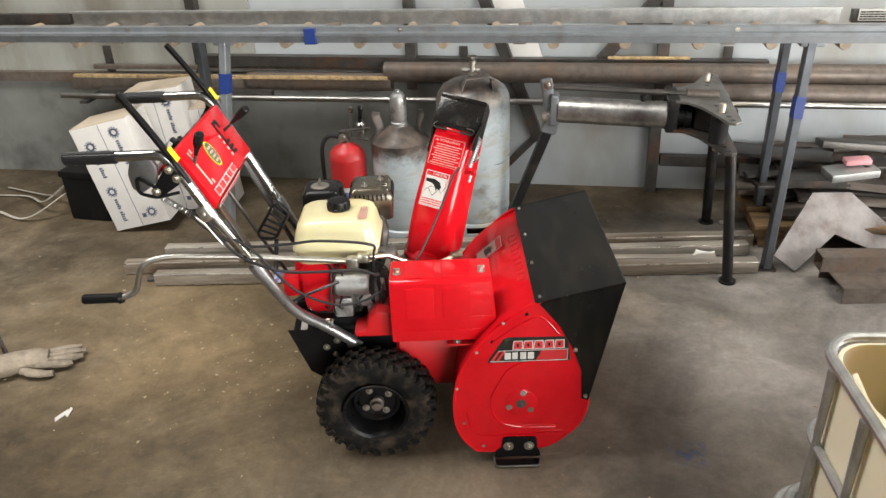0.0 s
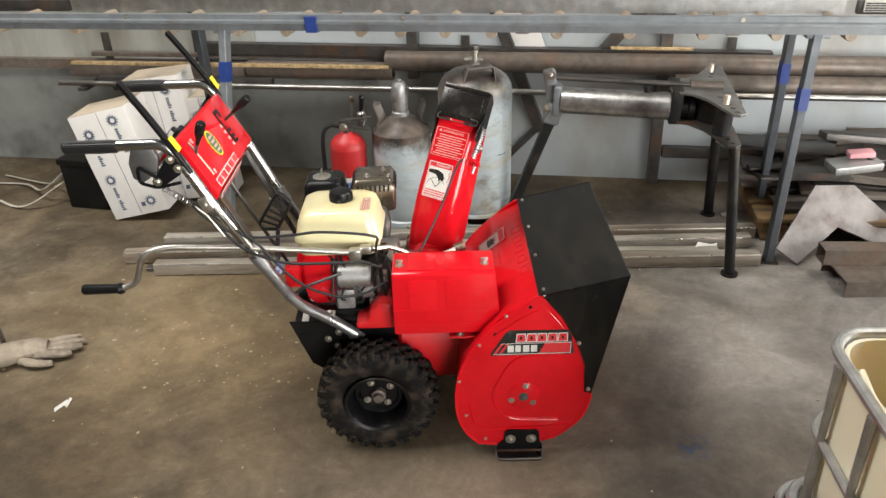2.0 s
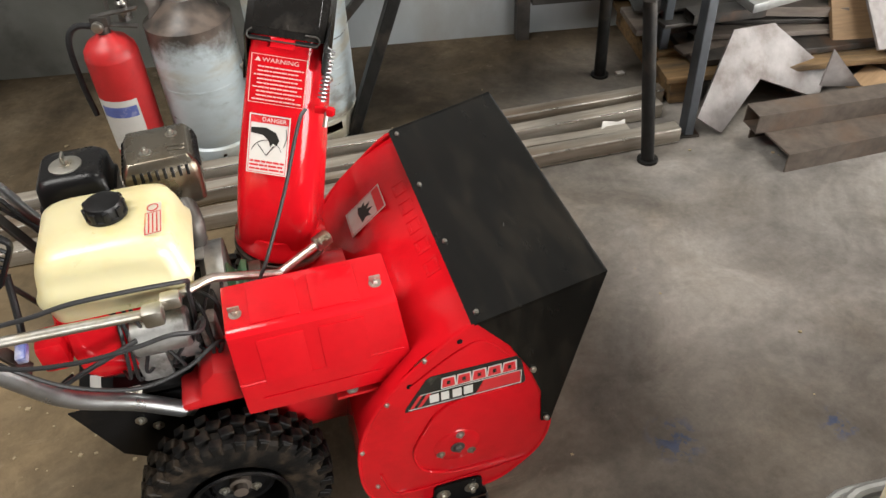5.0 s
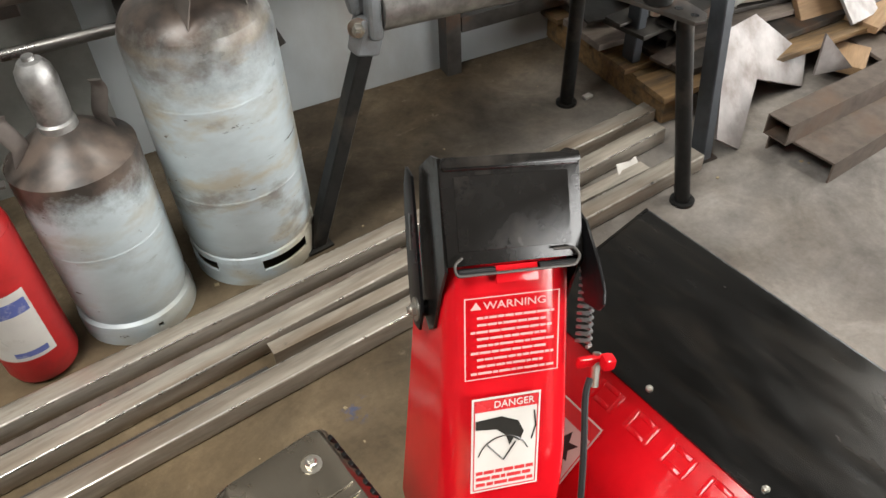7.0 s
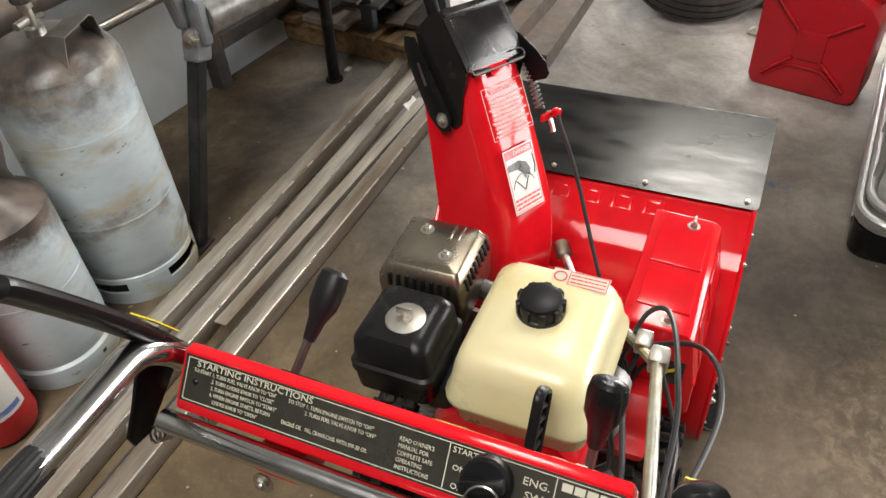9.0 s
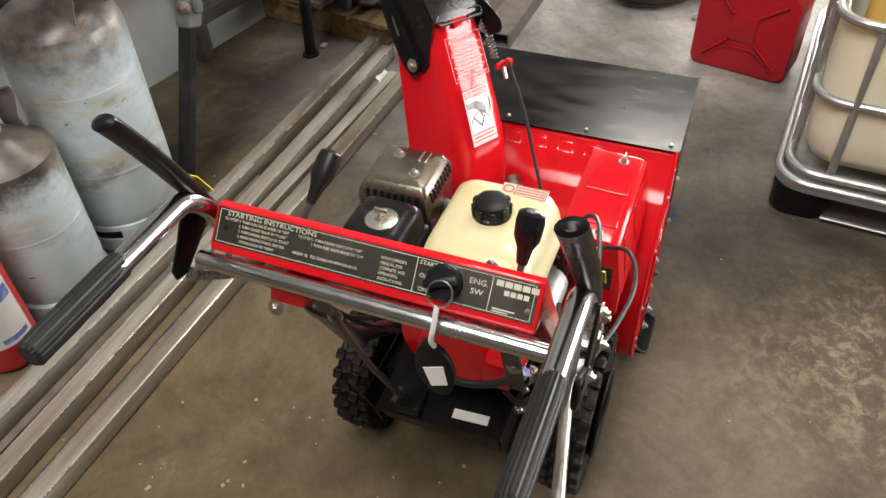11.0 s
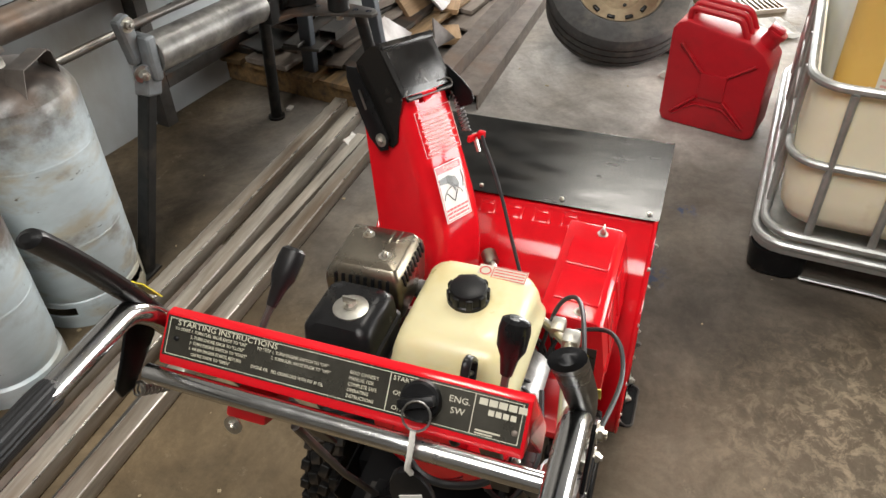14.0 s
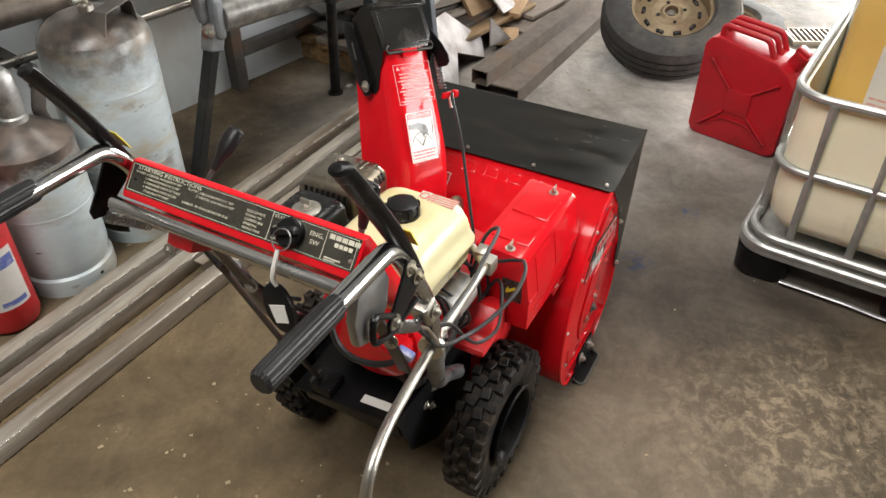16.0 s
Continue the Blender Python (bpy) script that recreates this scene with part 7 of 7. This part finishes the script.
for k in range(5):
    f = 0.12 + 0.19 * k
    a, b2 = Vector(hoop[1]).lerp(Vector(hoop[2]), f), Vector(hoop[6]).lerp(Vector(hoop[5]), f)
    part("rung", pipe(B(), [a, b2], 0.0036, 8), BLACK_PLASTIC, strap)

# ---- cut-down bulk container on a pallet ----
IB = pose(0.990, -0.527, 0, 0, 0, -4.5)  # corner; x away, y negative towards the front
ibc = thing("bulk_container", IB, "cut-open milky bulk container in a galvanised cage on a black pallet", "bulk container")
IL, IW, IH = 1.16, 0.98, 0.578
def ring_path(x0, y0, x1, y1, r, z, n=6):
    out = []
    for cx, cy, a0 in ((x1 - r, y1 - r, 0), (x0 + r, y1 - r, 90), (x0 + r, y0 + r, 180), (x1 - r, y0 + r, 270)):
        for i in range(n + 1):
            a = radians(a0 + 90 * i / n)
            out.append((cx + r * math.cos(a), cy + r * math.sin(a), z))
    return out


bot = B()
outer = [ring_path(0.045 + k, -IW + 0.045 + k, IL - 0.045 - k, -0.045 - k, 0.085, z) for k, z in ((0.06, 0.150), (0.02, 0.165), (0.004, 0.20), (0.0, 0.26), (0.0, IH - 0.005))]
inner = [ring_path(0.053 + k, -IW + 0.053 + k, IL - 0.053 - k, -0.053 - k, 0.08, z) for k, z in ((0.0, IH - 0.005), (0.0, 0.27), (0.03, 0.175))]
rings = [[bot.verts.new(p) for p in r] for r in outer + inner]
nn = len(rings[0])
for A, Bq in zip(rings, rings[1:]):
    for i in range(nn):
        bot.faces.new((A[i], A[(i + 1) % nn], Bq[(i + 1) % nn], Bq[i]))
bot.faces.new(rings[0][::-1])
bot.faces.new(rings[-1])
bmesh.ops.recalc_face_normals(bot, faces=bot.faces)
part("inner_bottle", bot, IBC_PLASTIC, ibc, "milky yellowed plastic tank, cut open on top", 1.0)
for z, r in ((IH, 0.012), (0.365, 0.011), (0.145, 0.013)):
    g = 0.014 if z > 0.2 else 0.004
    part("cage_ring", pipe(B(), ring_path(0.02 + g, -IW + 0.02 + g, IL - 0.02 - g, -0.02 - g, 0.085, z), r, 10, None, True), GALV, ibc)
part("cage_ring", pipe(B(), ring_path(0.008, -IW + 0.008, IL - 0.008, -0.008, 0.085, 0.118), 0.012, 10, None, True), GALV, ibc)
nx = 5
for i in range(nx):
    f = 0.16 + (IL - 0.32) * i / (nx - 1)
    for y in (-0.030, -IW + 0.030):
        part("cage_bar", pipe(B(), [(f, y, 0.13), (f, y, 0.30), (f, y, 0.352), (f, y, 0.38), (f, y, IH - 0.01)], [0.011, 0.011, 0.008, 0.008, 0.011], 8), GALV, ibc)
for i in range(6):
    f = -0.137 - 0.155 * i
    for x in (0.030, IL - 0.030):
        part("cage_bar", pipe(B(), [(x, f, 0.13), (x, f, 0.34), (x, f, 0.352), (x, f, 0.38), (x, f, IH - 0.01)], [0.011, 0.011, 0.008, 0.008, 0.011], 8), GALV, ibc)
part("deck", loft(B(), [rounded(IL / 2, -IW / 2, IL / 2 - k, IW / 2 - k, 0.085, z) for k, z in ((0.01, 0.088), (0.0, 0.094), (0.0, 0.112), (0.01, 0.116))]), GALV, ibc, "galvanised tray under the tank")
for x in (0.085, IL / 2, IL - 0.085):
    for y in (-0.085, -IW / 2, -IW + 0.085):
        part("pallet_foot", loft(B(), [rounded(x, y, hx, hx, 0.05, z) for hx, z in ((0.068, 0.0), (0.076, 0.01), (0.080, 0.088))]), BLACK_PLASTIC, ibc, "black plastic pallet foot")
part("skid_bar", pipe(B(), fillet([(0.012, -0.15, 0.020), (0.012, -0.34, 0.020), (0.012, -0.40, 0.014), (0.012, -IW + 0.1, 0.014)], 0.05), 0.008, 8, None, False, 0.6), GALV, ibc)
part("skid_bar", pipe(B(), [(0.15, -0.012, 0.020), (IL - 0.15, -0.012, 0.020)], 0.008, 8, None, False, 0.6), GALV, ibc)
part("liner_edge", pipe(B(), spline([(0.060, -0.16, 0.575), (0.070, -0.22, 0.545), (0.066, -0.30, 0.560), (0.060, -0.50, 0.572)]), 0.006, 6), IBC_PLASTIC, ibc)


def canister(name, m, w, d, h, mat, label, with_label):
    c = thing(name, m, label, "canister")
    hw, hd = w / 2, d / 2
    body = loft(B(), [rounded(0, 0, hw - k, hd - k, 0.045, z) for k, z in ((0.02, 0.0), (0.004, 0.008), (0.0, 0.03), (0.0, h * 0.72), (0.006, h * 0.80), (0.03, h * 0.88), (0.07, h * 0.93), (0.075, h * 0.95))])
    part("body", body, mat, c, "", 1.0)
    part("handle", pipe(B(), fillet([(-w * 0.22, 0, h * 0.92), (-w * 0.20, 0, h), (w * 0.12, 0, h), (w * 0.16, 0, h * 0.92)], 0.03), 0.014, 10), mat, c)
    part("cap", lathe(B(), [(0.025, 0.0), (0.025, 0.022), (0.02, 0.026), (0, 0.026)], 24, pose(w * 0.27, 0, h * 0.945)), BLACK_PLASTIC, c)
    if with_label:
        part("label_sheet", box(B(), (-hw - 0.0008, -0.02, h * 0.50), (0.0012, d * 0.55, h * 0.30)), LABEL_WHITE, c, "pale printed label")
        rb = rects(B(), plane_frame((-hw - 0.0012, -0.02 + d * 0.25, h * 0.37), (0, -1, 0), (0, 0, 1)), [r for k in range(6) for r in word_bars(random.Random(20 + k), 0.0, d * 0.48, 0.016 * k, 0.006)], 0.0008)
        part("label_print", rb, LABEL_PALE, c)
        part("label_mark", lathe(B(), [(0, 0), (0.008, 0), (0.008, 0.001), (0, 0.001)], 16, plane_frame((-hw - 0.0016, -0.02 + d * 0.22, h * 0.37), (0, -1, 0), (0, 0, 1))), LABEL_BLUE, c)
    return c


inb = IB @ pose(0.29, -0.285, 0.178, 0, 2, -8)
canister("canister", inb, 0.30, 0.36, 0.78, JUG_YELLOW, "amber plastic canister standing in the open container", True)
canister("canister", IB @ pose(0.60, -0.20, 0.178, 0, 0, 12), 0.27, 0.26, 0.78, JUG_WHITE, "translucent white canister standing in the open container", False)

# ---- jerrycan ----
jc = thing("jerrycan", pose(1.835, -0.385, 0.0, 0, 0, -104) @ Matrix.Diagonal((1, 1, 0.94, 1)), "red metal jerrycan with pressed sides standing on the floor", "jerrycan")
JW, JD, JH = 0.345, 0.165, 0.43
ol = [(-JW / 2 + 0.03, 0.002), (JW / 2 - 0.03, 0.002), (JW / 2 - 0.008, 0.010), (JW / 2, 0.035), (JW / 2, 0.30), (JW / 2 - 0.03, 0.345), (JW / 2 - 0.075, 0.375), (-JW / 2 + 0.05, 0.415), (-JW / 2 + 0.02, 0.405), (-JW / 2, 0.375), (-JW / 2, 0.035), (-JW / 2 + 0.008, 0.010)]
part("body", prism(B(), ol, -JD / 2, JD / 2, "y", None, 0.014), JERRY, jc, "", 0.9)
for s in (-1, 1):
    yy = s * (JD / 2 + 0.001)
    for seg_ in (((-0.13, 0.05), (-0.045, 0.135)), ((0.13, 0.05), (0.045, 0.135)), ((-0.13, 0.33), (-0.045, 0.235)), ((0.13, 0.30), (0.045, 0.235))):
        (xa, za), (xb, zb) = seg_
        part("pressed_rib", pipe(B(), [(xa, yy, za), (xb, yy, zb)], 0.012, 10, None, False, 0.5), JERRY, jc)
    part("pressed_panel", box(B(), (0, s * (JD / 2 + 0.002), 0.185), (0.09, 0.010, 0.10), 0.004), JERRY, jc)
    part("pressed_rib", pipe(B(), fillet([(-0.12, yy, 0.045), (-0.05, yy, 0.105), (0.05, yy, 0.105), (0.12, yy, 0.045)], 0.02), 0.008, 8, None, False, 0.5), JERRY, jc)
for y in (-0.052, 0.0, 0.052):
    part("handle", pipe(B(), fillet([(-0.125, y, 0.400), (-0.125, y, 0.452), (0.045, y, 0.440), (0.075, y, 0.372)], 0.022), 0.011, 10), JERRY, jc)
part("spout", lathe(B(), [(0.030, 0), (0.030, 0.05), (0.034, 0.052), (0.034, 0.066), (0, 0.068)], 20, pose(0.125, 0, 0.345, 0, 28, 0)), JERRY, jc)
part("cap_clasp", box(B(), (0.150, 0, 0.410), (0.05, 0.045, 0.018), 0.005, rot(28, "Y")), JERRY, jc)


# ---- spare wheels lying in a leaning pair ----
def car_wheel(m, label, rim_mat):
    w = thing("car_wheel", m, label, "car wheel", "old car wheels")
    R, W, r = 0.298, 0.165, 0.172
    prof = [(r, -W * 0.42), (r + 0.015, -W * 0.5), (R * 0.84, -W * 0.53), (R * 0.95, -W * 0.46), (R * 0.985, -W * 0.34), (R, -W * 0.2), (R, W * 0.2), (R * 0.985, W * 0.34), (R * 0.95, W * 0.46), (R * 0.84, W * 0.53), (r + 0.015, W * 0.5), (r, W * 0.42)]
    part("tyre", lathe(B(), prof, 64), RUBBER_OLD, w, "dusty bald car tyre")
    for z in (-0.035, 0.0, 0.035):
        part("tread_groove", lathe(B(), [(R + 0.0005, z - 0.004), (R + 0.0012, z - 0.003), (R + 0.0012, z + 0.003), (R + 0.0005, z + 0.004)], 64), RUBBER, w)
    rm = [(r + 0.004, W * 0.46), (r + 0.002, W * 0.40), (r - 0.012, W * 0.36), (r - 0.016, W * 0.10), (r - 0.035, W * 0.13), (r - 0.05, W * 0.17), (0.082, W * 0.24), (0.070, W * 0.20), (0.050, W * 0.20), (0.036, W * 0.26), (0.030, W * 0.26), (0.028, W * 0.12), (0, W * 0.12)]
    rimp = part("rim", lathe(B(), rm, 56), rim_mat, w, "faded gold steel rim")
    for k in range(10):
        a = radians(36 * k)
        part("vent_hole", box(B(), (0.118 * math.cos(a), 0.118 * math.sin(a), W * 0.188), (0.016, 0.034, 0.012), 0.005, rot(36 * k, "Z")), BLACK_PAINT, rimp)
    for k in range(4):
        a = radians(90 * k + 20)
        part("lug_hole", lathe(B(), [(0, 0), (0.008, 0), (0.008, 0.003), (0, 0.003)], 12, pose(0.058 * math.cos(a), 0.058 * math.sin(a), W * 0.205)), BLACK_PAINT, rimp)
    part("centre_cap", lathe(B(), [(0.016, W * 0.12), (0.016, W * 0.20), (0, W * 0.21)], 16), STEEL_DARK, rimp)
    return w


tilt = Vector((-0.42, -0.10, 0.90)).to_track_quat("Z", "Y").to_matrix().to_4x4()
tm = tilt.copy()
tm.translation = (2.37, 0.06, 0.205)
car_wheel(tm, "old car wheel with a rusty gold rim, leaning on another", RIM_RUST)
car_wheel(pose(2.62, -0.10, 0.089), "old car wheel lying flat beneath another", RIM_RUST)

# ---- things by the far left ----
def carton(m, w, d, h, label, seed):
    c = thing("carton", m, label, "carton", "parts cartons by the wall")
    part("body", box(B(), (0, 0, h / 2), (w, d, h), 0.003), CARTON, c)
    part("top_flap", box(B(), (0, 0, h + 0.001), (w * 0.99, d * 0.99, 0.003)), CARTON_TOP, c, "brown scuffed top flaps")
    part("tape_seam", box(B(), (0.0, -d / 2 - 0.0006, h / 2), (0.002, 0.001, h * 0.98)), CARTON_INK, c)
    rng = random.Random(seed)
    for fx_, fz in ((-w * 0.27, h * 0.82), (w * 0.22, h * 0.90), (-w * 0.27, h * 0.38), (w * 0.25, h * 0.12)):
        mk = plane_frame((fx_, -d / 2 - 0.0004, fz), (1, 0, 0), (0, 0, 1))
        gear = B()
        lathe(gear, [(0.011, 0.0004), (0.019, 0.0004), (0.019, 0.0010), (0.011, 0.0010)], 16, mk)
        for k in range(12):
            a = 30 * k
            box(gear, (0, 0, 0), (0.007, 0.005, 0.0006), 0, mk @ rot(a, "Z") @ Matrix.Translation((0.023, 0, 0.0007)))
        part("printed_cog", gear, CARTON_INK, c, "dark blue cog print")
        part("printed_bar", rects(B(), mk, [(-0.008, -0.150 + 0.0105 * q, (0.011 if q in (0, 3, 7) else 0.006), -0.1425 + 0.0105 * q) for q in range(11) if q != 5] if fz > h * 0.3 else [(-0.05, -0.02, -0.03, 0.0)], 0.0007, 0.0005), CARTON_INK, c)
    return c


carton(pose(-1.155, 1.385, 0.004, 0, -12, -4) @ pose(0, 0, 0.03), 0.27, 0.20, 0.50, "white printed parts carton leaning on another", 1)
carton(pose(-1.02, 1.585, 0.0, 0, -6, -4) @ pose(0, 0, 0.012), 0.26, 0.18, 0.60, "white printed parts carton standing on end", 2)
carton(pose(-0.845, 1.60, 0.0, 0, -5, -4) @ pose(0, 0, 0.008), 0.10, 0.16, 0.50, "narrow white printed parts carton", 3)
bt = thing("battery_box", pose(-1.46, 1.52, 0, 0, 0, -14), "black plastic battery box with clips on the floor", "battery box")
part("case", box(B(), (0, 0, 0.115), (0.21, 0.17, 0.225), 0.008), BATTERY, bt)
part("lid", box(B(), (0, 0, 0.235), (0.225, 0.185, 0.03), 0.006), BATTERY, bt)
for x in (-0.07, 0.07):
    part("terminal", lathe(B(), [(0.010, 0), (0.009, 0.02), (0, 0.02)], 12, pose(x, 0.0, 0.25)), ZINC, bt)
for k, pts in enumerate(([(-1.60, 1.50, 0.16), (-1.75, 1.55, 0.06), (-1.95, 1.75, 0.012), (-2.3, 1.80, 0.008)], [(-1.60, 1.52, 0.12), (-1.80, 1.45, 0.02), (-2.05, 1.60, 0.008), (-2.4, 1.72, 0.008)], [(-1.62, 1.55, 0.14), (-1.78, 1.70, 0.03), (-2.1, 1.88, 0.01)])):
    tagged(part("plastic_strap", pipe(B(), spline(pts, 6), 0.008, 6, None, False, 0.4), STRAP), "twisted strip of dirty clear plastic strap", "strap", "straps on the floor")

# work glove
gl = thing("work_glove", pose(-1.175, 0.245, 0.0, 0, 0, 18), "grimy crumpled leather work glove on the floor", "glove")
def lumpy(bm, pts, rs, seed):
    pipe(bm, spline(pts, 4), [rs[min(len(rs) - 1, i * len(rs) // (4 * (len(pts) - 1) + 1))] for i in range(4 * (len(pts) - 1) + 1)], 12, None, False, 0.75)
    rg = random.Random(seed)
    for v in bm.verts:
        k = noise.noise(v.co * 45 + Vector((seed, 0, 0)))
        v.co += Vector((k, noise.noise(v.co * 40), abs(k) * 0.5)) * 0.006
        v.co.z = max(v.co.z, 0.0012)
    return bm


part("palm", lumpy(B(), [(-0.20, -0.02, 0.03), (-0.12, -0.01, 0.035), (-0.03, 0, 0.034), (0.03, 0.0, 0.028)], [0.035, 0.05, 0.048, 0.046, 0.038], 1), LEATHER, gl)
for k, (x, y, l) in enumerate(((0.02, 0.030, 0.12), (0.03, 0.008, 0.13), (0.03, -0.014, 0.12), (0.015, -0.035, 0.10))):
    part("finger", lumpy(B(), [(x - 0.02, y, 0.026), (x + l * 0.5, y * 1.3, 0.024), (x + l * 0.9, y * 1.5 + 0.01, 0.016)], [0.018, 0.018, 0.016, 0.012], 3 + k), LEATHER, gl)
part("thumb", lumpy(B(), [(-0.05, -0.04, 0.022), (0.0, -0.075, 0.02), (0.05, -0.082, 0.014)], [0.018, 0.017, 0.013], 9), LEATHER, gl)
rod = tagged(part("steel_rod", pipe(B(), [(-1.32, 0.30, 0.0), (-1.40, 0.38, 0.32)], 0.008, 8), STEEL_DARK), "thin dark steel rod standing by the glove", "rod")

# litter
for k, (x, y, s) in enumerate(((-0.995, -0.055, 0.045), (-0.965, -0.035, 0.035))):
    tagged(part("paper_scrap", prism(B(), [(0, 0), (s, s * 0.3), (s * 1.1, s * 0.6), (s * 0.5, s * 0.45), (s * 0.1, s * 0.35)], 0.001, 0.004, "z", pose(x, y, 0.0, 4, -4, 40 + 30 * k)), PAPER), "small scrap of torn white paper", "paper scrap", "litter")
tagged(part("paper_scrap", box(B(), (1.47, 1.16, 0.006), (0.03, 0.02, 0.010), 0.002), PAPER), "small white scrap of litter under the table", "paper scrap", "litter")
rngf = random.Random(21)
chips = B()
for k in range(230):
    x, y = (rngf.uniform(-1.6, 2.2), rngf.uniform(-1.2, 1.5)) if k < 110 else (rngf.gauss(-0.55, 0.28), rngf.gauss(0.28, 0.22))
    s = rngf.choice((0.003, 0.004, 0.005, 0.008))
    box(chips, (x, y, s * 0.2), (s * rngf.uniform(0.6, 1.6), s, s * 0.4), 0, rot(rngf.uniform(0, 180), "Z"))
tagged(part("floor_crumbs", chips, CRUMB), "pale crumbs and chips scattered on the floor", "crumbs", kind="stuff")

# ---- far litter beyond the jerrycan ----
gt = thing("floor_grate", pose(2.98, -0.50, 0.0, 0, 0, -62) @ Matrix.Diagonal((0.62, 0.62, 0.8, 1)), "small slatted steel grate lying on the floor", "grate")
for s in (-1, 1):
    part("frame_bar", box(B(), (0, s * 0.13, 0.014), (0.40, 0.014, 0.026), 0.002), STEEL_TUBE, gt)
    part("frame_bar", box(B(), (s * 0.193, 0, 0.014), (0.014, 0.245, 0.026), 0.002), STEEL_TUBE, gt)
for k in range(9):
    part("slat", box(B(), (-0.16 + 0.04 * k, 0, 0.014), (0.010, 0.244, 0.022), 0.001), STEEL_TUBE, gt)


def crumpled_sheet(m, w, d, seed, label):
    bm = B()
    n = 7
    V = [[bm.verts.new((w * (i / n - 0.5), d * (j / n - 0.5), 0.006 + 0.030 * abs(noise.noise(Vector((i * 0.55 + seed, j * 0.6, seed)))))) for j in range(n + 1)] for i in range(n + 1)]
    for i in range(n):
        for j in range(n):
            bm.faces.new((V[i][j], V[i + 1][j], V[i + 1][j + 1], V[i][j + 1]))
    bmesh.ops.solidify(bm, geom=list(bm.faces), thickness=0.0015)
    ob = part("paper_sheet", bm, PAPER, None, "", 0.2)
    ob.matrix_world = m
    return tagged(ob, label, "paper", "litter")


crumpled_sheet(pose(2.74, -0.60, 0, 0, 0, 25), 0.22, 0.16, 3, "crumpled white paper sheet on the floor")
crumpled_sheet(pose(2.14, -0.20, 0, 0, 0, 70), 0.07, 0.05, 6, "small crumpled grey wrapper on the floor")
